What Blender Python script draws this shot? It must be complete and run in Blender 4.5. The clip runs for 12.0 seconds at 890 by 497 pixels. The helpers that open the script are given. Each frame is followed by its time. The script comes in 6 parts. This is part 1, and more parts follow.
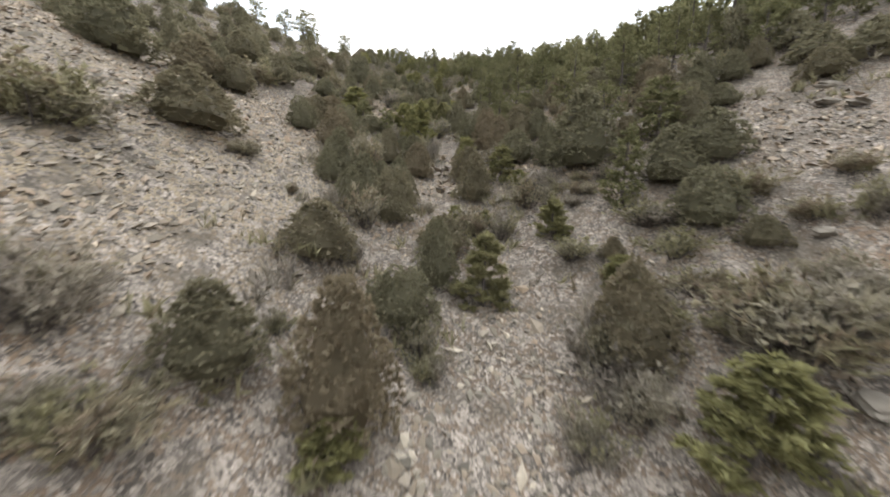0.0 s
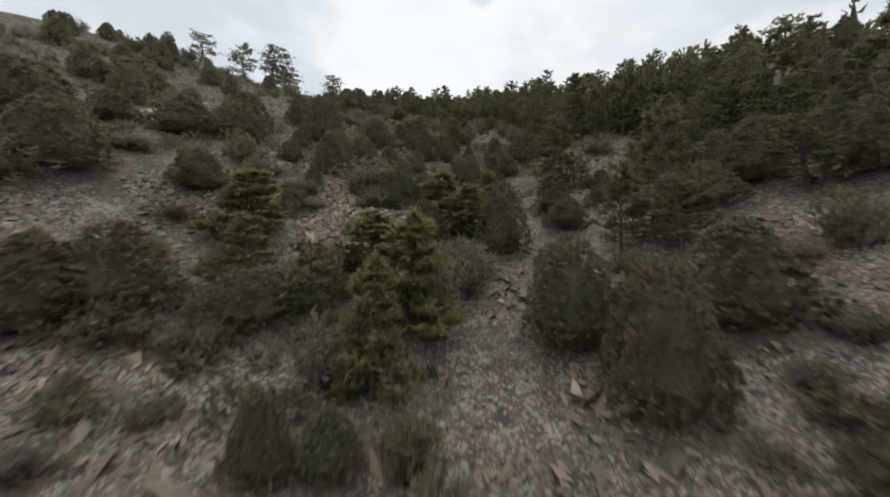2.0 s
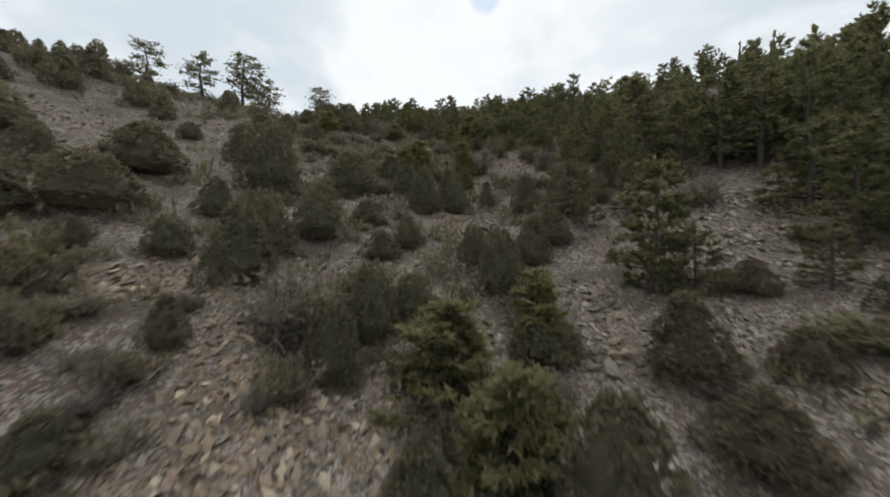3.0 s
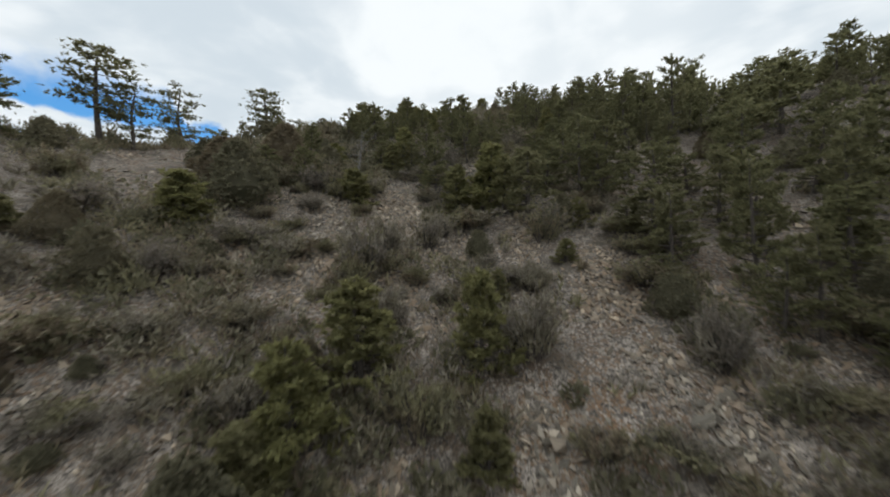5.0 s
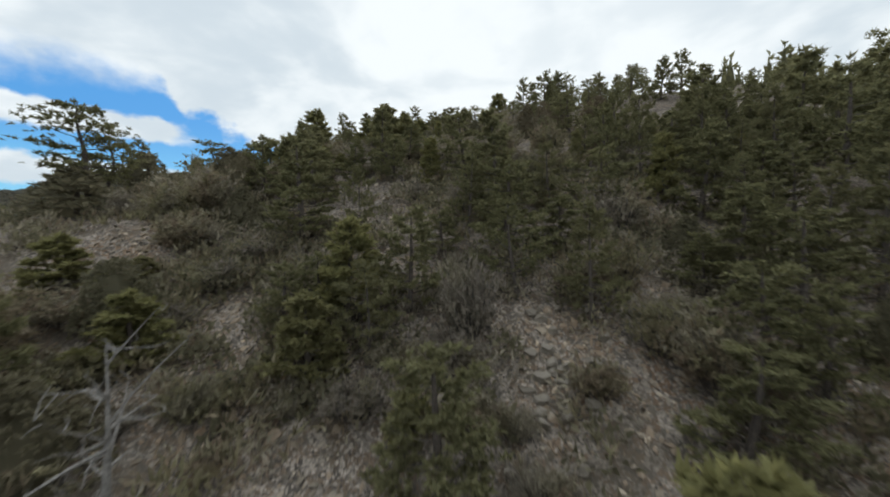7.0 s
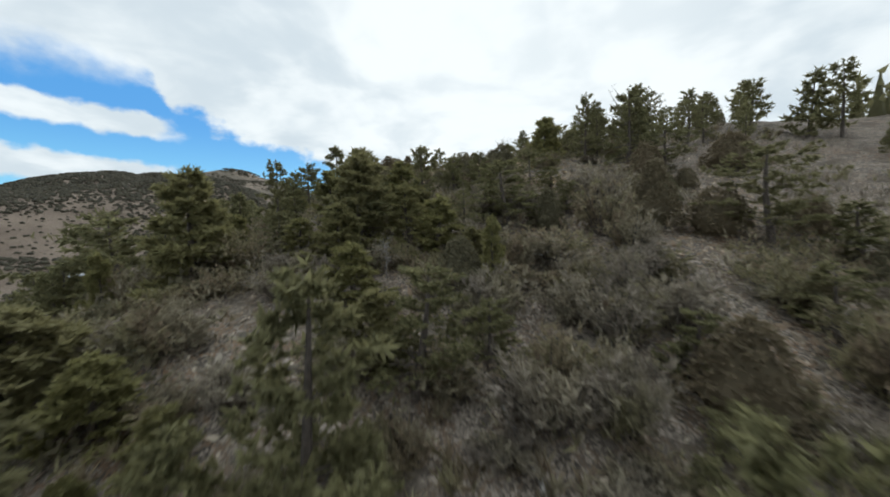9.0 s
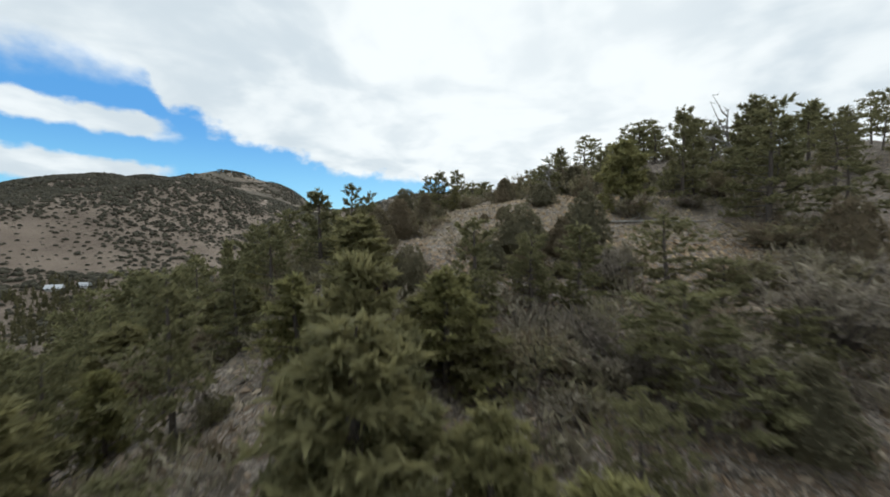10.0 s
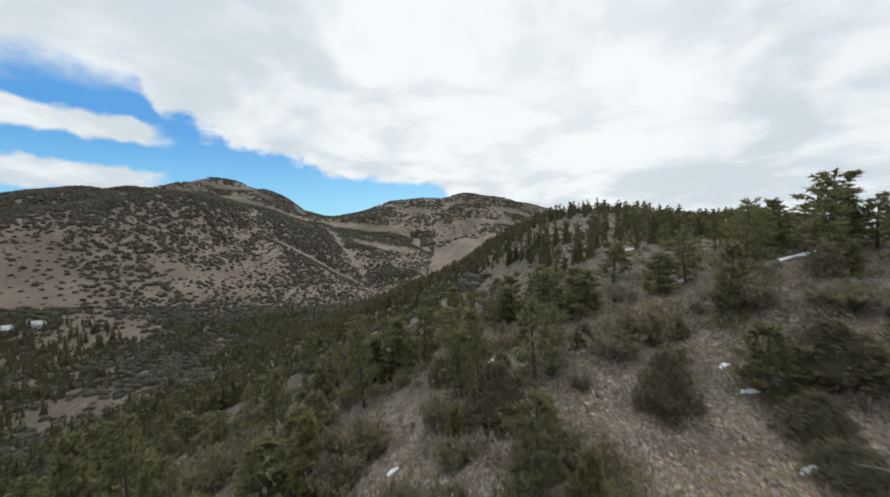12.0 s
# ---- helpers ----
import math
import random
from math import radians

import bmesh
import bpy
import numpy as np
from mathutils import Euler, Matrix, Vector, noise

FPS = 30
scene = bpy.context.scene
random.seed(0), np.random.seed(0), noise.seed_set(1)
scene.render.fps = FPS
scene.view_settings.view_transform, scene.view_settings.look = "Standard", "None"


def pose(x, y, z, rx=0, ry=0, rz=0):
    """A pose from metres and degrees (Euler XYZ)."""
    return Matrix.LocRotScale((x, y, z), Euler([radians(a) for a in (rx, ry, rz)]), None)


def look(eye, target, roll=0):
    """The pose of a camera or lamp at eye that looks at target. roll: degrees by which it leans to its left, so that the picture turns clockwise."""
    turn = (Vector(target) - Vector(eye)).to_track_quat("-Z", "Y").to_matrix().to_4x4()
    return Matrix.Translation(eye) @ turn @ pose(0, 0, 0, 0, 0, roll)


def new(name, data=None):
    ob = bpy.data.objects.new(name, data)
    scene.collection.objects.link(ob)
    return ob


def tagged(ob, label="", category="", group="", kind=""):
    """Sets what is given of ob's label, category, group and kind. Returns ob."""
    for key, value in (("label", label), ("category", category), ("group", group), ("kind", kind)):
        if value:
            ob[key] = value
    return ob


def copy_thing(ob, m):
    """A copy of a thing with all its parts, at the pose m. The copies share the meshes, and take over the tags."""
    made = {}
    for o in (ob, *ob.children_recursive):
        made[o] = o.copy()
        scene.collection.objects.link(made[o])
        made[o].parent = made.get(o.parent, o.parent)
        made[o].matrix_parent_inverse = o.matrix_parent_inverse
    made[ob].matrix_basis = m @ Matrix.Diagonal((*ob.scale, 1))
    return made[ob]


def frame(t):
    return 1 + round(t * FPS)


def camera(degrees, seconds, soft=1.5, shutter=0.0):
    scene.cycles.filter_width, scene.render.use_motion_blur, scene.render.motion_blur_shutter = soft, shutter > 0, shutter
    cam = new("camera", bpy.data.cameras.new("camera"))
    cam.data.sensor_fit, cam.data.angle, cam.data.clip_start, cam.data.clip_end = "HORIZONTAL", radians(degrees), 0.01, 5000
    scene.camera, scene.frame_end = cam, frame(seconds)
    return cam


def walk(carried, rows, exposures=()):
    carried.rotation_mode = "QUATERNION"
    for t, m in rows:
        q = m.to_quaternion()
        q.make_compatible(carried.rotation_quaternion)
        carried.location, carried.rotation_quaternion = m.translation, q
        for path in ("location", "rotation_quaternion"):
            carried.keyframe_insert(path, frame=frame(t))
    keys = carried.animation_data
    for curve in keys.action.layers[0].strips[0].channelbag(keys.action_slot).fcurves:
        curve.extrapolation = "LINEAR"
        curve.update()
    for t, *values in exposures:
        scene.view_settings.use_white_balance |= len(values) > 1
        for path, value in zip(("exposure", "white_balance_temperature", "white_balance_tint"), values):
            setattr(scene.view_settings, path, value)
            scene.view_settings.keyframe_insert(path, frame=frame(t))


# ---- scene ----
cam = camera(100.0, 12.0, soft=1.8, shutter=0.22)
PATH = [
    (0.0, 0.00, 0.00, 0.00, -4.19, -3.58, 2.76),
    (0.5, 0.13, 5.74, 2.08, -3.63, -1.83, 2.50),
    (1.0, 0.36, 11.59, 4.37, -2.99, -0.31, 2.31),
    (1.5, 0.41, 17.39, 6.89, -2.23, 0.69, 1.59),
    (2.0, 0.38, 23.06, 9.55, -1.59, 1.54, 0.89),
    (2.5, 0.46, 28.54, 12.30, -0.89, 2.25, 0.31),
    (3.0, 0.58, 34.05, 15.24, -0.27, 2.42, -0.09),
    (3.5, 0.72, 39.28, 18.27, 0.31, 1.85, -0.65),
    (4.0, 1.15, 44.42, 21.26, 1.22, 1.17, -0.85),
    (4.5, 1.60, 49.59, 24.21, 2.14, 0.43, -0.78),
    (5.0, 1.78, 54.91, 27.09, 2.72, -0.28, -0.52),
    (5.5, 1.56, 60.44, 29.87, 2.81, -0.72, -0.48),
    (6.0, 1.18, 65.94, 32.56, 2.81, -1.17, -0.69),
    (6.5, 0.78, 71.26, 35.05, 2.78, -1.82, -0.87),
    (7.0, 0.31, 76.13, 37.22, 2.72, -2.33, -1.20),
    (7.5, -0.34, 81.00, 39.41, 2.42, -2.61, -1.37),
    (8.0, -1.05, 86.02, 41.73, 2.02, -2.27, -0.93),
    (8.5, -1.89, 91.19, 44.08, 1.56, -1.85, -0.32),
    (9.0, -2.93, 96.51, 46.40, 1.10, -1.90, 0.04),
    (9.5, -4.28, 102.00, 48.73, 0.89, -1.76, 0.25),
    (10.0, -5.63, 107.60, 51.18, 0.60, -1.66, 0.29),
    (10.5, -6.70, 113.23, 53.78, 0.30, -1.49, 0.28),
    (11.0, -7.75, 118.81, 56.58, 0.08, -1.45, 0.03),
    (11.5, -8.68, 124.26, 59.37, -0.03, -1.47, -0.37),
    (12.0, -9.43, 129.65, 61.98, -0.01, -1.38, -0.60),
]
EXPOSURES = [(0, 1.46, 6500, 10), (0.5, 0.96, 6500, 10), (1, 0.42, 6500, 10), (1.5, 0.22, 6450, 9), (2, 0.14, 6450, 9), (3, 0.16, 6400, 8), (5, 0.15, 6350, 7), (7, 0.16, 6300, 6), (9, 0.19, 6280, 5), (10.5, 0.15, 6340, 6), (12, 0.1, 6400, 7)]
walk(cam, [(t, pose(x, y, z, 90 + p, 0, yaw) @ pose(0, 0, 0, 0, 0, roll)) for t, x, y, z, yaw, p, roll in PATH], EXPOSURES)

# ---- world and sun ----
world = bpy.data.worlds.new("sky")
scene.world = world
world.use_nodes = True
wt = world.node_tree


def wmath(op, a, b=0.0, c=0.0):
    n = wt.nodes.new("ShaderNodeMath")
    n.operation = op
    for i, v in enumerate((a, b, c)):
        if isinstance(v, (int, float)):
            n.inputs[i].default_value = v
        else:
            wt.links.new(v, n.inputs[i])
    return n.outputs[0]


def wrange(v, a, b, lo=0.0, hi=1.0):
    n = wt.nodes.new("ShaderNodeMapRange")
    n.interpolation_type = "SMOOTHSTEP"
    wt.links.new(v, n.inputs[0])
    for i, x in enumerate((a, b, lo, hi)):
        n.inputs[i + 1].default_value = x
    return n.outputs[0]


def wnoise(vector, scale, detail, distortion=0.0):
    n = wt.nodes.new("ShaderNodeTexNoise")
    wt.links.new(vector, n.inputs["Vector"])
    n.inputs["Scale"].default_value, n.inputs["Detail"].default_value = scale, detail
    n.inputs["Distortion"].default_value = distortion
    return n.outputs["Fac"]


def wcombine(x, y, z):
    n = wt.nodes.new("ShaderNodeCombineXYZ")
    for i, v in enumerate((x, y, z)):
        if isinstance(v, (int, float)):
            n.inputs[i].default_value = v
        else:
            wt.links.new(v, n.inputs[i])
    return n.outputs[0]


def wmix(fac, a, b):
    n = wt.nodes.new("ShaderNodeMix")
    n.data_type = "RGBA"
    for i, v in ((0, fac), (6, a), (7, b)):
        if isinstance(v, (tuple, float)):
            n.inputs[i].default_value = v
        else:
            wt.links.new(v, n.inputs[i])
    return n.outputs[2]


coord = wt.nodes.new("ShaderNodeTexCoord")
split = wt.nodes.new("ShaderNodeSeparateXYZ")
wt.links.new(coord.outputs["Generated"], split.inputs[0])
sx, sy, sz = split.outputs
azimuth = wmath("MULTIPLY", wmath("ARCTAN2", sx, sy), 57.2958)
height = wmath("MULTIPLY", wmath("ARCSINE", sz), 57.2958)
over_plane = wmath("ADD", wmath("MAXIMUM", sz, 0.0), 0.22)
deck = wcombine(wmath("DIVIDE", sx, over_plane), wmath("DIVIDE", sy, over_plane), 0.0)

# cloud deck: bright towards the hidden sun, grey where it is thick
thick = wnoise(deck, 1.5, 4.0, 0.6)
fine = wnoise(deck, 5.5, 5.0, 0.3)
shade = wmath("ADD", wmath("MULTIPLY", thick, 0.75), wmath("MULTIPLY", fine, 0.25))
toward = wmath("ADD", wmath("ADD", wmath("MULTIPLY", sx, 0.155), wmath("MULTIPLY", sy, 0.866)), wmath("MULTIPLY", sz, 0.475))
glow = wrange(toward, 0.84, 1.0, 0.0, 0.17)
level = wmath("ADD", wrange(shade, 0.38, 0.62, 0.62, 0.86), glow)
# an overcast sky is brighter overhead than low down
zenith = wrange(height, 38.0, 75.0, 1.0, 2.8)
cloud = wmix(wrange(level, 0.6, 0.95), (0.6, 0.655, 0.71, 1), (0.87, 0.885, 0.9, 1))

# the blue opening low in the left, with its streaks of cloud
lip = wmath("SUBTRACT", 18.8, wrange(azimuth, -95.0, -130.0, 0.0, 40.0))
for start, stop, drop in ((-39.5, -36.8, 3.8), (-36.8, -27.0, 2.2), (-27.0, -14.0, 3.2), (-14.0, -2.0, 1.0), (-2.0, 9.0, 14.0)):
    lip = wmath("SUBTRACT", lip, wrange(azimuth, start, stop, 0.0, drop))
torn = wmath("MULTIPLY", wmath("SUBTRACT", wnoise(wcombine(wmath("MULTIPLY", azimuth, 0.10), wmath("MULTIPLY", height, 0.22), 3.0), 1.0, 6.0, 0.4), 0.5), 4.0)
rag = wmath("MULTIPLY", wmath("SUBTRACT", wnoise(wcombine(wmath("MULTIPLY", azimuth, 0.45), wmath("MULTIPLY", height, 0.6), 9.0), 1.0, 6.0), 0.5), 3.6)
torn = wmath("ADD", torn, rag)
blue = wrange(wmath("DIVIDE", wmath("ADD", wmath("SUBTRACT", lip, height), torn), wrange(azimuth, -42.0, -37.5, 2.6, 0.8)), -0.8, 1.2)
along = wmath("ADD", wmath("ADD", height, wmath("MULTIPLY", azimuth, 0.035)), wmath("MULTIPLY", rag, 0.55))
end = wrange(wmath("ADD", azimuth, wmath("MULTIPLY", torn, 1.4)), -39.0, -35.5, 1.0, 0.0)
streak = wmath("MAXIMUM", wrange(wmath("ABSOLUTE", wmath("SUBTRACT", along, 11.5)), 0.9, 1.7, 1.0, 0.0), wrange(wmath("ABSOLUTE", wmath("SUBTRACT", along, 5.7)), 1.1, 1.9, 1.0, 0.0))
blue = wmath("MULTIPLY", blue, wmath("SUBTRACT", 1.0, wmath("MULTIPLY", streak, end)))
gap = wmath("ADD", wmath("ADD", wmath("MULTIPLY", sx, 0.094), wmath("MULTIPLY", sy, 0.800)), wmath("MULTIPLY", sz, 0.593))
blue = wmath("MAXIMUM", blue, wmath("MULTIPLY", wrange(wmath("ADD", gap, wmath("MULTIPLY", rag, 0.0002)), 0.9994, 0.99998), 0.3))

sky = wt.nodes.new("ShaderNodeTexSky")
sky.sky_type = "NISHITA"
sky.sun_disc = False
sky.sun_elevation = radians(28)
sky.sun_rotation = radians(10)
sky.air_density = 1.2
sky.dust_density = 0.2
sky.ozone_density = 2.5
bright = wt.nodes.new("ShaderNodeVectorMath")
bright.operation = "SCALE"
wt.links.new(sky.outputs[0], bright.inputs[0])
bright.inputs["Scale"].default_value = 0.12
clear = wmix(0.8, bright.outputs[0], wmix(wrange(height, 3.0, 15.0, 1.0, 0.0), (0.07, 0.31, 0.72, 1), (0.2, 0.57, 0.86, 1)))
wt.links.new(wmix(blue, cloud, clear), wt.nodes["Background"].inputs[0])
wt.links.new(zenith, wt.nodes["Background"].inputs[1])

sun = new("sun", bpy.data.lights.new("sun", "SUN"))
sun.data.energy = 1.2
sun.data.angle = radians(20)
sun.data.color = (1, 0.96, 0.9)
sun.matrix_world = look((0, 0, 0), (-0.155, -0.866, -0.475))


# ---- form of the land ----
def ramp(v, a, b):
    t = np.clip((v - a) / (b - a), 0, 1)
    return t * t * (3 - 2 * t)


def hashed(i, j, seed):
    h = (i.astype(np.int64) * 374761393 + j.astype(np.int64) * 668265263 + seed * 974711) & 0x7FFFFFFF
    h = ((h ^ (h >> 13)) * 1274126177) & 0x7FFFFFFF
    return ((h ^ (h >> 16)) & 0xFFFF) / 65535.0


def grain(x, y, size, seed):
    """Smooth noise from -1 to 1 with lumps of about that size."""
    u, v = np.asarray(x, float) / size, np.asarray(y, float) / size
    i, j = np.floor(u), np.floor(v)
    fu, fv = u - i, v - j
    fu, fv = fu * fu * (3 - 2 * fu), fv * fv * (3 - 2 * fv)
    a, b = hashed(i, j, seed), hashed(i + 1, j, seed)
    c, d = hashed(i, j + 1, seed), hashed(i + 1, j + 1, seed)
    return 2 * ((a * (1 - fu) + b * fu) * (1 - fv) + (c * (1 - fu) + d * fu) * fv) - 1


def over(v, w):
    """max(v, 0) with a rounded knee of width w."""
    return 0.5 * (v + np.sqrt(v * v + w * w))


def hill(x, y, cx, cy, top, rx, ry, turn=0.0):
    c, s = math.cos(math.radians(turn)), math.sin(math.radians(turn))
    u, v = ((x - cx) * c + (y - cy) * s) / rx, ((y - cy) * c - (x - cx) * s) / ry
    return top * np.exp(-0.7 * (u * u + v * v))


def spine(y):
    """Where the crest of the left rib runs."""
    return np.interp(y, [-20, 40, 69, 76, 88, 96, 115, 131, 146, 165, 200, 300], [-75, -60, -47, -39, -29, -22, -13, -7.5, -3, 1, 12, 40])


def form(x, y):
    x, y = np.asarray(x, float), np.asarray(y, float)
    # flank that eases into the crest
    rise = 129.0 - 7.0 * np.logaddexp(0, (129.0 - y) / 7.0)
    z = -11.0 + 0.515 * np.maximum(rise, -60.0) + np.interp(y, [0, 15, 30, 45, 60, 75, 90, 105, 118, 130, 145, 170, 200, 300], [0.3, 0.4, -0.1, -0.6, -0.7, -0.6, -0.5, -0.2, -1.2, -0.95, 0.5, 1.4, 1.2, 0])
    # gully sides
    mid = 3.0 - 2.0 * ramp(y, 60, 100)
    left = np.interp(y, [0, 18, 32, 45, 60, 69, 76, 86, 96, 112], [0.51, 0.45, 0.3, 0.285, 0.265, 0.28, 0.235, 0.15, 0.09, 0.02])
    right = np.interp(y, [0, 26, 40, 48, 60, 70, 85, 100, 130], [0.51, 0.55, 0.44, 0.24, 0.25, 0.13, 0.12, 0.03, 0.02])
    s = spine(y)
    bed_left = np.interp(y, [0, 25, 45, 65, 85, 110], [-0.2, 1.2, 1.4, 2.5, 3.0, 1.5])
    bed_right = np.interp(y, [0, 25, 45, 65, 85, 110], [-1.0, -2.2, -0.3, -0.3, -0.6, 0])
    z = z + left * over(np.minimum(mid - x, mid - s + 6) - bed_left, 2.5) + right * over(np.minimum(x - mid - 1.0, 45.0) - bed_right, 2.5)
    # the shoulders that stand up on either hand
    z = z + 4.5 * ramp(x, 18, 42) * ramp(y, 30, 60) * (1 - ramp(y, 85, 118)) + 2.0 * ramp(-x, 22, 34) * ramp(y, 40, 55) * (1 - ramp(y, 62, 74))
    # the crest rises to the right, then the broad top
    z = z + 3.2 * ramp(x, -2, 14) * ramp(y, 140, 160) + 4.0 * ramp(x, 6, 32) * ramp(y, 112, 140) * (1 - 0.5 * ramp(y, 145, 170))
    # the far side of the crest sinks, then the wooded hill and its long flank
    z = z - 9.0 * ramp(y, 185, 420) - 0.16 * over(x - 24, 8.0) * ramp(y, 142, 178) * (1 - ramp(y, 190, 300))
    z = z + ramp(y, 165, 260) * hill(x, y, 56, 330, 16, 120, 110)
    # fall beyond the rib into the valley, down to its floor
    fall = np.interp(y, [-20, 60, 100, 140, 200, 330], [0.3, 0.35, 0.5, 0.5, 0.42, 0.36]) * over(s - x, 6.0)
    low = 6.0 + 0.02 * np.maximum(y, 0)
    beyond = ramp(s - x, 2, 40)
    z = z - fall
    z = z * (1 - beyond) + beyond * (low + 6.0 * np.logaddexp(0, (z - low) / 6.0))
    # hills across the valley
    back = ramp(np.hypot(x, y - 60), 190, 420)
    w = z
    z = 0.0 * x
    z = z + hill(x, y, -400, 640, 112, 250, 330, 20) * ramp(-x, 60, 300)
    z = z + hill(x, y, -735, 1230, 76, 190, 300) + hill(x, y, -560, 1290, 72, 150, 300)
    z = z + hill(x, y, -1250, 1080, 125, 500, 280)
    z = z + hill(x, y, -640, 1170, 26, 60, 200) + hill(x, y, -470, 1230, 48, 110, 250) + hill(x, y, -240, 1270, 52, 120, 260) + hill(x, y, -900, 890, 48, 150, 170)
    z = z + hill(x, y, -90, 1270, 100, 150, 260) + hill(x, y, 150, 1290, 104, 190, 260)
    z = z + hill(x, y, 540, 1350, 52, 320, 300) + hill(x, y, 1300, 1500, 30, 500, 400)
    return w + back * z


def ground(x, y):
    """Height of the land with its knolls and hollows."""
    x, y = np.asarray(x, float), np.asarray(y, float)
    near = 1 - ramp(np.hypot(x, y - 90), 150, 320)
    z = form(x, y)
    z = z + near * (0.5 * grain(x, y, 9, 1) + 0.28 * grain(x, y, 3.7, 2) + 0.12 * grain(x, y, 1.3, 3))
    z = z + (1 - near) * (5 * grain(x, y, 90, 4) + 2.2 * grain(x, y, 35, 5))
    # ravines that furrow the far hills
    z = z - ramp(np.hypot(x, y), 350, 700) * 16 * (1 - np.abs(grain(x + 0.3 * y, y, 130, 6))) ** 3
    return z


# ---- materials ----
def node_material(name):
    m = bpy.data.materials.new(name)
    m.use_nodes = True
    return m, m.node_tree, m.node_tree.nodes["Principled BSDF"]


def add(tree, kind, **values):
    n = tree.nodes.new(kind)
    for key, v in values.items():
        n.inputs[key.replace("_", " ")].default_value = v
    return n


def blend(tree, fac, a, b, how="MIX"):
    n = tree.nodes.new("ShaderNodeMix")
    n.data_type, n.blend_type = "RGBA", how
    for i, v in ((0, fac), (6, a), (7, b)):
        if isinstance(v, (tuple, float)):
            n.inputs[i].default_value = v
        else:
            tree.links.new(v, n.inputs[i])
    return n.outputs[2]


def stretch(tree, v, a, b, lo=0.0, hi=1.0):
    n = tree.nodes.new("ShaderNodeMapRange")
    tree.links.new(v, n.inputs[0])
    for i, x in enumerate((a, b, lo, hi)):
        n.inputs[i + 1].default_value = x
    return n.outputs[0]


def noise_at(tree, vector, scale, detail=4.0):
    n = add(tree, "ShaderNodeTexNoise", Scale=scale, Detail=detail)
    tree.links.new(vector, n.inputs["Vector"])
    return n.outputs["Fac"]


def bump(tree, bsdf, height, strength, distance):
    n = add(tree, "ShaderNodeBump", Strength=strength, Distance=distance)
    tree.links.new(height, n.inputs["Height"])
    tree.links.new(n.outputs[0], bsdf.inputs["Normal"])


def leaf_material(name, dark, light, odd, through_light=0.3):
    """Needles: each tuft and each tree differs; odd is the colour that some trees turn to."""
    m, t, b = node_material(name)
    geo, info = t.nodes.new("ShaderNodeNewGeometry"), t.nodes.new("ShaderNodeObjectInfo")
    col = blend(t, geo.outputs["Random Per Island"], dark, light)
    col = blend(t, stretch(t, info.outputs["Random"], 0.35, 1.0, 0.0, 0.75), col, odd)
    patch = noise_at(t, geo.outputs["Position"], 1.7, 2.0)
    col = blend(t, stretch(t, patch, 0.3, 0.7, 0.0, 0.35), col, (dark[0] * 0.7, dark[1] * 0.7, dark[2] * 0.7, 1))
    t.links.new(col, b.inputs["Base Color"])
    b.inputs["Roughness"].default_value = 0.75
    b.inputs["Specular IOR Level"].default_value = 0.2
    tr = t.nodes.new("ShaderNodeBsdfTranslucent")
    t.links.new(col, tr.inputs[0])
    mix = t.nodes.new("ShaderNodeMixShader")
    mix.inputs[0].default_value = through_light
    t.links.new(b.outputs[0], mix.inputs[1])
    t.links.new(tr.outputs[0], mix.inputs[2])
    t.links.new(mix.outputs[0], t.nodes["Material Output"].inputs[0])
    return m


def shrub_material(name, tones):
    """Twigs and small dry leaves: each bush takes one of the tones, each twig its own shade of it."""
    m, t, b = node_material(name)
    geo, info = t.nodes.new("ShaderNodeNewGeometry"), t.nodes.new("ShaderNodeObjectInfo")
    pick = t.nodes.new("ShaderNodeMath")
    t.links.new(info.outputs["Random"], pick.inputs[0])
    t.links.new(stretch(t, noise_at(t, geo.outputs["Position"], 0.28, 3.0), 0.3, 0.7), pick.inputs[1])
    wrap = t.nodes.new("ShaderNodeMath")
    wrap.operation = "FRACT"
    t.links.new(pick.outputs[0], wrap.inputs[0])
    tone = t.nodes.new("ShaderNodeValToRGB")
    cr = tone.color_ramp
    cr.elements[0].color, cr.elements[1].color = tones[0], tones[-1]
    for k, c in enumerate(tones[1:-1]):
        cr.elements.new((k + 1) / (len(tones) - 1)).color = c
    t.links.new(wrap.outputs[0], tone.inputs[0])
    col = blend(t, geo.outputs["Random Per Island"], blend(t, 1.0, tone.outputs[0], (0.62, 0.62, 0.62, 1), "MULTIPLY"), blend(t, 1.0, tone.outputs[0], (1.3, 1.3, 1.3, 1), "MULTIPLY"))
    t.links.new(col, b.inputs["Base Color"])
    b.inputs["Roughness"].default_value = 0.85
    b.inputs["Specular IOR Level"].default_value = 0.15
    tr = t.nodes.new("ShaderNodeBsdfTranslucent")
    t.links.new(col, tr.inputs[0])
    mix = t.nodes.new("ShaderNodeMixShader")
    mix.inputs[0].default_value = 0.45
    t.links.new(b.outputs[0], mix.inputs[1])
    t.links.new(tr.outputs[0], mix.inputs[2])
    t.links.new(mix.outputs[0], t.nodes["Material Output"].inputs[0])
    return m


def bark_material(name, dark, light):
    m, t, b = node_material(name)
    geo = t.nodes.new("ShaderNodeNewGeometry")
    n = noise_at(t, geo.outputs["Position"], 14.0, 5.0)
    t.links.new(blend(t, stretch(t, n, 0.3, 0.7), dark, light), b.inputs["Base Color"])
    b.inputs["Roughness"].default_value = 0.9
    bump(t, b, n, 0.6, 0.03)
    return m


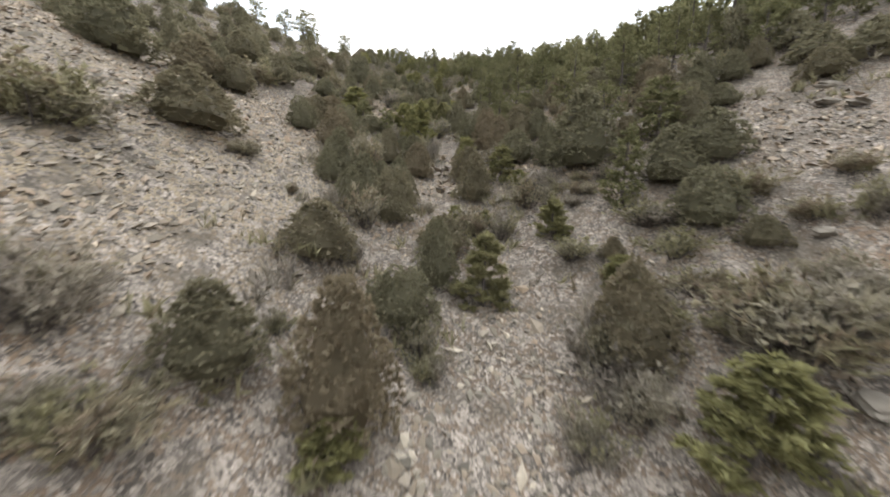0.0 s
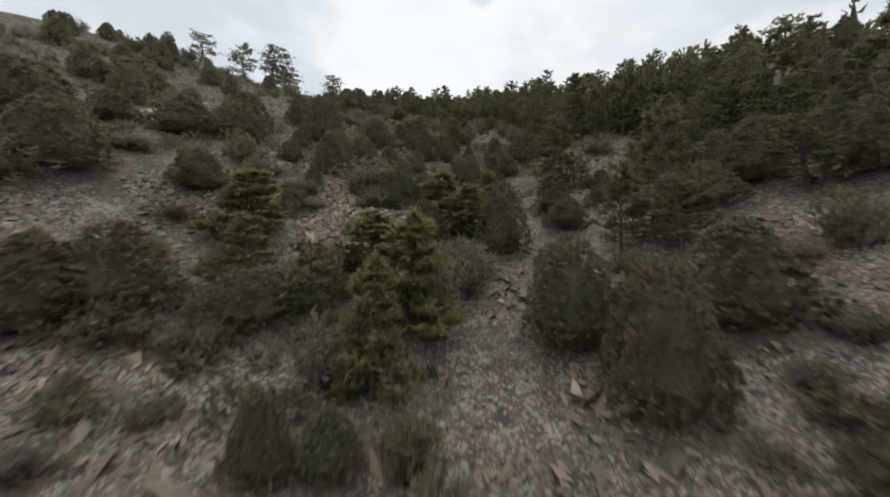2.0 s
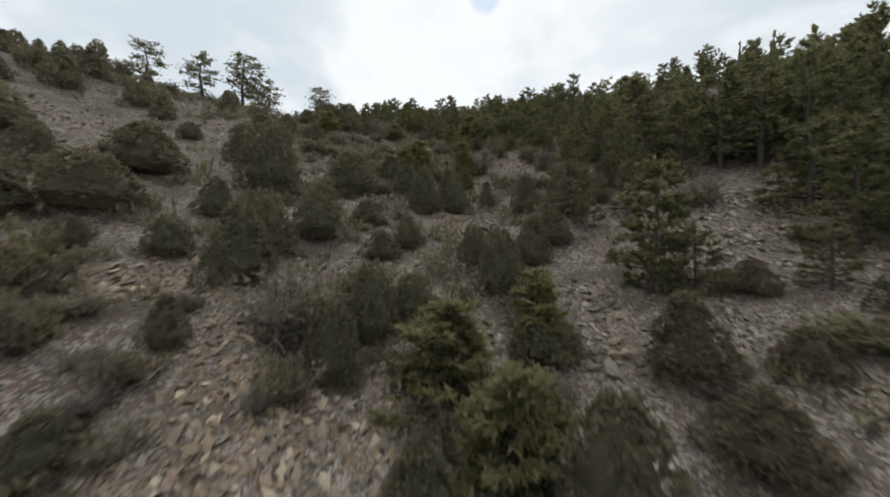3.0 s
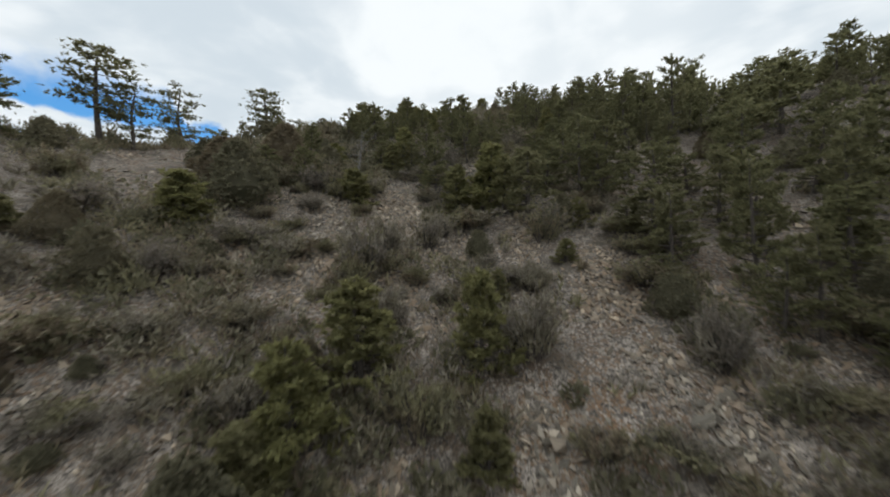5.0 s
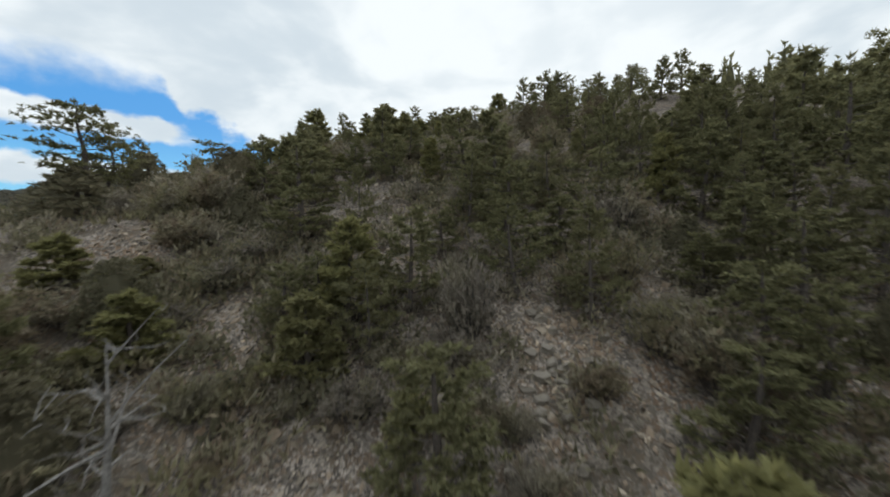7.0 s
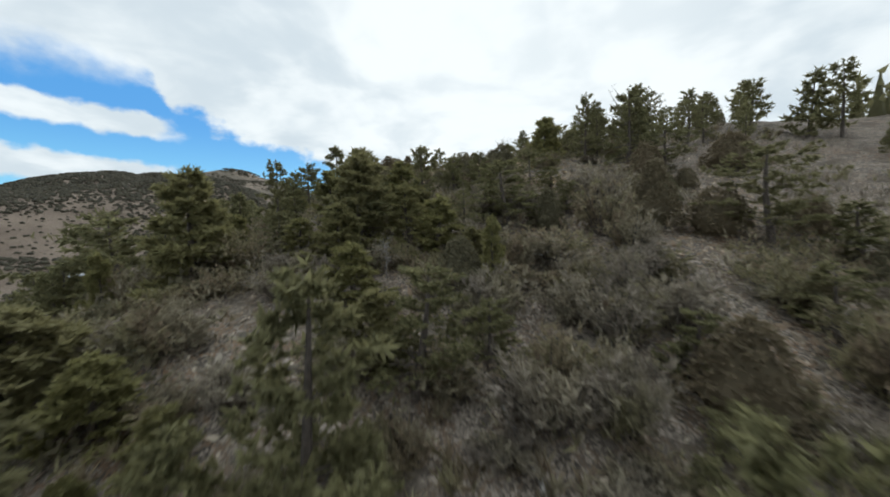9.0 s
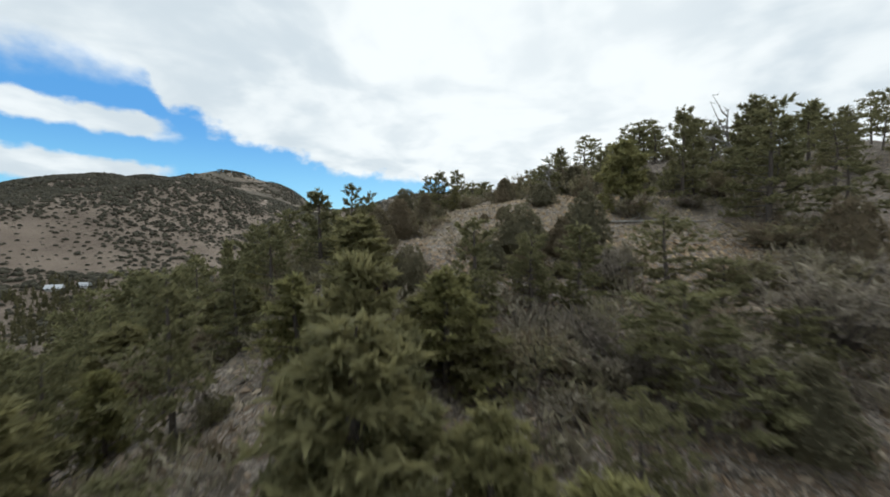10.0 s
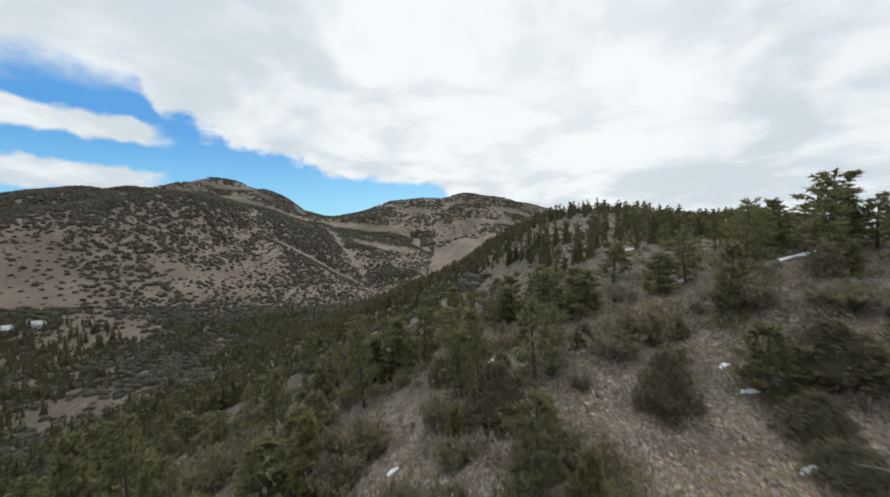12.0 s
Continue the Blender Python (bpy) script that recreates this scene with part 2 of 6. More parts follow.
# pale slope of fine debris: place and reach
PALE = [(-13.0, 16.0, 4.0, 11.0), (-24.0, 34.0, 16.0, 10.0), (-1.0, 132.0, 52.5, 7.0), (5.5, 132.5, 53.0, 5.0)]


def stone_material(name):
    m, t, b = node_material(name)
    geo, info = t.nodes.new("ShaderNodeNewGeometry"), t.nodes.new("ShaderNodeObjectInfo")
    pick = t.nodes.new("ShaderNodeMath")
    pick.operation = "FRACT"
    both = t.nodes.new("ShaderNodeMath")
    t.links.new(geo.outputs["Random Per Island"], both.inputs[0])
    t.links.new(info.outputs["Random"], both.inputs[1])
    t.links.new(both.outputs[0], pick.inputs[0])
    ramp_node = t.nodes.new("ShaderNodeValToRGB")
    cr = ramp_node.color_ramp
    cr.elements[0].color, cr.elements[1].color = (0.075, 0.0644, 0.0493, 1), (0.4, 0.346, 0.268, 1)
    for at, c in ((0.3, (0.139, 0.121, 0.0924, 1)), (0.5, (0.181, 0.143, 0.102, 1)), (0.68, (0.218, 0.168, 0.12, 1)), (0.85, (0.21, 0.188, 0.151, 1))):
        e = cr.elements.new(at)
        e.color = c
    t.links.new(pick.outputs[0], ramp_node.inputs[0])
    n = noise_at(t, geo.outputs["Position"], 9.0, 6.0)
    drift = stretch(t, noise_at(t, geo.outputs["Position"], 0.11, 4.0), 0.36, 0.57, 0.15, 0.7)
    toned = blend(t, drift, ramp_node.outputs[0], blend(t, 1.0, ramp_node.outputs[0], (1.08, 0.9, 0.74, 1), "MULTIPLY"))
    # yellower stones on the brow
    for cx, cy, cz, reach in PALE[2:]:
        d = t.nodes.new("ShaderNodeVectorMath")
        d.operation = "DISTANCE"
        t.links.new(geo.outputs["Position"], d.inputs[0])
        d.inputs[1].default_value = (cx, cy, cz)
        toned = blend(t, stretch(t, d.outputs["Value"], reach + 2.0, reach + 8.0, 0.8, 0.0), toned, blend(t, 1.0, toned, (1.02, 0.96, 0.82, 1), "MULTIPLY"))
    t.links.new(blend(t, stretch(t, n, 0.4, 0.8, 0.0, 0.4), toned, (0.134, 0.122, 0.101, 1)), b.inputs["Base Color"])
    b.inputs["Roughness"].default_value = 0.9
    bump(t, b, n, 0.5, 0.04)
    return m


# rusty soil laid bare: place and reach
RUSTY = [(0.9, 54.5, 17.3, 2.6), (-1.5, 45.0, 12.8, 1.8), (-14.5, 96.0, 38.0, 3.0), (-3.5, 124.0, 50.8, 2.8), (13.0, 119.0, 50.0, 3.5), (0.5, 140.0, 54.0, 4.0), (-9.1, 106.0, 43.4, 2.2), (5.3, 106.7, 43.6, 2.4), (8.6, 113.8, 46.3, 2.2), (-14.2, 91.0, 36.8, 2.6), (-3.0, 81.2, 30.4, 2.2), (4.9, 65.1, 22.1, 2.4)]


def ground_material():
    m, t, b = node_material("scree_soil")
    geo = t.nodes.new("ShaderNodeNewGeometry")
    at = geo.outputs["Position"]
    soil = blend(t, stretch(t, noise_at(t, at, 0.35, 6.0), 0.35, 0.65), (0.1, 0.074, 0.053, 1), (0.19, 0.142, 0.102, 1))
    # rusty and pale tongues of debris
    rust = stretch(t, noise_at(t, at, 0.09, 5.0), 0.5, 0.62, 0.0, 0.7)
    soil = blend(t, rust, soil, (0.176, 0.113, 0.0714, 1))
    for cx, cy, cz, reach in RUSTY:
        d = t.nodes.new("ShaderNodeVectorMath")
        d.operation = "DISTANCE"
        t.links.new(at, d.inputs[0])
        d.inputs[1].default_value = (cx, cy, cz)
        edge = t.nodes.new("ShaderNodeMath")
        edge.operation = "MULTIPLY_ADD"
        t.links.new(noise_at(t, at, 0.5, 4.0), edge.inputs[0])
        edge.inputs[1].default_value = reach
        t.links.new(d.outputs["Value"], edge.inputs[2])
        soil = blend(t, stretch(t, edge.outputs[0], reach * 1.0, reach * 1.5, 0.75, 0.0), soil, (0.202, 0.126, 0.0739, 1))
    # the pale tan slope of fine debris above the foot of the gully
    for cx, cy, cz, reach in PALE:
        d = t.nodes.new("ShaderNodeVectorMath")
        d.operation = "DISTANCE"
        t.links.new(at, d.inputs[0])
        d.inputs[1].default_value = (cx, cy, cz)
        edge = t.nodes.new("ShaderNodeMath")
        edge.operation = "MULTIPLY_ADD"
        t.links.new(noise_at(t, at, 0.3, 4.0), edge.inputs[0])
        edge.inputs[1].default_value = 8.0
        t.links.new(d.outputs["Value"], edge.inputs[2])
        soil = blend(t, stretch(t, edge.outputs[0], reach, reach + 6.0, 0.8, 0.0), soil, (0.3, 0.238, 0.156, 1))
    # shards, large and small, each with its own tone
    tone = None
    heights = []
    for scale, share in ((2.6, 0.75), (6.5, 0.7), (16.0, 0.55)):
        v = add(t, "ShaderNodeTexVoronoi", Scale=scale, Randomness=1.0)
        t.links.new(at, v.inputs["Vector"])
        grey = t.nodes.new("ShaderNodeSeparateColor")
        t.links.new(v.outputs["Color"], grey.inputs[0])
        shard = blend(t, grey.outputs[0], (0.05, 0.043, 0.036, 1), (0.34, 0.285, 0.235, 1))
        cut = t.nodes.new("ShaderNodeMath")
        cut.operation = "GREATER_THAN"
        t.links.new(grey.outputs[1], cut.inputs[0])
        cut.inputs[1].default_value = share
        soil = blend(t, cut.outputs[0], soil, shard)
        heights.append(grey.outputs[2])
    # dark gaps between the shards
    for scale, wide, depth in ((5.0, 0.05, 0.75), (13.0, 0.07, 0.6)):
        v = add(t, "ShaderNodeTexVoronoi", Scale=scale, Randomness=1.0)
        v.feature = "DISTANCE_TO_EDGE"
        t.links.new(at, v.inputs["Vector"])
        soil = blend(t, stretch(t, v.outputs["Distance"], 0.0, wide, depth, 0.0), soil, (0.035, 0.029, 0.023, 1))
    # plant litter in brown-grey patches
    litter = stretch(t, noise_at(t, at, 0.6, 5.0), 0.52, 0.68, 0.0, 0.7)
    soil = blend(t, litter, soil, (0.0756, 0.0622, 0.0462, 1))
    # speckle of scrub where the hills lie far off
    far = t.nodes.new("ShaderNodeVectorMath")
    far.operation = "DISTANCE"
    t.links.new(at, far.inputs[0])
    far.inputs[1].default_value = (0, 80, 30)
    v = add(t, "ShaderNodeTexVoronoi", Scale=0.11, Randomness=1.0)
    t.links.new(at, v.inputs["Vector"])
    scrub = stretch(t, v.outputs["Distance"], 0.36, 0.5, 1.0, 0.0)
    wood = stretch(t, noise_at(t, at, 0.009, 5.0), 0.46, 0.60, 0.15, 1.0)
    away = stretch(t, far.outputs["Value"], 700, 1000, 0.0, 0.6)
    gate = t.nodes.new("ShaderNodeMath")
    gate.operation = "MULTIPLY"
    t.links.new(away, gate.inputs[0])
    cover = t.nodes.new("ShaderNodeMath")
    cover.operation = "MAXIMUM"
    t.links.new(scrub, cover.inputs[0])
    t.links.new(stretch(t, noise_at(t, at, 0.009, 5.0), 0.46, 0.56), cover.inputs[1])
    t.links.new(cover.outputs[0], gate.inputs[1])
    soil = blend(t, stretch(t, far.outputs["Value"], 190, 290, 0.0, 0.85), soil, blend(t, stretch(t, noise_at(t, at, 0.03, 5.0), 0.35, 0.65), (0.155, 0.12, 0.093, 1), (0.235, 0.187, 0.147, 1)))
    soil = blend(t, gate.outputs[0], soil, blend(t, noise_at(t, at, 0.2, 3.0), (0.0294, 0.0336, 0.0218, 1), (0.063, 0.0588, 0.042, 1)))
    t.links.new(soil, b.inputs["Base Color"])
    b.inputs["Roughness"].default_value = 0.95
    b.inputs["Specular IOR Level"].default_value = 0.15
    rough = t.nodes.new("ShaderNodeMath")
    t.links.new(heights[1], rough.inputs[0])
    t.links.new(heights[2], rough.inputs[1])
    bump(t, b, rough.outputs[0], 0.9, 0.12)
    return m


def plain_material(name, colour, rough=0.7, vary=0.15, size=3.0):
    m, t, b = node_material(name)
    geo = t.nodes.new("ShaderNodeNewGeometry")
    n = noise_at(t, geo.outputs["Position"], size, 4.0)
    low = tuple(c * (1 - vary) for c in colour[:3]) + (1,)
    t.links.new(blend(t, n, low, colour), b.inputs["Base Color"])
    b.inputs["Roughness"].default_value = rough
    bump(t, b, n, 0.3, 0.05)
    return m


LEAF_JUNIPER = leaf_material("juniper_scales", (0.125, 0.113, 0.07, 1), (0.222, 0.198, 0.124, 1), (0.205, 0.152, 0.1, 1), 0.5)
LEAF_PINE = leaf_material("pine_needles", (0.12, 0.113, 0.056, 1), (0.255, 0.24, 0.12, 1), (0.215, 0.196, 0.104, 1), 0.5)
LEAF_YOUNG = leaf_material("young_needles", (0.158, 0.148, 0.062, 1), (0.295, 0.272, 0.115, 1), (0.2, 0.178, 0.095, 1), 0.5)
LEAF_SHRUB = shrub_material("shrub_twigs", ((0.25, 0.218, 0.142, 1), (0.28, 0.244, 0.184, 1), (0.215, 0.183, 0.152, 1), (0.24, 0.218, 0.124, 1), (0.21, 0.16, 0.115, 1)))
LEAF_FAR = leaf_material("hill_scrub", (0.05, 0.046, 0.032, 1), (0.1, 0.09, 0.062, 1), (0.095, 0.074, 0.054, 1), 0.3)
# pine needles once more, their colour darkened for the shade within the far woods
LEAF_PINE_SHADED = leaf_material("woods_needles", (0.07, 0.066, 0.034, 1), (0.15, 0.138, 0.066, 1), (0.125, 0.105, 0.06, 1), 0.4)
BARK = bark_material("bark", (0.04, 0.032, 0.026, 1), (0.115, 0.092, 0.075, 1))
DEAD = bark_material("dead_wood", (0.11, 0.1, 0.088, 1), (0.28, 0.255, 0.23, 1))
STONE = stone_material("stone")
ROCK = plain_material("weathered_rock", (0.22, 0.188, 0.148, 1), 0.9, 0.5, 2.2)
SOIL = ground_material()
SNOW = plain_material("snow", (0.82, 0.84, 0.87, 1), 0.6, 0.1, 6.0)
WALL = plain_material("plaster_wall", (0.4, 0.39, 0.37, 1), 0.8, 0.1)
ROOF = plain_material("sheet_roof", (0.36, 0.37, 0.38, 1), 0.5, 0.1)
GLASS_DARK = plain_material("window_glass", (0.04, 0.045, 0.05, 1), 0.15, 0.2)


# ---- mesh helpers ----
def mesh_of(name, verts, tris, material, smooth=False):
    me = bpy.data.meshes.new(name)
    verts, tris = np.asarray(verts, np.float32), np.asarray(tris, np.int32)
    me.vertices.add(len(verts))
    me.vertices.foreach_set("co", verts.ravel())
    me.loops.add(tris.size)
    me.loops.foreach_set("vertex_index", tris.ravel())
    k = tris.shape[1]
    me.polygons.add(len(tris))
    me.polygons.foreach_set("loop_start", np.arange(0, tris.size, k, dtype=np.int32))
    me.polygons.foreach_set("loop_total", np.full(len(tris), k, np.int32))
    me.polygons.foreach_set("use_smooth", np.full(len(tris), smooth))
    me.materials.append(material)
    me.update(calc_edges=True)
    return me


def joined(pieces):
    verts, tris, n = [], [], 0
    for v, f in pieces:
        verts.append(np.asarray(v, float))
        tris.append(np.asarray(f, int) + n)
        n += len(v)
    return np.concatenate(verts), np.concatenate(tris)


def unit(v):
    return v / np.maximum(np.linalg.norm(v, axis=-1, keepdims=True), 1e-9)


def tube(points, radii, sides=5):
    """A limb through the points that thins as the radii say; triangles only."""
    points, radii = np.asarray(points, float), np.asarray(radii, float)
    way = unit(np.gradient(points, axis=0))
    side = unit(np.cross(way, [0.31, 0.94, 0.17]))
    other = np.cross(way, side)
    a = np.linspace(0, 2 * np.pi, sides, endpoint=False)
    ring = points[:, None] + radii[:, None, None] * (np.cos(a)[None, :, None] * side[:, None] + np.sin(a)[None, :, None] * other[:, None])
    n = len(points)
    f = []
    for i in range(n - 1):
        for j in range(sides):
            p, q = i * sides + j, i * sides + (j + 1) % sides
            f += [(p, q, q + sides), (p, q + sides, p + sides)]
    tip = len(points) * sides
    v = np.concatenate([ring.reshape(-1, 3), points[-1:]])
    f += [((n - 1) * sides + j, (n - 1) * sides + (j + 1) % sides, tip) for j in range(sides)]
    return v, f


def sprays(rng, at, way, count, length, width, spread):
    """Tufts: at each place, count thin blades that fan out round the way."""
    at, way = np.repeat(at, count, 0), np.repeat(way, count, 0)
    n = len(at)
    d = unit(unit(way) + spread * rng.normal(size=(n, 3)))
    s = unit(np.cross(d, rng.normal(size=(n, 3))))
    ln = (length * rng.uniform(0.6, 1.25, n))[:, None]
    w = (width * rng.uniform(0.6, 1.3, n))[:, None]
    base = at - 0.25 * ln * d
    v = np.stack([base - 0.5 * w * s, base + 0.35 * ln * d + 0.6 * w * s, base + ln * d], 1).reshape(-1, 3)
    return v, np.arange(3 * n).reshape(-1, 3)


def part(name, mesh, parent, label=""):
    ob = new(name, mesh)
    ob.parent = parent
    return tagged(ob, label=label)


def plant(name, parts, label, category, group):
    """A thing of the given (part name, mesh) pairs on an empty at its foot."""
    root = tagged(new(name), label, category, group)
    for n, me in parts:
        part(n, me, root)
    return root


# ---- kinds of plants ----
def lobed(rng, ang, u, depth, turns):
    w = 0
    for k in range(1, 4):
        w = w + np.sin(turns * k * ang + rng.uniform(0, 6.28) + 5.0 * k * u) / k
    return 1 + depth * w


def juniper_meshes(seed, tall, wide, point):
    """A dense lumpy cone or dome of scale leaves down to the ground, with a short hidden stem."""
    rng = np.random.default_rng(seed)

    def radius(u):
        return 0.5 * wide * np.minimum(1, u / 0.2 + 0.55) * np.maximum(1 - u, 0) ** point

    # bunches of foliage over the whole outline
    n = 66
    u = np.linspace(0.01, 0.95, n) ** 1.15
    a = np.arange(n) * 2.4 + rng.uniform(-0.4, 0.4, n)
    size = wide * rng.uniform(0.09, 0.17, n) * (1.15 - 0.5 * u)
    r = np.maximum(radius(u) - 0.75 * size, 0) * rng.uniform(0.85, 1.1, n)
    mid = np.stack([r * np.cos(a), r * np.sin(a), u * tall * 0.97 + 0.05], 1)
    m = 19
    d = unit(rng.normal(size=(n, m, 3)) + 0.9 * np.stack([np.cos(a), np.sin(a), 0.45 + 0 * a], 1)[:, None])
    at = (mid[:, None] + d * size[:, None, None] * [1, 1, 1.25]).reshape(-1, 3)
    at[:, 2] = np.maximum(at[:, 2], 0.03)
    leaves = sprays(rng, at, (d + [0, 0, 0.45]).reshape(-1, 3), 3, 0.18, 0.09, 0.75)
    tip = np.repeat([[0.0, 0.0, tall * 0.95]], 8, 0) + rng.normal(size=(8, 3)) * [0.1, 0.1, 0.12]
    more = sprays(rng, tip, np.tile([0, 0, 1.0], (8, 1)), 4, 0.22, 0.1, 0.3)
    # the shaded inside
    na, nu = 7, 5
    gu, ga = np.meshgrid(np.linspace(0.02, 0.85, nu), np.linspace(0, 2 * np.pi, na, endpoint=False), indexing="ij")
    gr = radius(gu) * 0.74 * lobed(rng, ga, gu, 0.08, 3)
    core = np.stack([gr * np.cos(ga), gr * np.sin(ga), gu * tall * 0.95], -1).reshape(-1, 3)
    f = []
    for i in range(nu - 1):
        for j in range(na):
            p, q = i * na + j, i * na + (j + 1) % na
            f += [(p, q, q + na), (p, q + na, p + na)]
    v, t = joined([leaves, more, (core, f)])
    crown = mesh_of("crown", v, t, LEAF_JUNIPER)
    stems = [tube([(0, 0, -0.4), (0.05, 0.02, 0.4 * tall), (0.02, 0.05, 0.8 * tall)], [0.11, 0.08, 0.02], 4)]
    v, t = joined(stems)
    return [("trunk", mesh_of("trunk", v, t, BARK)), ("crown", crown)]


def pine_meshes(seed, tall, wide, bare, material, dense=1.0, shape=0.6, droop=0.15):
    """A pine: bent stem, whorls of limbs, needle tufts along the outer half of each limb."""
    rng = np.random.default_rng(seed)
    zz = np.linspace(0, 1, 7)
    bend = 0.05 * tall * rng.normal(size=2)
    stem = np.stack([bend[0] * np.sin(2.2 * zz), bend[1] * np.sin(1.7 * zz), zz * tall - 0.5 * (zz == 0)], 1)
    wood = [tube(stem, 0.022 * tall * (1 - zz) ** 0.8 + 0.012, 6)]
    at, way = [], []
    n = int(42 * dense)
    for k in range(n):
        u = bare + (0.97 - bare) * ((k + rng.uniform(0, 0.9)) / n)
        foot = np.array([np.interp(u, zz, stem[:, i]) for i in range(3)])
        a = k * 2.4 + rng.uniform(-0.9, 0.9)
        full = math.sin(math.pi * min(1, 0.22 + 0.78 * (u - bare) / (1 - bare) + 0.0)) ** 0.7 if shape > 0.9 else (1 - (u - bare) / (1.04 - bare)) ** shape
        reach = 0.5 * wide * full * rng.uniform(0.5, 1.2) + 0.12
        out = np.array([math.cos(a), math.sin(a), 0.0])
        lift = rng.uniform(-droop, 0.35 + 0.5 * u)
        mid = foot + out * reach * 0.55 + [0, 0, reach * lift * 0.35]
        end = foot + out * reach + [0, 0, reach * (lift * 0.8 + 0.12)]
        if k % 3 == 0 or u < 0.4:
            wood.append(tube([foot, mid, end], [0.008 * tall * (1.1 - u), 0.006 * tall * (1.1 - u) + 0.004, 0.004], 3))
        m = 6 + int(11 * reach / (0.5 * wide))
        f = 0.3 + 0.78 * rng.uniform(0, 1, m)[:, None] ** 0.7
        p = foot * (1 - f) ** 2 + 2 * mid * f * (1 - f) + end * f * f
        side = np.array([-math.sin(a), math.cos(a), 0])
        p = p + side * (rng.normal(size=(m, 1)) * 0.2 * reach) + rng.normal(size=(m, 3)) * 0.05
        at.append(p)
        way.append(out * 0.8 + np.array([0, 0, 0.7]) + 0.5 * rng.normal(size=(m, 3)))
    top = np.repeat(stem[-1:], 5, 0) + rng.normal(size=(5, 3)) * [0.08, 0.08, 0.2] - [0, 0, 0.15]
    at.append(top)
    way.append(np.tile([0, 0, 1.0], (5, 1)))
    at, way = np.concatenate(at), np.concatenate(way)
    v, t = sprays(rng, at, way, 8, 0.31, 0.1, 0.85)
    w, s = joined(wood)
    return [("trunk", mesh_of("trunk", w, s, BARK)), ("crown", mesh_of("crown", v, t, material))]


def old_pine_meshes(seed, tall, wide, bare):
    """A weathered pine: crooked stem, few long limbs, each carrying flat pads of needles, with sky between them."""
    rng = np.random.default_rng(seed)
    zz = np.linspace(0, 1, 8)
    sway = 0.045 * tall * rng.normal(size=2)
    stem = np.stack([sway[0] * np.sin(2.6 * zz) + 0.02 * tall * np.sin(9 * zz), sway[1] * np.sin(2.1 * zz), zz * tall - 0.5 * (zz == 0)], 1)
    wood = [tube(stem, 0.02 * tall * (1 - zz) ** 0.75 + 0.015, 7)]
    at, way = [], []
    n = 24
    for k in range(n):
        u = bare + (0.98 - bare) * ((k + rng.uniform(0, 0.8)) / n)
        foot = np.array([np.interp(u, zz, stem[:, i]) for i in range(3)])
        a = k * 2.4 + rng.uniform(-0.7, 0.7)
        out = np.array([math.cos(a), math.sin(a), 0.0])
        side = np.array([-math.sin(a), math.cos(a), 0.0])
        reach = 0.5 * wide * min(1.0, 0.5 + 1.6 * (u - bare)) * (1.06 - u) ** 0.45 * rng.uniform(0.55, 1.25)
        rise = rng.uniform(-0.12, 0.3) + 0.25 * u
        mid = foot + out * reach * 0.5 + side * reach * rng.uniform(-0.12, 0.12) + [0, 0, reach * rise * 0.3]
        end = foot + out * reach + [0, 0, reach * rise]
        wood.append(tube([foot, mid, end], [0.009 * tall * (1.15 - u), 0.006 * tall * (1.15 - u) + 0.004, 0.006], 4))
        for f in ((0.55, 0.8, 1.0) if reach > 0.22 * wide else (0.75, 1.0)):
            pad = foot * (1 - f) ** 2 + 2 * mid * f * (1 - f) + end * f * f + side * reach * rng.uniform(-0.3, 0.3)
            r = (0.16 + 0.2 * reach) * rng.uniform(0.8, 1.3)
            m = 11
            at.append(pad + rng.normal(size=(m, 3)) * [0.62 * r, 0.62 * r, 0.2 * r])
            way.append(0.5 * out + np.array([0, 0, 0.6]) + 0.6 * rng.normal(size=(m, 3)))
    top = np.repeat(stem[-1:], 10, 0) + rng.normal(size=(10, 3)) * [0.16, 0.16, 0.2] - [0, 0, 0.15]
    at.append(top)
    way.append(np.tile([0, 0, 1.0], (10, 1)))
    v, t = sprays(rng, np.concatenate(at), np.concatenate(way), 7, 0.3, 0.085, 0.85)
    w, f = joined(wood)
    return [("trunk", mesh_of("trunk", w, f, BARK)), ("crown", mesh_of("crown", v, t, LEAF_PINE))]


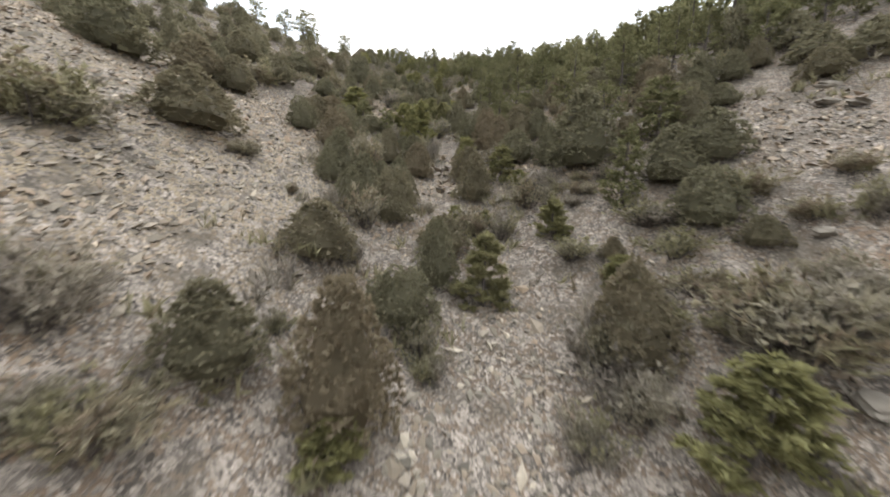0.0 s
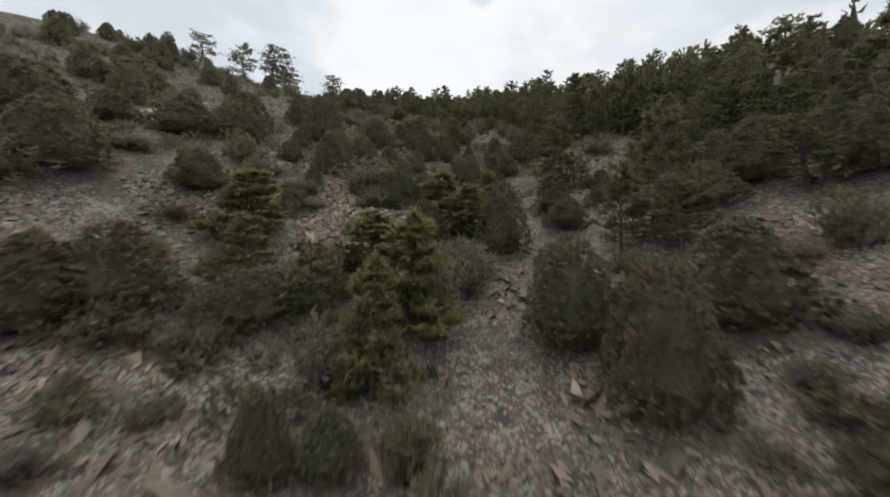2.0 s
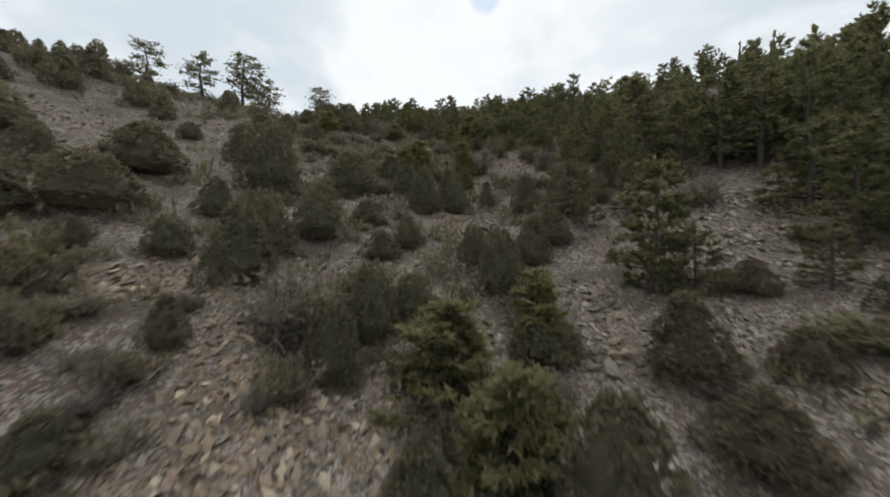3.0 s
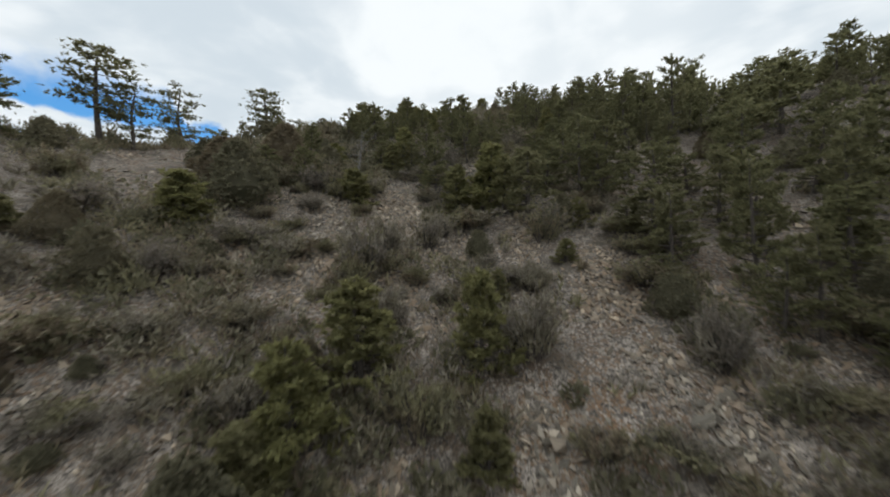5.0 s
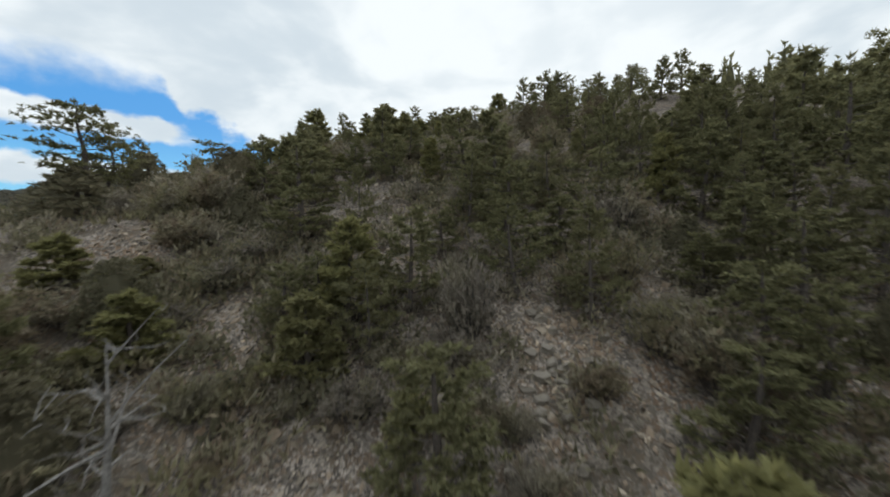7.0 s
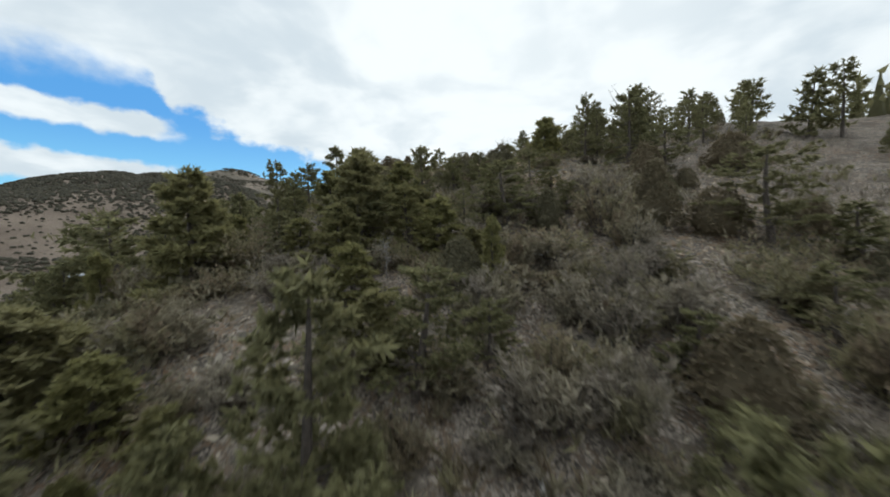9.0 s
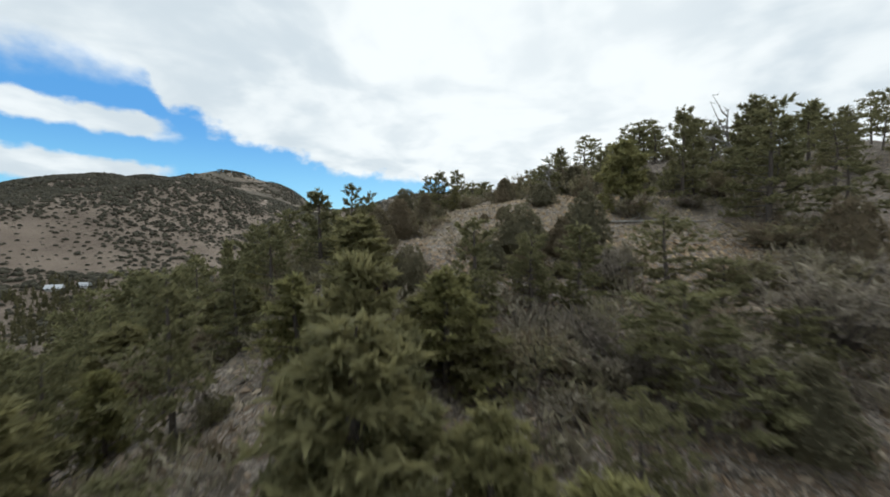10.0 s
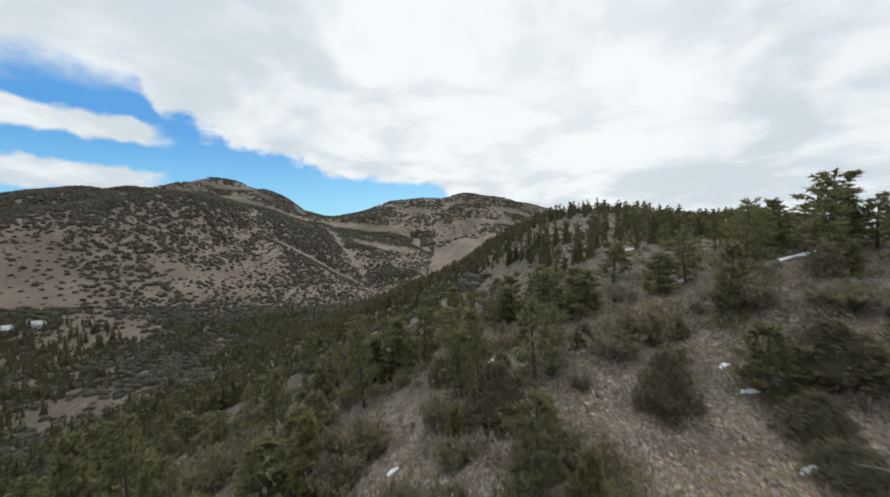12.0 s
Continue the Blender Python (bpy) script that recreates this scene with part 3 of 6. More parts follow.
def shrub_meshes(seed, tall, wide, leafy):
    """Bare grey scrub: many stems from one foot, forked twice, with sparse dull leaves."""
    rng = np.random.default_rng(seed)
    wood, at, way = [], [], []
    for k in range(34):
        a, tilt = rng.uniform(0, 2 * np.pi), rng.uniform(0.1, 1.0)
        out = np.array([math.cos(a) * tilt, math.sin(a) * tilt, 1.0 - 0.3 * tilt])
        ln = rng.uniform(0.6, 1.05)
        foot = np.array([math.cos(a), math.sin(a), 0]) * 0.07 * wide
        foot[2] = -0.15
        end = foot + out * [0.5 * wide, 0.5 * wide, tall] * ln
        mid = (foot + end) / 2 + [0, 0, 0.1 * tall] + rng.normal(size=3) * 0.05
        wood.append(tube([foot, mid, end], [0.025, 0.015, 0.004], 3))
        m = 15
        f = rng.uniform(0.3, 1.05, m)[:, None]
        at.append(foot * (1 - f) ** 2 + 2 * mid * f * (1 - f) + end * f * f + rng.normal(size=(m, 3)) * 0.06 * wide)
        way.append(np.tile(out, (m, 1)) + 0.3 * rng.normal(size=(m, 3)))
    at, way = np.concatenate(at), np.concatenate(way)
    at[:, 2] = np.maximum(at[:, 2], 0.03)
    twigs = sprays(rng, at, way, 3, 0.32, 0.032, 0.55)
    leaves = sprays(rng, at, way, leafy + 1, 0.13, 0.1, 0.9)
    v, t = joined([twigs, leaves])
    w, s = joined(wood)
    return [("stem", mesh_of("stem", w, s, BARK)), ("crown", mesh_of("crown", v, t, LEAF_SHRUB))]


def snag_meshes(seed, tall, wide):
    """A dead tree with a grey stem and bare crooked limbs."""
    rng = np.random.default_rng(seed)
    zz = np.linspace(0, 1, 6)
    stem = np.stack([0.12 * tall * np.sin(2 * zz), 0.05 * tall * zz, zz * tall - 0.4 * (zz == 0)], 1)
    limbs = []
    for k in range(20):
        u = rng.uniform(0.2, 1.0)
        foot = np.array([np.interp(u, zz, stem[:, i]) for i in range(3)])
        a = rng.uniform(0, 6.28)
        p = [foot]
        step = 0.5 * wide * rng.uniform(0.5, 1.1) / 3
        d = np.array([math.cos(a), math.sin(a), rng.uniform(-0.1, 0.7)])
        for _ in range(3):
            d = d + rng.normal(size=3) * 0.35
            p.append(p[-1] + step * d)
        limbs.append(tube(p, [0.045, 0.032, 0.02, 0.006], 4))
        for q in p[1:]:
            e = q + rng.normal(size=3) * 0.22 * wide * 0.5 + [0, 0, 0.1]
            limbs.append(tube([q, (q + e) / 2 + rng.normal(size=3) * 0.04, e], [0.017, 0.011, 0.004], 3))
    v, t = tube(stem, 0.03 * tall * (1 - 0.85 * zz), 6)
    w, s = joined(limbs)
    return [("trunk", mesh_of("trunk", v, t, DEAD)), ("crown", mesh_of("crown", w, s, DEAD))]


# ---- the ground ----
def steps(lo, hi, near, far):
    mid = np.arange(lo, hi + 0.01, 0.6)
    grow = 0.6 * np.cumsum(1.075 ** np.arange(1, 110))
    return np.concatenate([lo - grow[grow < near][::-1], mid, hi + grow[grow < far]])


xs, ys = steps(-42, 42, 2600, 2600), steps(-10, 182, 200, 2900)
gx, gy = np.meshgrid(xs, ys)
nx, ny = len(xs), len(ys)
k = (np.arange(ny - 1)[:, None] * nx + np.arange(nx - 1)[None, :]).ravel()
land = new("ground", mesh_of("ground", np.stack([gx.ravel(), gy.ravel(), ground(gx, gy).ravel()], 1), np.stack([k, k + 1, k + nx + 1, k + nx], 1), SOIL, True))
tagged(land, "steep mountainside of tan and grey scree and soil", "ground", kind="structure")


# patches of open scree between the plants: x, y, reach
OPEN_A = [
    (9.6, 7.3, 0.7), (2.3, 7.8, 0.9), (0.5, 7.9, 0.9), (3.4, 9.5, 1.0), (2.0, 10.5, 0.9), (3.3, 12.3, 1.1), (8.4, 13.5, 0.7), (-1.3, 15.7, 0.8),
    (16.4, 15.8, 2.6), (-0.8, 17.4, 0.9), (8.7, 18.8, 1.4), (0.0, 20.9, 0.9), (0.8, 23.6, 1.5), (6.9, 23.9, 1.1), (4.4, 24.9, 0.7), (0.7, 25.4, 0.6),
    (-6.3, 25.6, 1.2), (9.0, 25.7, 0.5), (-3.9, 25.7, 0.9), (1.6, 26.6, 0.8), (-4.0, 27.4, 0.9), (9.2, 27.9, 0.5), (-8.2, 27.9, 0.9), (2.1, 29.2, 1.1),
    (-4.0, 29.5, 0.9), (4.2, 30.8, 1.1), (10.3, 31.8, 0.7), (-13.7, 32.6, 2.1), (11.4, 34.6, 0.9), (2.6, 35.8, 0.6), (3.4, 36.3, 0.9), (-9.4, 36.8, 1.0),
]
OPEN_B = [
    (3.2, 37.7, 0.7), (-4.4, 38.2, 0.9), (-10.7, 38.5, 1.1), (8.5, 39.5, 0.4), (4.7, 40.1, 0.4), (-4.4, 40.2, 1.3), (-1.9, 41.5, 1.2), (9.7, 41.9, 0.6),
    (-4.5, 42.6, 0.9), (-5.3, 43.6, 0.8), (2.5, 44.4, 0.6), (-5.5, 44.4, 1.1), (9.5, 44.8, 1.0), (-9.0, 44.9, 1.0), (6.0, 44.9, 0.7), (-7.8, 45.4, 1.1),
    (5.3, 45.6, 0.5), (1.8, 46.4, 0.7), (6.1, 47.3, 0.9), (6.0, 47.9, 0.9), (-3.2, 48.0, 0.4), (13.3, 48.5, 1.9), (-1.1, 49.0, 0.7), (15.5, 50.9, 2.2),
    (-7.2, 52.2, 0.6), (-26.5, 52.3, 1.7), (-19.6, 53.6, 2.3), (2.6, 54.4, 1.2), (-25.7, 54.5, 1.8), (0.2, 54.5, 0.7), (-19.5, 55.2, 1.6), (2.9, 56.0, 1.0),
]
OPEN_C = [
    (-23.3, 56.7, 2.3), (-40.3, 57.5, 3.3), (-8.7, 59.2, 1.1), (-16.9, 62.6, 1.9), (-4.9, 62.8, 0.7), (-7.9, 63.0, 0.7), (4.1, 63.3, 0.8), (0.0, 63.5, 0.7),
    (-18.6, 64.8, 2.1), (-11.5, 64.8, 1.2), (8.8, 64.8, 1.1), (4.0, 65.1, 0.8), (7.7, 66.5, 0.9), (1.2, 69.3, 0.5), (-5.1, 69.6, 0.6), (7.4, 69.9, 1.2),
    (-8.4, 70.4, 0.9), (-7.8, 70.6, 0.8), (7.7, 70.8, 0.9), (-0.8, 71.0, 1.0), (-5.1, 71.2, 1.2), (7.7, 72.5, 0.9), (18.1, 73.3, 2.0), (4.9, 73.5, 0.8),
    (0.2, 73.5, 0.8), (-5.2, 73.6, 1.5), (1.5, 74.3, 0.9), (-2.4, 74.4, 0.7), (-5.5, 75.0, 1.1), (-9.2, 75.5, 0.8), (-14.7, 75.5, 1.5), (-17.6, 75.6, 1.6),
]
OPEN_D = [
    (5.4, 75.7, 1.2), (-5.9, 77.0, 0.8), (-8.6, 77.3, 1.1), (-6.6, 77.4, 0.9), (-0.7, 78.0, 0.9), (5.5, 78.3, 0.8), (-2.5, 78.4, 1.7), (-6.0, 78.5, 0.8),
    (8.3, 78.6, 1.0), (12.3, 78.9, 1.2), (-2.0, 79.3, 1.1), (7.5, 79.9, 2.3), (-3.1, 80.5, 2.0), (-21.1, 80.7, 1.8), (-2.3, 81.8, 1.1), (5.0, 85.5, 0.7),
    (2.1, 86.0, 0.8), (-2.4, 86.1, 0.3), (4.6, 86.5, 0.7), (-6.3, 86.7, 0.7), (3.0, 87.9, 1.3), (-7.8, 88.3, 1.0), (-13.6, 89.1, 1.1), (2.8, 89.1, 0.8),
    (7.6, 90.1, 0.7), (-14.1, 91.7, 1.3), (-10.2, 92.7, 0.8), (12.7, 97.1, 1.3), (3.5, 102.5, 0.5), (-9.3, 105.0, 0.9), (-6.7, 105.1, 0.7), (-7.9, 105.5, 0.5),
]
OPEN_E = [
    (6.1, 105.6, 0.6), (-8.8, 105.8, 0.7), (5.5, 106.3, 1.1), (7.2, 106.9, 0.8), (5.1, 109.3, 0.7), (6.0, 111.9, 1.1), (8.6, 113.8, 1.2), (11.1, 114.2, 1.3),
    (-11.5, 115.8, 0.7), (9.2, 115.9, 1.4), (-9.8, 116.0, 0.6), (3.1, 116.5, 1.0), (-13.6, 117.6, 1.1), (-11.0, 117.7, 0.5), (-11.8, 117.8, 0.7), (-12.5, 118.5, 1.2),
    (4.4, 118.9, 0.9), (-16.7, 119.6, 1.3), (-11.2, 120.6, 0.6), (15.0, 120.8, 1.9), (4.0, 121.3, 1.3), (-10.5, 121.3, 0.6), (-7.8, 121.3, 0.6), (-10.3, 121.9, 0.8),
    (13.4, 122.3, 1.4), (-8.8, 122.7, 0.7), (12.1, 122.8, 1.1), (-8.3, 123.1, 0.8), (15.3, 123.6, 1.9), (0.3, 124.3, 0.9), (-6.6, 124.4, 0.9), (-10.9, 125.3, 0.8),
]
OPEN_F = [
    (3.2, 125.7, 1.4), (-8.5, 125.8, 0.5), (-6.4, 126.5, 1.6), (2.3, 126.6, 1.2), (-11.1, 126.9, 0.8), (-7.6, 127.0, 1.2), (10.3, 127.2, 1.3), (1.6, 127.2, 1.3),
    (7.8, 128.3, 1.8), (5.1, 128.5, 1.8), (-5.6, 130.6, 1.1), (0.7, 131.6, 1.2), (-13.1, 131.8, 0.8), (-0.5, 132.1, 1.7), (3.1, 133.3, 1.6), (4.9, 133.4, 1.7),
    (10.6, 133.5, 1.6), (-4.4, 134.0, 1.5), (6.0, 135.4, 2.1), (-1.0, 135.5, 0.9), (4.7, 135.9, 1.5), (-3.6, 136.1, 2.2), (-10.7, 136.6, 1.3), (-4.3, 138.1, 1.7),
    (-12.4, 138.9, 1.6), (-16.8, 140.3, 1.1), (-0.7, 140.8, 2.0), (-1.9, 141.5, 1.7), (15.7, 143.3, 1.5), (0.3, 143.4, 2.2), (-2.0, 145.1, 1.9), (-19.4, 145.2, 1.5),
]
OPEN_G = [
    (17.4, 145.9, 2.1), (-11.5, 146.1, 1.2), (-12.8, 146.7, 1.5), (-28.2, 148.7, 1.7), (-2.0, 148.8, 1.4), (4.4, 149.1, 1.7), (4.3, 150.2, 1.0), (-12.9, 153.2, 1.7),
    (5.3, 156.1, 1.4), (-15.5, 156.4, 2.0), (-41.3, 180.6, 2.7),
]
OPEN = OPEN_A + OPEN_B + OPEN_C + OPEN_D + OPEN_E + OPEN_F + OPEN_G


def chute(x, y):
    """How bare and stony a place is, from 0 to 1."""
    x, y = np.asarray(x, float), np.asarray(y, float)
    bare = ramp(-x, 4, 8) * (1 - ramp(-x, 26, 32)) * ramp(y, 0, 5) * (1 - ramp(y, 27, 38))
    brow = ramp(y, 119, 124) * (1 - ramp(y, 140, 146)) * ramp(x - 8 * ramp(y, 124, 142), -9, -6) * (1 - ramp(x + 3 * ramp(y, 124, 142), 7, 12))
    bare = np.maximum(bare, brow)
    for cx, cy, reach in OPEN:
        d = ((x - cx) / reach) ** 2 + ((y - cy) / (1.25 * reach)) ** 2
        bare = np.maximum(bare, 1.15 * np.exp(-0.8 * d * d))
    return bare


# ---- prototypes ----
JUNIPER_LABEL = ("dense dark olive juniper on the stony slope", "broad rounded juniper with brownish olive foliage", "narrow pointed juniper growing among loose stones")


def extent(root):
    """Height and width that the crown of a plant really has."""
    me = next(o for o in root.children if o.name.startswith("crown")).data
    co = np.empty(len(me.vertices) * 3, np.float32)
    me.vertices.foreach_get("co", co)
    co = co.reshape(-1, 3)
    return float(np.percentile(co[:, 2], 99.6)), 2 * float(np.percentile(np.hypot(co[:, 0], co[:, 1]), 96))


PROTO = {"J": [], "P": [], "F": [], "S": [], "D": []}
for i, (h, w, p) in enumerate(((2.9, 2.6, 0.62), (2.6, 2.9, 0.46), (3.2, 2.4, 0.72), (2.7, 2.7, 0.5), (3.0, 2.6, 0.66), (2.4, 2.8, 0.42), (3.1, 2.5, 0.58))):
    PROTO["J"].append((h, w, plant("juniper", juniper_meshes(11 + i, h, w, p), JUNIPER_LABEL[i % 3], "conifer", "junipers on the slope")))
for i, (h, w, bare, dense, shape) in enumerate(((5.6, 3.0, 0.12, 1.0, 0.55), (6.0, 3.2, 0.18, 0.95, 0.95), (5.0, 2.6, 0.05, 1.15, 0.7), (6.2, 2.8, 0.14, 1.05, 0.5), (5.4, 3.4, 0.22, 0.85, 0.97))):
    label = "dark green pine with layered branches and bare lower stem" if bare > 0.15 else "bushy dark green pine branched almost to the ground"
    PROTO["P"].append((h, w, plant("pine_tree", pine_meshes(31 + i, h, w, bare, LEAF_PINE, dense, shape), label, "pine", "pines of the mountainside")))
for i, (h, w, bare) in enumerate(((6.8, 4.6, 0.2), (7.2, 5.0, 0.3), (6.4, 4.2, 0.15))):
    PROTO["P"].append((h, w, plant("pine_tree", old_pine_meshes(41 + i, h, w, bare), "weathered pine with flat pads of dark needles on long limbs", "pine", "pines of the mountainside")))
for i, (h, w) in enumerate(((3.4, 1.9), (3.8, 2.1), (3.0, 2.0))):
    PROTO["F"].append((h, w, plant("young_pine", pine_meshes(51 + i, h, w, 0.04, LEAF_YOUNG, 1.25, 0.8, 0.05), "young pine with bright yellow-green needles", "pine", "young pines")))
for i, (h, w, leafy) in enumerate(((1.6, 2.2, 1), (1.4, 2.0, 2), (1.9, 2.1, 1), (1.5, 2.6, 3))):
    label = "leafless grey-brown shrub with many fine twigs" if leafy < 2 else "dull brown-green shrub with sparse small leaves"
    PROTO["S"].append((h, w, plant("shrub", shrub_meshes(71 + i, h, w, leafy), label, "shrub", "shrubs on the slope")))
for i, (h, w) in enumerate(((3.6, 2.6), (4.4, 2.4))):
    PROTO["D"].append((h, w, plant("dead_tree", snag_meshes(91 + i, h, w), "dead tree with bare silver-grey crooked branches", "dead tree", "dead trees")))
PROTO = {k: [(*extent(o), o) for _, _, o in rows] for k, rows in PROTO.items()}
unused = {id(o) for rows in PROTO.values() for _, _, o in rows}
PLACED, BACKWOODS = [], []
rnd = random.Random(5)


def set_plant(kind, x, y, tall, wide, which=None):
    rows = PROTO[kind]
    h, w, proto = rows[(rnd.choice((0, 2, 3, 2, 0, 3, 1, 4)) if kind == "P" else rnd.randrange(len(rows))) if which is None else which]
    s, q = tall / h, wide / w
    q = min(max(q, 0.55 * s), 2.0 * s)
    m = Matrix.Translation((x, y, float(ground(x, y)) - 0.05)) @ Euler((rnd.uniform(-0.06, 0.06), rnd.uniform(-0.06, 0.06), rnd.uniform(0, 6.28))).to_matrix().to_4x4() @ Matrix.Diagonal((q, q, s, 1))
    if kind in "PFJ" and id(proto) not in unused and (x > 21 or y > 149 or x < -36 or (kind == "J" and x < -19) or (x < -18 and y > 112)) or (kind == "S" and id(proto) not in unused and (abs(x) > 9.5 or y > 130)):
        BACKWOODS.append((kind, proto, m))
        return PLACED.append((x, y, 0.4 * wide))
    if id(proto) in unused:
        unused.discard(id(proto))
        proto.matrix_basis = m
    else:
        copy_thing(proto, m @ Matrix.Diagonal((1 / proto.scale.x, 1 / proto.scale.y, 1 / proto.scale.z, 1)))
    PLACED.append((x, y, 0.4 * wide))


EYES = [(x, y, z) for _, x, y, z, *_ in PATH]


def clear_of_way(x, y, wide, top):
    """Whether a plant leaves room for the line of flight."""
    for (ax, ay, az), (bx, by, bz) in zip(EYES, EYES[1:]):
        if ay - 4 < y < by + 4:
            f = min(1, max(0, (y - ay) / (by - ay)))
            if abs(x - ax - f * (bx - ax)) < 0.6 * wide + 1.8 and top > az + f * (bz - az) - 1.5 - 0.5 * wide:
                return False
    return True


# where the plants stand, zone by zone up the slope: x, y, height, width
YOUNG_PINES_FOOT = [
    (-1.5, 7.0, 1.1, 1.9), (7.1, 7.0, 2.4, 3.6), (7.0, 12.3, 1.1, 2.5), (2.4, 13.0, 2.6, 2.1),
]
JUNIPERS_FOOT = [
    (-4.2, 7.9, 1.9, 2.5), (-1.5, 7.9, 3.2, 2.6), (6.1, 9.9, 2.9, 2.7), (11.2, 11.4, 1.0, 2.3), (-0.5, 11.4, 1.7, 2.7), (-0.9, 12.5, 0.6, 1.5),
    (-3.4, 12.9, 1.9, 2.9), (10.6, 13.2, 2.2, 2.8), (7.3, 13.5, 0.8, 1.4), (0.7, 13.9, 3.2, 1.8),
]
SHRUBS_FOOT_A = [
    (-5.0, 5.9, 1.2, 2.3), (-5.9, 5.9, 0.5, 1.6), (-6.8, 7.1, 1.6, 2.4), (-7.2, 7.6, 1.0, 2.3), (4.1, 7.9, 1.3, 1.8), (10.5, 8.3, 0.5, 2.3),
    (9.5, 8.4, 2.1, 4.0), (5.5, 8.6, 1.4, 2.1), (11.7, 8.6, 0.8, 2.0), (10.1, 9.1, 1.0, 2.8), (11.4, 9.3, 1.1, 1.8), (8.8, 9.3, 0.7, 3.1),
    (-3.4, 9.5, 0.7, 1.0), (0.4, 9.9, 0.8, 1.4), (5.2, 9.9, 1.8, 2.0), (13.8, 10.2, 1.3, 1.6), (7.1, 10.4, 1.2, 2.1), (0.1, 10.5, 1.1, 1.3),
    (8.7, 10.8, 0.9, 3.3), (12.7, 11.4, 0.8, 3.1), (15.1, 12.2, 0.8, 3.0), (-11.4, 12.3, 1.9, 3.6), (8.9, 12.5, 1.1, 2.8), (-2.3, 13.3, 0.9, 1.1),
]
SHRUBS_FOOT_B = [
    (12.2, 13.5, 1.2, 4.0), (-2.8, 13.6, 0.8, 1.1),
]
PINES_LOWER = [
    (8.7, 15.7, 3.5, 1.8), (12.8, 19.9, 3.3, 2.9), (11.2, 22.8, 3.3, 2.7), (28.3, 24.0, 0.9, 0.8), (29.4, 29.1, 1.4, 1.3),
]
YOUNG_PINES_LOWER = [
    (5.8, 15.8, 1.6, 1.8), (6.1, 17.5, 0.5, 1.4), (-2.0, 17.7, 0.7, 1.2), (3.3, 18.7, 0.8, 1.3), (1.9, 18.9, 1.0, 1.5), (5.6, 21.0, 1.0, 1.4),
    (4.8, 22.3, 2.2, 2.1), (3.1, 25.6, 2.6, 1.6), (9.0, 26.0, 0.6, 1.8),
]
JUNIPERS_LOWER_A = [
    (13.1, 16.3, 2.3, 3.2), (11.3, 16.4, 2.5, 3.4), (1.1, 16.4, 1.6, 3.0), (-3.1, 16.7, 1.7, 1.5), (-1.2, 17.3, 2.5, 2.3), (-10.2, 17.5, 2.6, 4.5),
    (23.0, 18.3, 2.1, 2.9), (-4.4, 18.3, 1.5, 1.4), (-2.8, 18.3, 2.0, 1.9), (20.5, 18.4, 1.6, 3.9), (-10.1, 19.4, 1.7, 1.5), (-4.3, 19.7, 2.3, 2.0),
    (-0.7, 19.8, 1.7, 1.4), (16.6, 20.3, 1.3, 2.8), (22.1, 20.4, 2.1, 3.9), (8.9, 20.4, 4.2, 4.1), (-2.1, 20.9, 1.3, 1.4), (3.0, 21.0, 3.1, 2.2),
    (-1.3, 22.0, 1.5, 1.6), (16.4, 22.2, 1.9, 2.3), (-3.4, 22.6, 1.6, 1.6), (-17.3, 22.7, 3.2, 4.6), (7.7, 22.7, 2.6, 1.9), (-5.4, 24.2, 2.5, 2.5),
]
JUNIPERS_LOWER_B = [
    (-0.3, 24.7, 2.2, 2.5), (6.2, 24.7, 2.2, 3.2), (-7.9, 25.3, 2.1, 1.9), (-2.3, 25.6, 2.3, 2.0), (-5.3, 25.6, 2.5, 2.0), (-0.6, 26.1, 2.3, 2.2),
    (-7.7, 26.3, 1.7, 1.5), (5.5, 26.8, 3.2, 2.3), (-5.4, 26.8, 2.4, 2.3), (3.0, 26.8, 2.1, 1.8), (10.3, 27.2, 1.5, 2.0), (8.5, 27.6, 2.2, 1.9),
    (-15.8, 27.7, 2.9, 4.6), (7.5, 27.9, 2.1, 1.8), (9.1, 28.3, 0.7, 1.4), (-13.7, 28.7, 2.6, 3.1), (-2.6, 29.7, 1.6, 1.2), (-1.5, 29.9, 1.1, 1.4),
]
SHRUBS_LOWER_A = [
    (6.0, 14.1, 0.9, 2.5), (9.0, 14.2, 0.9, 3.2), (-2.2, 15.6, 1.8, 1.9), (-5.2, 15.6, 0.5, 0.6), (-3.5, 15.6, 1.1, 1.1), (3.8, 17.0, 1.4, 1.8),
    (7.2, 17.1, 0.5, 1.7), (-7.8, 17.2, 0.7, 1.6), (7.8, 17.8, 0.7, 2.1), (9.3, 18.5, 0.9, 1.6), (-1.7, 18.6, 0.8, 1.4), (6.8, 18.8, 1.0, 1.7),
    (5.6, 18.9, 1.6, 2.7), (8.2, 19.0, 0.5, 2.1), (0.4, 19.3, 0.7, 1.1), (6.5, 20.2, 1.0, 1.9), (-3.1, 21.6, 2.2, 2.1), (-4.1, 24.3, 0.8, 2.2),
    (5.1, 25.6, 1.3, 2.3), (0.6, 28.4, 2.1, 1.2), (7.1, 28.6, 0.5, 1.0), (-5.6, 28.9, 0.5, 1.2), (6.1, 29.1, 0.5, 1.1), (7.5, 29.4, 0.5, 1.7),
]
SHRUBS_LOWER_B = [
    (-6.0, 29.8, 0.5, 1.2),
]
PINES_GULLY = [
    (-3.2, 34.2, 2.1, 2.0), (-5.5, 34.5, 2.4, 2.2), (8.8, 35.5, 3.0, 2.6), (13.6, 35.9, 2.8, 4.0), (7.5, 37.1, 3.5, 2.0), (8.8, 37.2, 5.0, 2.9),
    (30.5, 44.5, 3.1, 2.9),
]
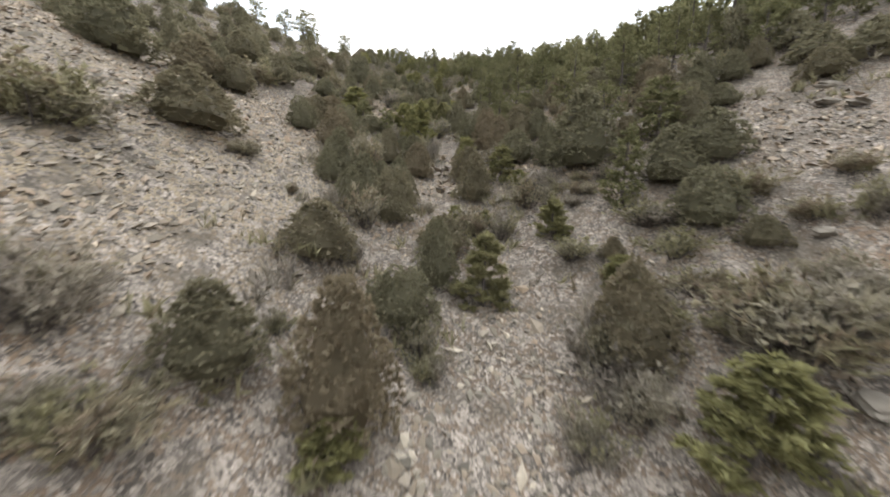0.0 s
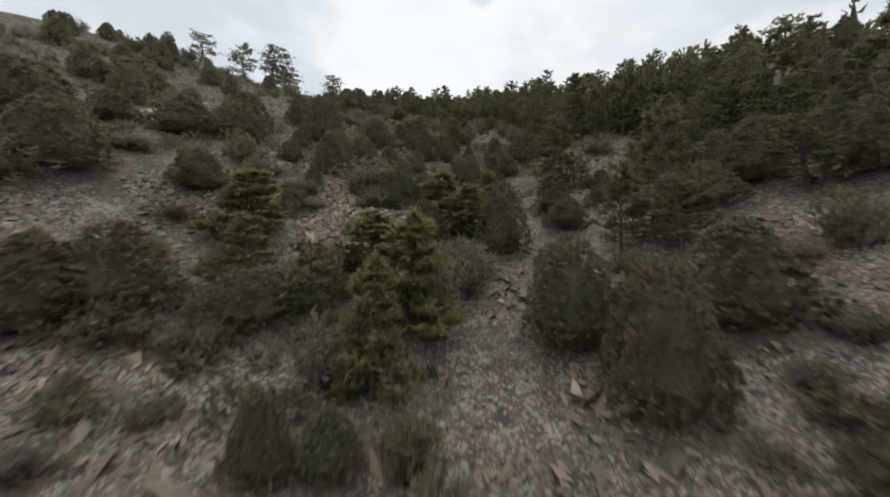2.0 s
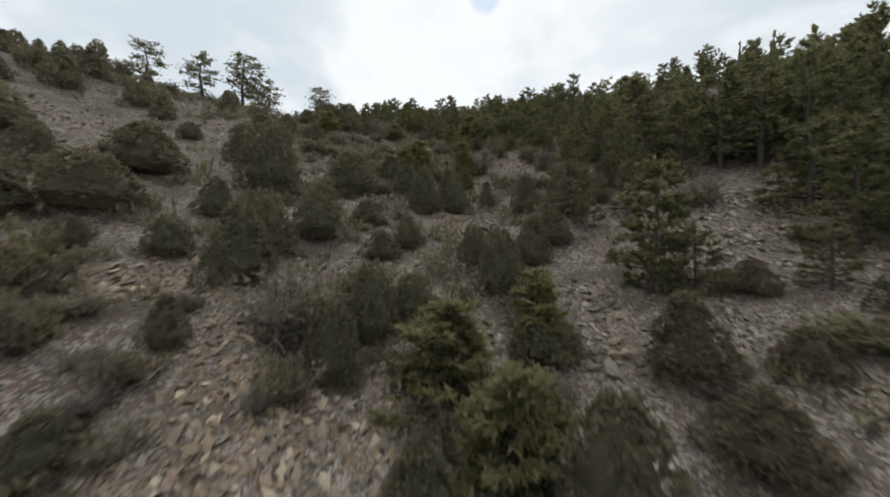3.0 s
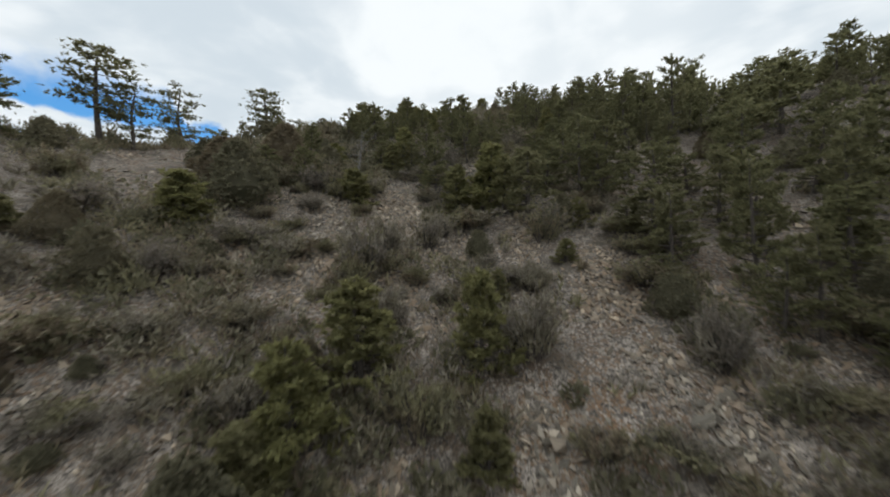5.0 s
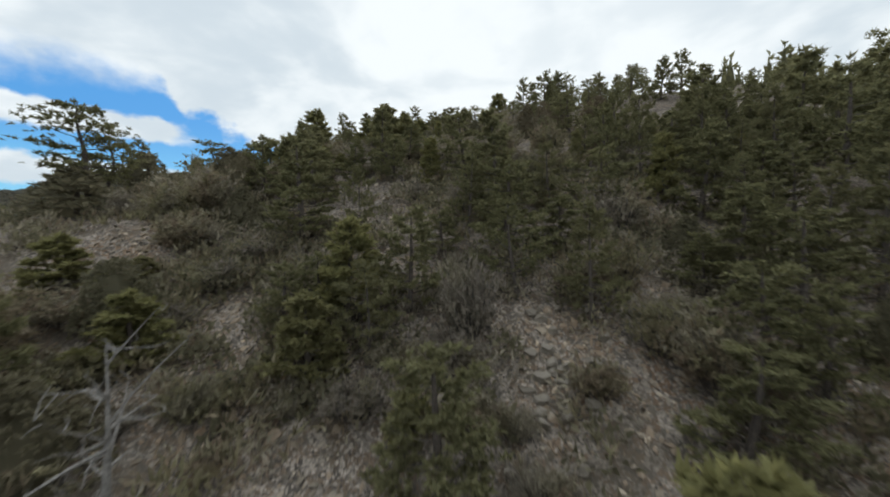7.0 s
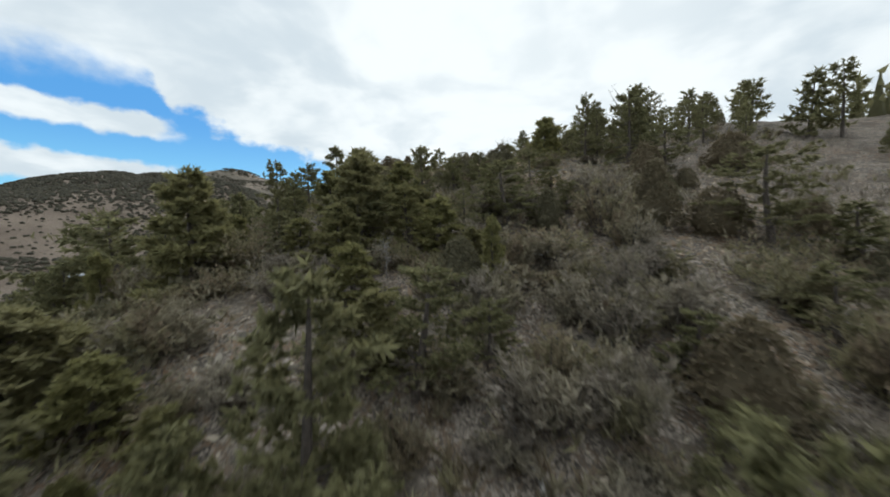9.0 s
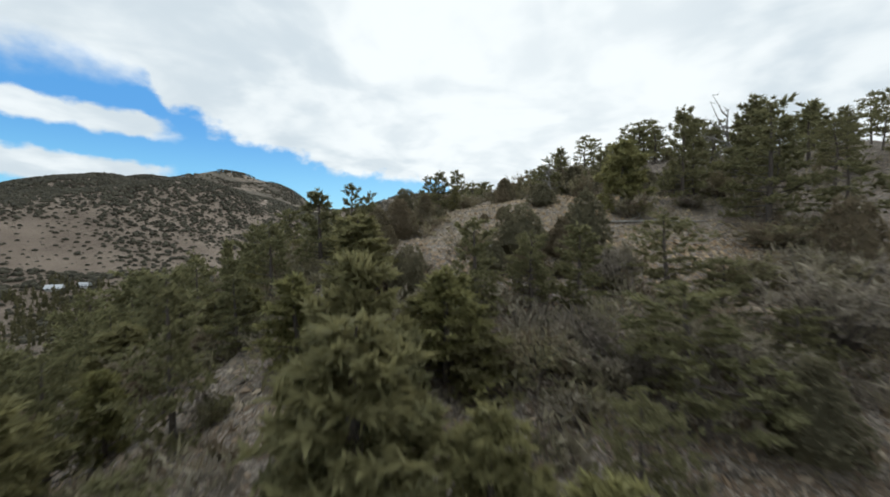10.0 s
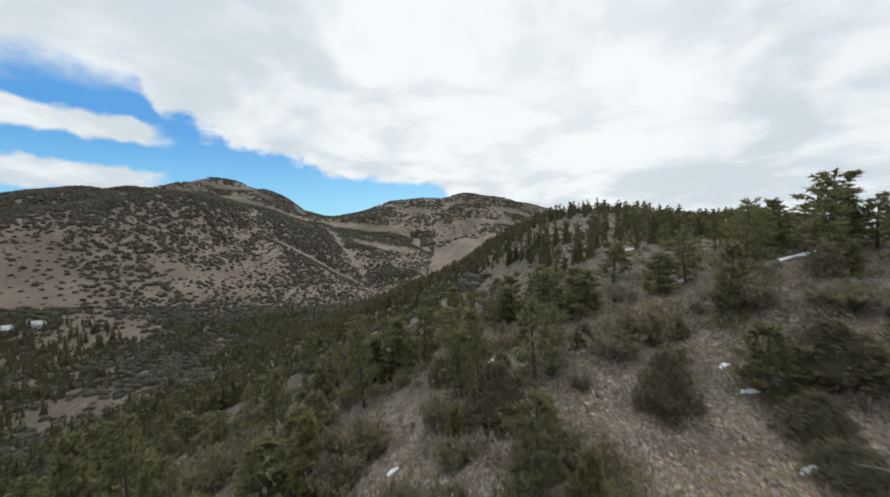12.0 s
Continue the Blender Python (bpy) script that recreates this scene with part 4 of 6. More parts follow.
YOUNG_PINES_GULLY = [
    (-1.0, 31.6, 5.0, 2.2), (-0.5, 34.1, 3.6, 3.0), (6.3, 34.4, 0.9, 2.1), (-1.7, 36.0, 2.5, 2.9), (-2.4, 36.4, 0.9, 2.0), (-6.8, 37.7, 2.6, 3.6),
    (1.9, 41.7, 2.8, 2.7), (0.6, 43.7, 2.5, 2.9),
]
JUNIPERS_GULLY_A = [
    (5.3, 30.8, 3.8, 2.6), (11.9, 30.9, 1.0, 2.4), (-8.6, 31.6, 2.1, 2.5), (8.2, 32.5, 2.6, 3.6), (-9.8, 32.8, 1.5, 1.8), (-7.8, 32.9, 2.3, 3.3),
    (4.2, 33.3, 2.8, 2.9), (-4.6, 33.4, 1.4, 2.9), (5.2, 37.5, 1.2, 2.0), (-14.1, 37.6, 2.6, 3.8), (11.0, 37.8, 1.8, 3.3), (15.5, 39.6, 2.1, 2.3),
    (-10.1, 39.8, 1.8, 2.7), (3.5, 40.4, 3.7, 2.6), (0.2, 40.7, 2.0, 2.0), (-6.4, 40.7, 1.0, 2.1), (-18.9, 40.8, 2.7, 4.6), (7.0, 41.7, 1.5, 2.8),
    (-24.4, 41.8, 2.3, 4.2), (7.8, 42.6, 0.5, 2.0), (9.3, 43.0, 1.1, 1.6), (-6.2, 43.2, 1.3, 1.1), (-2.3, 43.7, 2.1, 1.7), (7.1, 44.0, 2.2, 2.4),
]
JUNIPERS_GULLY_B = [
    (-18.2, 44.8, 1.8, 3.8),
]
SHRUBS_GULLY_A = [
    (7.7, 30.0, 0.5, 1.3), (-0.0, 30.1, 1.4, 1.4), (-4.8, 30.2, 0.5, 1.1), (9.1, 30.4, 0.8, 1.2), (-7.2, 31.6, 1.2, 2.2), (-2.0, 31.9, 1.6, 1.8),
    (-5.2, 32.0, 0.8, 1.8), (11.5, 32.6, 1.8, 1.9), (10.4, 33.2, 0.7, 1.7), (0.3, 34.8, 2.3, 1.5), (-5.8, 34.8, 0.5, 1.8), (-14.4, 34.9, 1.9, 4.0),
    (4.5, 35.2, 1.3, 1.9), (7.0, 35.9, 0.9, 1.9), (1.4, 36.2, 2.0, 2.6), (-9.6, 37.8, 0.7, 2.3), (1.4, 38.1, 1.4, 2.1), (-13.9, 40.9, 0.8, 3.1),
    (-5.3, 40.9, 0.6, 1.1), (-6.3, 41.5, 0.5, 1.0), (-3.4, 42.2, 0.5, 0.7), (-6.2, 42.2, 0.7, 1.4), (-8.7, 42.3, 1.3, 1.4), (-7.1, 42.4, 0.5, 1.6),
]
SHRUBS_GULLY_B = [
    (-2.9, 42.6, 1.2, 1.4), (7.4, 43.0, 0.6, 1.8), (10.7, 43.1, 0.9, 2.6), (-8.5, 43.5, 0.5, 1.8), (3.3, 43.6, 1.2, 1.2), (-10.0, 43.7, 2.0, 2.6),
    (-3.6, 44.3, 2.4, 2.7), (-6.4, 44.4, 0.5, 0.8),
]
PINES_CHUTE = [
    (12.6, 45.6, 2.3, 1.7), (36.0, 45.8, 2.7, 2.5), (9.4, 47.0, 2.4, 2.1), (8.0, 47.5, 4.7, 3.0), (16.6, 50.3, 4.1, 3.7), (37.1, 51.7, 4.0, 3.8),
    (7.9, 53.0, 3.4, 1.7), (10.2, 53.6, 2.9, 1.8), (18.7, 55.1, 5.2, 4.5), (36.9, 57.7, 3.3, 3.2), (25.3, 57.8, 0.8, 0.8), (37.9, 61.2, 4.1, 3.9),
    (19.0, 61.7, 4.8, 4.6), (32.7, 61.9, 4.3, 4.1),
]
YOUNG_PINES_CHUTE = [
    (3.7, 46.1, 2.5, 2.3),
]
JUNIPERS_CHUTE_A = [
    (-1.6, 45.4, 2.6, 1.7), (-14.6, 45.6, 2.4, 4.6), (3.8, 45.7, 1.4, 2.4), (-11.3, 45.8, 1.0, 1.4), (-6.2, 46.5, 2.7, 2.4), (-0.5, 46.6, 1.4, 1.7),
    (11.0, 46.7, 1.1, 2.1), (-8.9, 46.9, 1.4, 1.7), (-6.4, 48.3, 2.6, 2.8), (-13.1, 48.3, 2.3, 4.3), (2.9, 48.8, 2.9, 2.0), (-2.1, 50.1, 1.2, 2.0),
    (1.9, 50.5, 2.0, 1.5), (-9.6, 50.6, 1.8, 1.8), (-5.1, 50.8, 2.1, 2.5), (4.7, 51.3, 2.3, 1.9), (-1.1, 51.4, 1.5, 1.4), (-22.9, 52.5, 2.6, 4.6),
    (-15.0, 53.3, 2.7, 4.6), (-3.4, 53.5, 1.3, 1.8), (7.5, 55.1, 2.0, 2.8), (-9.4, 55.1, 4.0, 3.7), (-0.5, 57.0, 3.1, 2.2), (5.8, 57.4, 2.4, 2.2),
]
JUNIPERS_CHUTE_B = [
    (-5.3, 57.6, 2.7, 3.4), (8.1, 57.7, 2.2, 1.9), (3.5, 59.3, 2.9, 1.2), (-2.0, 60.1, 2.3, 2.1), (1.1, 60.2, 3.0, 1.9), (-18.2, 61.4, 1.3, 1.8),
]
SHRUBS_CHUTE = [
    (-2.2, 46.7, 1.4, 2.0), (14.8, 48.6, 0.5, 1.4), (13.6, 52.9, 1.7, 2.2),
]
PINES_APRON = [
    (22.6, 63.7, 0.7, 0.6), (13.5, 65.0, 2.3, 1.9), (33.6, 65.3, 2.8, 2.7), (11.7, 67.0, 2.7, 2.2), (15.7, 68.9, 3.6, 3.2), (32.6, 69.5, 3.9, 3.7),
    (18.8, 70.1, 4.6, 4.5), (10.2, 70.4, 3.7, 2.3), (10.7, 71.5, 2.2, 2.6), (10.8, 72.8, 2.7, 3.5), (9.8, 73.6, 2.0, 2.4), (23.6, 73.7, 2.7, 2.5),
    (14.5, 74.1, 3.8, 2.5), (16.7, 75.2, 5.3, 3.0), (21.4, 75.7, 1.6, 1.5),
]
YOUNG_PINES_APRON = [
    (-3.3, 63.0, 1.6, 2.1), (-2.4, 64.0, 3.0, 2.5), (2.4, 64.1, 1.9, 1.4), (-1.4, 66.4, 3.1, 2.9), (2.4, 67.1, 3.4, 2.3), (-16.3, 68.4, 1.4, 2.7),
    (-7.0, 69.1, 0.5, 1.7), (3.2, 70.7, 1.4, 1.1), (-11.1, 71.7, 2.6, 2.5), (-10.0, 72.0, 0.7, 2.1), (6.6, 72.9, 1.1, 1.4), (8.3, 75.9, 1.7, 1.5),
]
JUNIPERS_APRON = [
    (-7.3, 62.4, 0.5, 2.2), (-9.8, 63.4, 0.7, 1.9), (-8.3, 64.4, 0.6, 2.4), (-3.1, 66.2, 1.3, 1.7), (-11.1, 67.4, 1.9, 2.1), (-8.9, 70.0, 0.8, 1.4),
    (-43.2, 75.4, 2.5, 2.4), (-10.6, 75.5, 3.6, 4.2),
]
SHRUBS_APRON_A = [
    (-6.0, 62.8, 0.5, 2.1), (8.3, 63.0, 0.8, 2.4), (6.1, 63.1, 0.5, 1.6), (-7.7, 63.2, 0.7, 3.1), (-1.1, 63.2, 0.9, 2.0), (1.5, 63.2, 0.9, 1.5),
    (11.1, 63.2, 0.9, 2.1), (-6.4, 64.0, 0.6, 2.4), (7.2, 64.3, 0.8, 2.3), (5.3, 64.5, 0.8, 1.8), (-4.3, 64.7, 1.3, 2.0), (-10.1, 64.7, 1.2, 3.0),
    (11.2, 64.7, 0.8, 3.0), (0.5, 65.0, 1.9, 2.2), (-5.5, 65.0, 0.8, 1.4), (-8.1, 65.9, 0.9, 2.6), (9.4, 66.3, 2.0, 1.9), (13.9, 66.7, 1.3, 2.8),
    (-13.9, 66.8, 1.3, 3.7), (-5.8, 67.4, 0.9, 2.7), (4.1, 67.6, 2.3, 2.6), (-8.4, 68.7, 1.2, 1.6), (-7.7, 69.4, 0.5, 1.9), (9.9, 69.7, 1.1, 1.7),
]
SHRUBS_APRON_B = [
    (-3.7, 70.0, 0.5, 2.2), (-2.1, 70.1, 0.6, 1.2), (-5.9, 70.4, 0.5, 1.8), (9.2, 70.4, 1.1, 3.0), (-1.0, 70.4, 0.5, 1.6), (-2.9, 70.6, 1.7, 1.6),
    (1.1, 70.7, 0.6, 1.9), (-15.5, 71.0, 1.3, 4.0), (4.8, 71.2, 1.2, 1.8), (-0.3, 71.5, 0.9, 1.4), (2.3, 71.5, 1.2, 2.1), (-8.4, 71.6, 1.1, 2.8),
    (-2.7, 71.6, 2.6, 2.2), (-6.4, 71.8, 1.0, 2.8), (4.0, 71.9, 0.8, 1.8), (-1.8, 72.2, 1.0, 1.7), (9.5, 72.3, 0.9, 2.6), (-3.2, 72.8, 1.4, 1.8),
    (-5.0, 73.1, 0.7, 1.3), (2.9, 73.1, 0.8, 1.2), (-2.0, 73.6, 2.2, 1.3), (9.6, 74.1, 1.0, 2.4), (-9.0, 74.4, 0.7, 2.6), (-0.0, 74.4, 2.0, 1.8),
]
SHRUBS_APRON_C = [
    (-7.4, 74.6, 0.6, 3.3), (6.1, 75.0, 2.4, 2.9),
]
PINES_FLANK_A = [
    (12.5, 76.7, 3.9, 3.9), (15.4, 78.2, 2.4, 2.8), (5.9, 78.7, 4.3, 4.2), (10.6, 78.9, 3.6, 2.7), (-8.8, 79.2, 2.8, 1.7), (-11.4, 79.8, 2.1, 2.5),
    (9.8, 80.9, 5.5, 3.5), (11.6, 81.1, 4.7, 3.7), (7.7, 81.8, 3.0, 2.6), (-13.3, 82.5, 1.9, 2.5), (-0.1, 83.1, 4.0, 3.1), (-9.9, 83.1, 3.7, 2.1),
    (25.5, 83.8, 5.4, 5.1), (6.1, 84.0, 2.8, 2.6), (8.8, 85.2, 3.0, 2.0), (8.1, 85.8, 3.2, 2.6), (23.6, 85.8, 2.7, 2.5), (-2.6, 87.1, 3.1, 2.0),
    (10.3, 87.5, 3.6, 2.9), (-5.5, 87.7, 2.4, 1.8), (29.6, 88.0, 4.3, 4.1), (-4.4, 88.4, 2.5, 2.0), (20.2, 88.6, 7.5, 2.9), (28.5, 88.9, 4.5, 4.3),
]
PINES_FLANK_B = [
    (-1.6, 89.0, 3.8, 2.7), (9.9, 89.4, 3.8, 2.7), (8.8, 89.7, 2.3, 2.2), (23.5, 89.7, 2.6, 2.5), (2.3, 89.7, 5.1, 3.3), (-0.6, 92.0, 2.0, 2.1),
]
YOUNG_PINES_FLANK = [
    (-5.1, 79.0, 2.3, 2.2), (4.4, 79.7, 3.8, 2.4), (1.4, 80.1, 3.3, 2.5), (3.5, 81.0, 4.4, 3.6), (-1.2, 85.3, 1.1, 1.3), (-8.9, 86.0, 2.1, 2.9),
    (-4.1, 86.3, 2.5, 2.4), (-3.7, 88.4, 3.6, 2.9), (-13.9, 88.6, 2.0, 2.8), (-11.3, 88.9, 1.3, 2.0),
]
JUNIPERS_FLANK = [
    (-12.8, 77.1, 3.1, 4.4), (-10.6, 78.6, 1.5, 2.6), (-10.7, 81.6, 2.0, 3.3), (-17.1, 81.7, 2.1, 4.5), (-8.2, 82.5, 2.2, 2.8), (-8.3, 83.8, 0.8, 1.6),
    (-12.3, 83.9, 3.5, 4.3),
]
SHRUBS_FLANK_A = [
    (-7.1, 76.6, 1.0, 1.8), (9.5, 77.6, 1.0, 2.0), (2.3, 77.6, 1.3, 4.0), (-4.5, 77.7, 0.6, 1.9), (-8.4, 77.9, 0.6, 2.5), (-0.2, 78.3, 0.6, 2.1),
    (-9.7, 78.8, 1.3, 2.3), (-6.2, 78.8, 1.5, 2.3), (-7.8, 79.0, 1.6, 2.2), (9.8, 79.2, 0.8, 3.1), (-12.3, 80.0, 1.3, 2.9), (-7.1, 80.1, 1.5, 2.2),
    (-6.0, 80.2, 0.9, 2.2), (-0.1, 80.3, 0.8, 2.4), (-5.1, 80.6, 1.3, 2.7), (-8.6, 80.9, 1.8, 3.3), (8.7, 81.4, 0.7, 2.3), (-0.6, 81.8, 1.1, 2.2),
    (-4.3, 81.8, 1.2, 1.4), (-7.4, 84.0, 0.5, 1.5), (-6.2, 84.5, 1.1, 1.5), (7.5, 85.0, 0.8, 2.4), (-5.4, 85.2, 0.8, 1.2), (-9.8, 85.2, 0.9, 2.4),
]
SHRUBS_FLANK_B = [
    (-4.3, 85.3, 0.8, 1.7), (-2.6, 85.4, 1.1, 1.8), (0.2, 85.6, 0.8, 2.0), (6.7, 85.7, 2.1, 2.2), (3.9, 86.1, 0.9, 1.6), (-1.7, 87.0, 0.8, 1.8),
    (-12.1, 87.1, 1.2, 2.9), (7.2, 87.1, 1.2, 2.1), (-0.1, 87.2, 1.1, 2.0), (-9.0, 87.4, 1.0, 2.1), (6.1, 87.4, 1.7, 2.5), (0.5, 88.1, 2.5, 2.1),
    (7.5, 88.7, 1.0, 2.4), (-8.8, 89.6, 1.2, 2.7), (6.1, 90.1, 2.4, 2.2), (4.8, 90.1, 1.2, 2.0), (-5.6, 90.4, 1.4, 2.2), (-8.0, 91.4, 1.3, 2.6),
    (-11.5, 91.8, 1.6, 3.0),
]
SNAGS_FLANK = [
    (-6.0, 82.0, 4.5, 2.9),
]
PINES_SHOULDER_A = [
    (4.5, 92.5, 2.4, 2.7), (2.2, 92.7, 3.8, 3.0), (-6.9, 92.8, 4.9, 3.5), (0.6, 94.1, 4.0, 2.2), (14.1, 94.5, 3.4, 3.0), (18.5, 95.1, 6.7, 4.4),
    (7.2, 95.6, 3.4, 3.8), (2.3, 95.7, 5.3, 3.2), (-11.3, 97.6, 3.8, 2.7), (-8.5, 98.0, 4.2, 3.7), (12.7, 98.5, 4.0, 3.3), (23.4, 99.8, 5.0, 4.7),
    (-4.1, 100.3, 4.4, 3.0), (-9.9, 101.1, 3.9, 3.1), (21.7, 101.6, 6.7, 3.7), (-5.2, 102.0, 4.7, 2.6), (29.3, 102.1, 6.1, 4.3), (15.9, 102.4, 6.0, 4.1),
    (19.8, 102.6, 3.4, 3.2), (1.5, 103.0, 1.0, 1.2), (2.6, 103.5, 1.5, 1.4), (-3.8, 105.0, 3.1, 2.5), (2.8, 105.6, 1.7, 2.1), (-2.0, 105.9, 2.0, 2.0),
]
PINES_SHOULDER_B = [
    (7.3, 106.5, 2.1, 2.3), (-32.2, 107.1, 7.5, 7.1), (18.7, 107.6, 3.6, 3.4), (22.9, 109.7, 4.0, 3.8), (12.9, 111.2, 2.3, 3.7),
]
YOUNG_PINES_SHOULDER = [
    (-9.3, 102.5, 0.9, 2.2), (-8.5, 103.2, 1.2, 2.1), (-12.1, 103.5, 2.3, 2.1), (-10.3, 103.9, 1.8, 2.3), (-12.3, 104.4, 2.5, 3.3), (-5.0, 105.8, 2.1, 2.0),
    (-6.1, 108.5, 2.1, 3.0), (-1.5, 109.1, 2.8, 1.1), (-12.8, 110.6, 4.5, 3.6), (-2.3, 111.4, 1.5, 1.8), (-7.7, 111.5, 2.5, 2.6),
]
JUNIPERS_SHOULDER = [
    (9.6, 92.1, 1.8, 2.2), (-19.6, 94.5, 2.5, 4.6),
]
SHRUBS_SHOULDER_A = [
    (7.6, 94.0, 2.6, 2.9), (-13.2, 95.6, 2.6, 4.0), (-10.7, 102.3, 0.7, 1.8), (1.1, 102.5, 0.9, 1.6), (3.0, 102.5, 0.8, 1.6), (2.5, 102.5, 0.6, 1.5),
    (-6.7, 102.7, 0.6, 2.0), (5.2, 102.9, 1.0, 1.7), (0.6, 103.1, 0.8, 1.8), (-5.6, 103.1, 0.7, 1.9), (4.7, 103.5, 1.1, 2.2), (-4.2, 103.7, 0.9, 1.8),
    (-1.8, 103.8, 0.6, 2.1), (-8.9, 104.2, 0.6, 2.0), (-7.6, 104.2, 1.2, 1.9), (4.1, 104.4, 1.0, 1.7), (0.8, 104.4, 1.9, 2.1), (6.7, 104.6, 2.3, 2.6),
    (-0.7, 104.6, 2.0, 2.9), (-5.7, 105.2, 1.3, 1.7), (-3.0, 105.3, 1.2, 2.1), (-12.2, 105.6, 1.4, 2.8), (-0.1, 105.7, 1.1, 2.1), (-10.4, 106.1, 1.5, 2.5),
]
SHRUBS_SHOULDER_B = [
    (1.1, 107.9, 1.7, 2.8), (7.5, 108.0, 1.5, 2.6), (-11.8, 108.9, 0.8, 1.9), (-8.7, 108.9, 0.9, 2.1), (-10.6, 109.3, 1.0, 2.4), (1.8, 109.4, 1.1, 2.1),
    (-3.6, 109.4, 1.2, 2.0), (0.0, 109.6, 0.9, 2.2), (-1.7, 110.0, 1.1, 1.6), (-7.6, 110.1, 0.9, 1.9), (4.9, 110.1, 1.3, 1.9), (1.5, 110.3, 1.2, 2.4),
    (4.0, 110.4, 1.4, 3.0), (-9.0, 110.6, 1.0, 2.0), (-3.1, 110.8, 1.0, 1.9), (-0.3, 111.0, 1.4, 1.8), (-5.7, 111.1, 1.0, 1.9), (-4.6, 111.1, 1.1, 1.9),
    (1.1, 111.4, 1.4, 3.3), (-11.6, 111.5, 1.8, 2.6),
]
SNAGS_SHOULDER = [
    (-5.4, 110.4, 1.7, 0.8),
]
PINES_BROW = [
    (10.8, 112.7, 4.6, 4.4), (-10.7, 113.1, 1.8, 2.2), (-2.4, 113.7, 2.3, 1.7), (-6.8, 115.0, 2.8, 1.7), (-19.3, 115.0, 4.4, 4.1), (-0.0, 115.6, 3.3, 3.5),
    (3.3, 117.0, 1.9, 1.9), (-4.7, 119.2, 3.4, 2.0), (3.1, 119.7, 2.1, 2.1), (-1.3, 120.2, 3.0, 2.0), (-2.8, 120.2, 2.7, 1.8), (2.2, 120.8, 3.3, 2.8),
    (-2.6, 121.3, 2.1, 1.8), (13.5, 126.0, 3.6, 4.2), (-18.9, 126.1, 3.0, 2.8), (-22.2, 127.1, 4.9, 3.8), (11.7, 128.1, 6.9, 4.0), (30.6, 129.6, 6.6, 3.2),
    (28.0, 129.9, 5.7, 3.2),
]
YOUNG_PINES_BROW = [
    (-3.6, 112.1, 2.6, 2.7), (-9.3, 112.3, 1.7, 2.2), (-4.8, 113.1, 2.6, 2.3), (-7.0, 113.3, 4.1, 3.6), (-14.8, 114.4, 3.4, 3.6), (-8.2, 115.4, 2.9, 2.0),
    (-7.7, 115.7, 4.1, 2.5), (-4.8, 116.8, 1.6, 2.0), (-5.7, 117.0, 2.9, 2.6), (-6.5, 117.3, 2.2, 2.4), (-9.8, 118.2, 2.7, 2.5), (-5.2, 119.4, 1.5, 1.7),
    (-9.2, 119.8, 0.7, 1.4), (-8.8, 121.3, 3.0, 3.4), (-17.9, 121.4, 2.6, 3.6), (-13.7, 122.1, 1.9, 2.6), (-16.0, 123.7, 2.0, 2.9), (-9.8, 124.0, 0.7, 2.3),
    (-8.8, 124.6, 0.8, 1.0), (-18.8, 129.0, 1.4, 2.7),
]
JUNIPERS_BROW = [
    (9.4, 114.2, 2.2, 2.9), (7.1, 115.6, 4.0, 2.7), (-7.1, 121.3, 1.8, 1.7), (12.8, 122.2, 1.4, 1.7), (-9.5, 122.7, 1.2, 2.3), (10.6, 122.9, 3.8, 2.7),
    (-0.8, 123.5, 0.8, 2.1), (-2.2, 123.6, 1.4, 2.8), (-3.8, 123.7, 1.4, 1.8), (17.5, 124.6, 2.7, 4.1), (-0.4, 125.1, 1.9, 1.8), (0.8, 125.6, 2.9, 2.8),
    (-2.2, 125.8, 2.4, 3.0), (-4.2, 127.5, 0.7, 2.2), (-1.1, 127.5, 1.0, 2.4), (-8.5, 129.9, 2.4, 2.4),
]
SHRUBS_BROW_A = [
    (-1.0, 112.0, 1.1, 1.4), (4.5, 112.3, 2.0, 2.4), (-1.7, 112.6, 1.4, 1.9), (4.2, 114.3, 2.6, 2.8), (-2.8, 116.0, 0.7, 1.9), (-11.7, 116.9, 0.9, 1.2),
    (-1.8, 117.0, 1.2, 2.2), (-0.7, 117.1, 1.3, 2.1), (2.0, 117.1, 1.3, 2.1), (-3.4, 117.2, 1.1, 2.3), (1.0, 117.3, 1.7, 2.3), (8.3, 118.2, 1.7, 2.8),
    (0.7, 118.2, 1.1, 2.2), (5.3, 118.4, 2.6, 4.0), (-6.8, 119.5, 0.9, 1.5), (-16.2, 120.7, 1.7, 2.8), (-15.2, 121.1, 1.8, 2.7), (0.5, 122.1, 1.6, 2.4),
    (6.2, 122.2, 1.5, 2.6), (9.2, 122.2, 2.1, 2.6), (8.4, 122.5, 1.6, 4.0), (-6.9, 123.0, 0.5, 1.3), (1.4, 123.2, 1.5, 2.2), (-8.0, 123.9, 0.5, 1.2),
]
SHRUBS_BROW_B = [
    (-12.7, 125.4, 1.0, 1.6), (-4.5, 125.4, 1.2, 2.5), (-12.1, 125.6, 1.1, 2.0), (10.7, 126.1, 1.6, 4.0), (-14.8, 126.5, 1.2, 2.4), (-9.5, 127.8, 1.4, 1.4),
    (-20.4, 129.2, 1.5, 3.0), (-15.7, 129.2, 1.3, 2.4), (-14.5, 129.8, 2.4, 2.3),
]
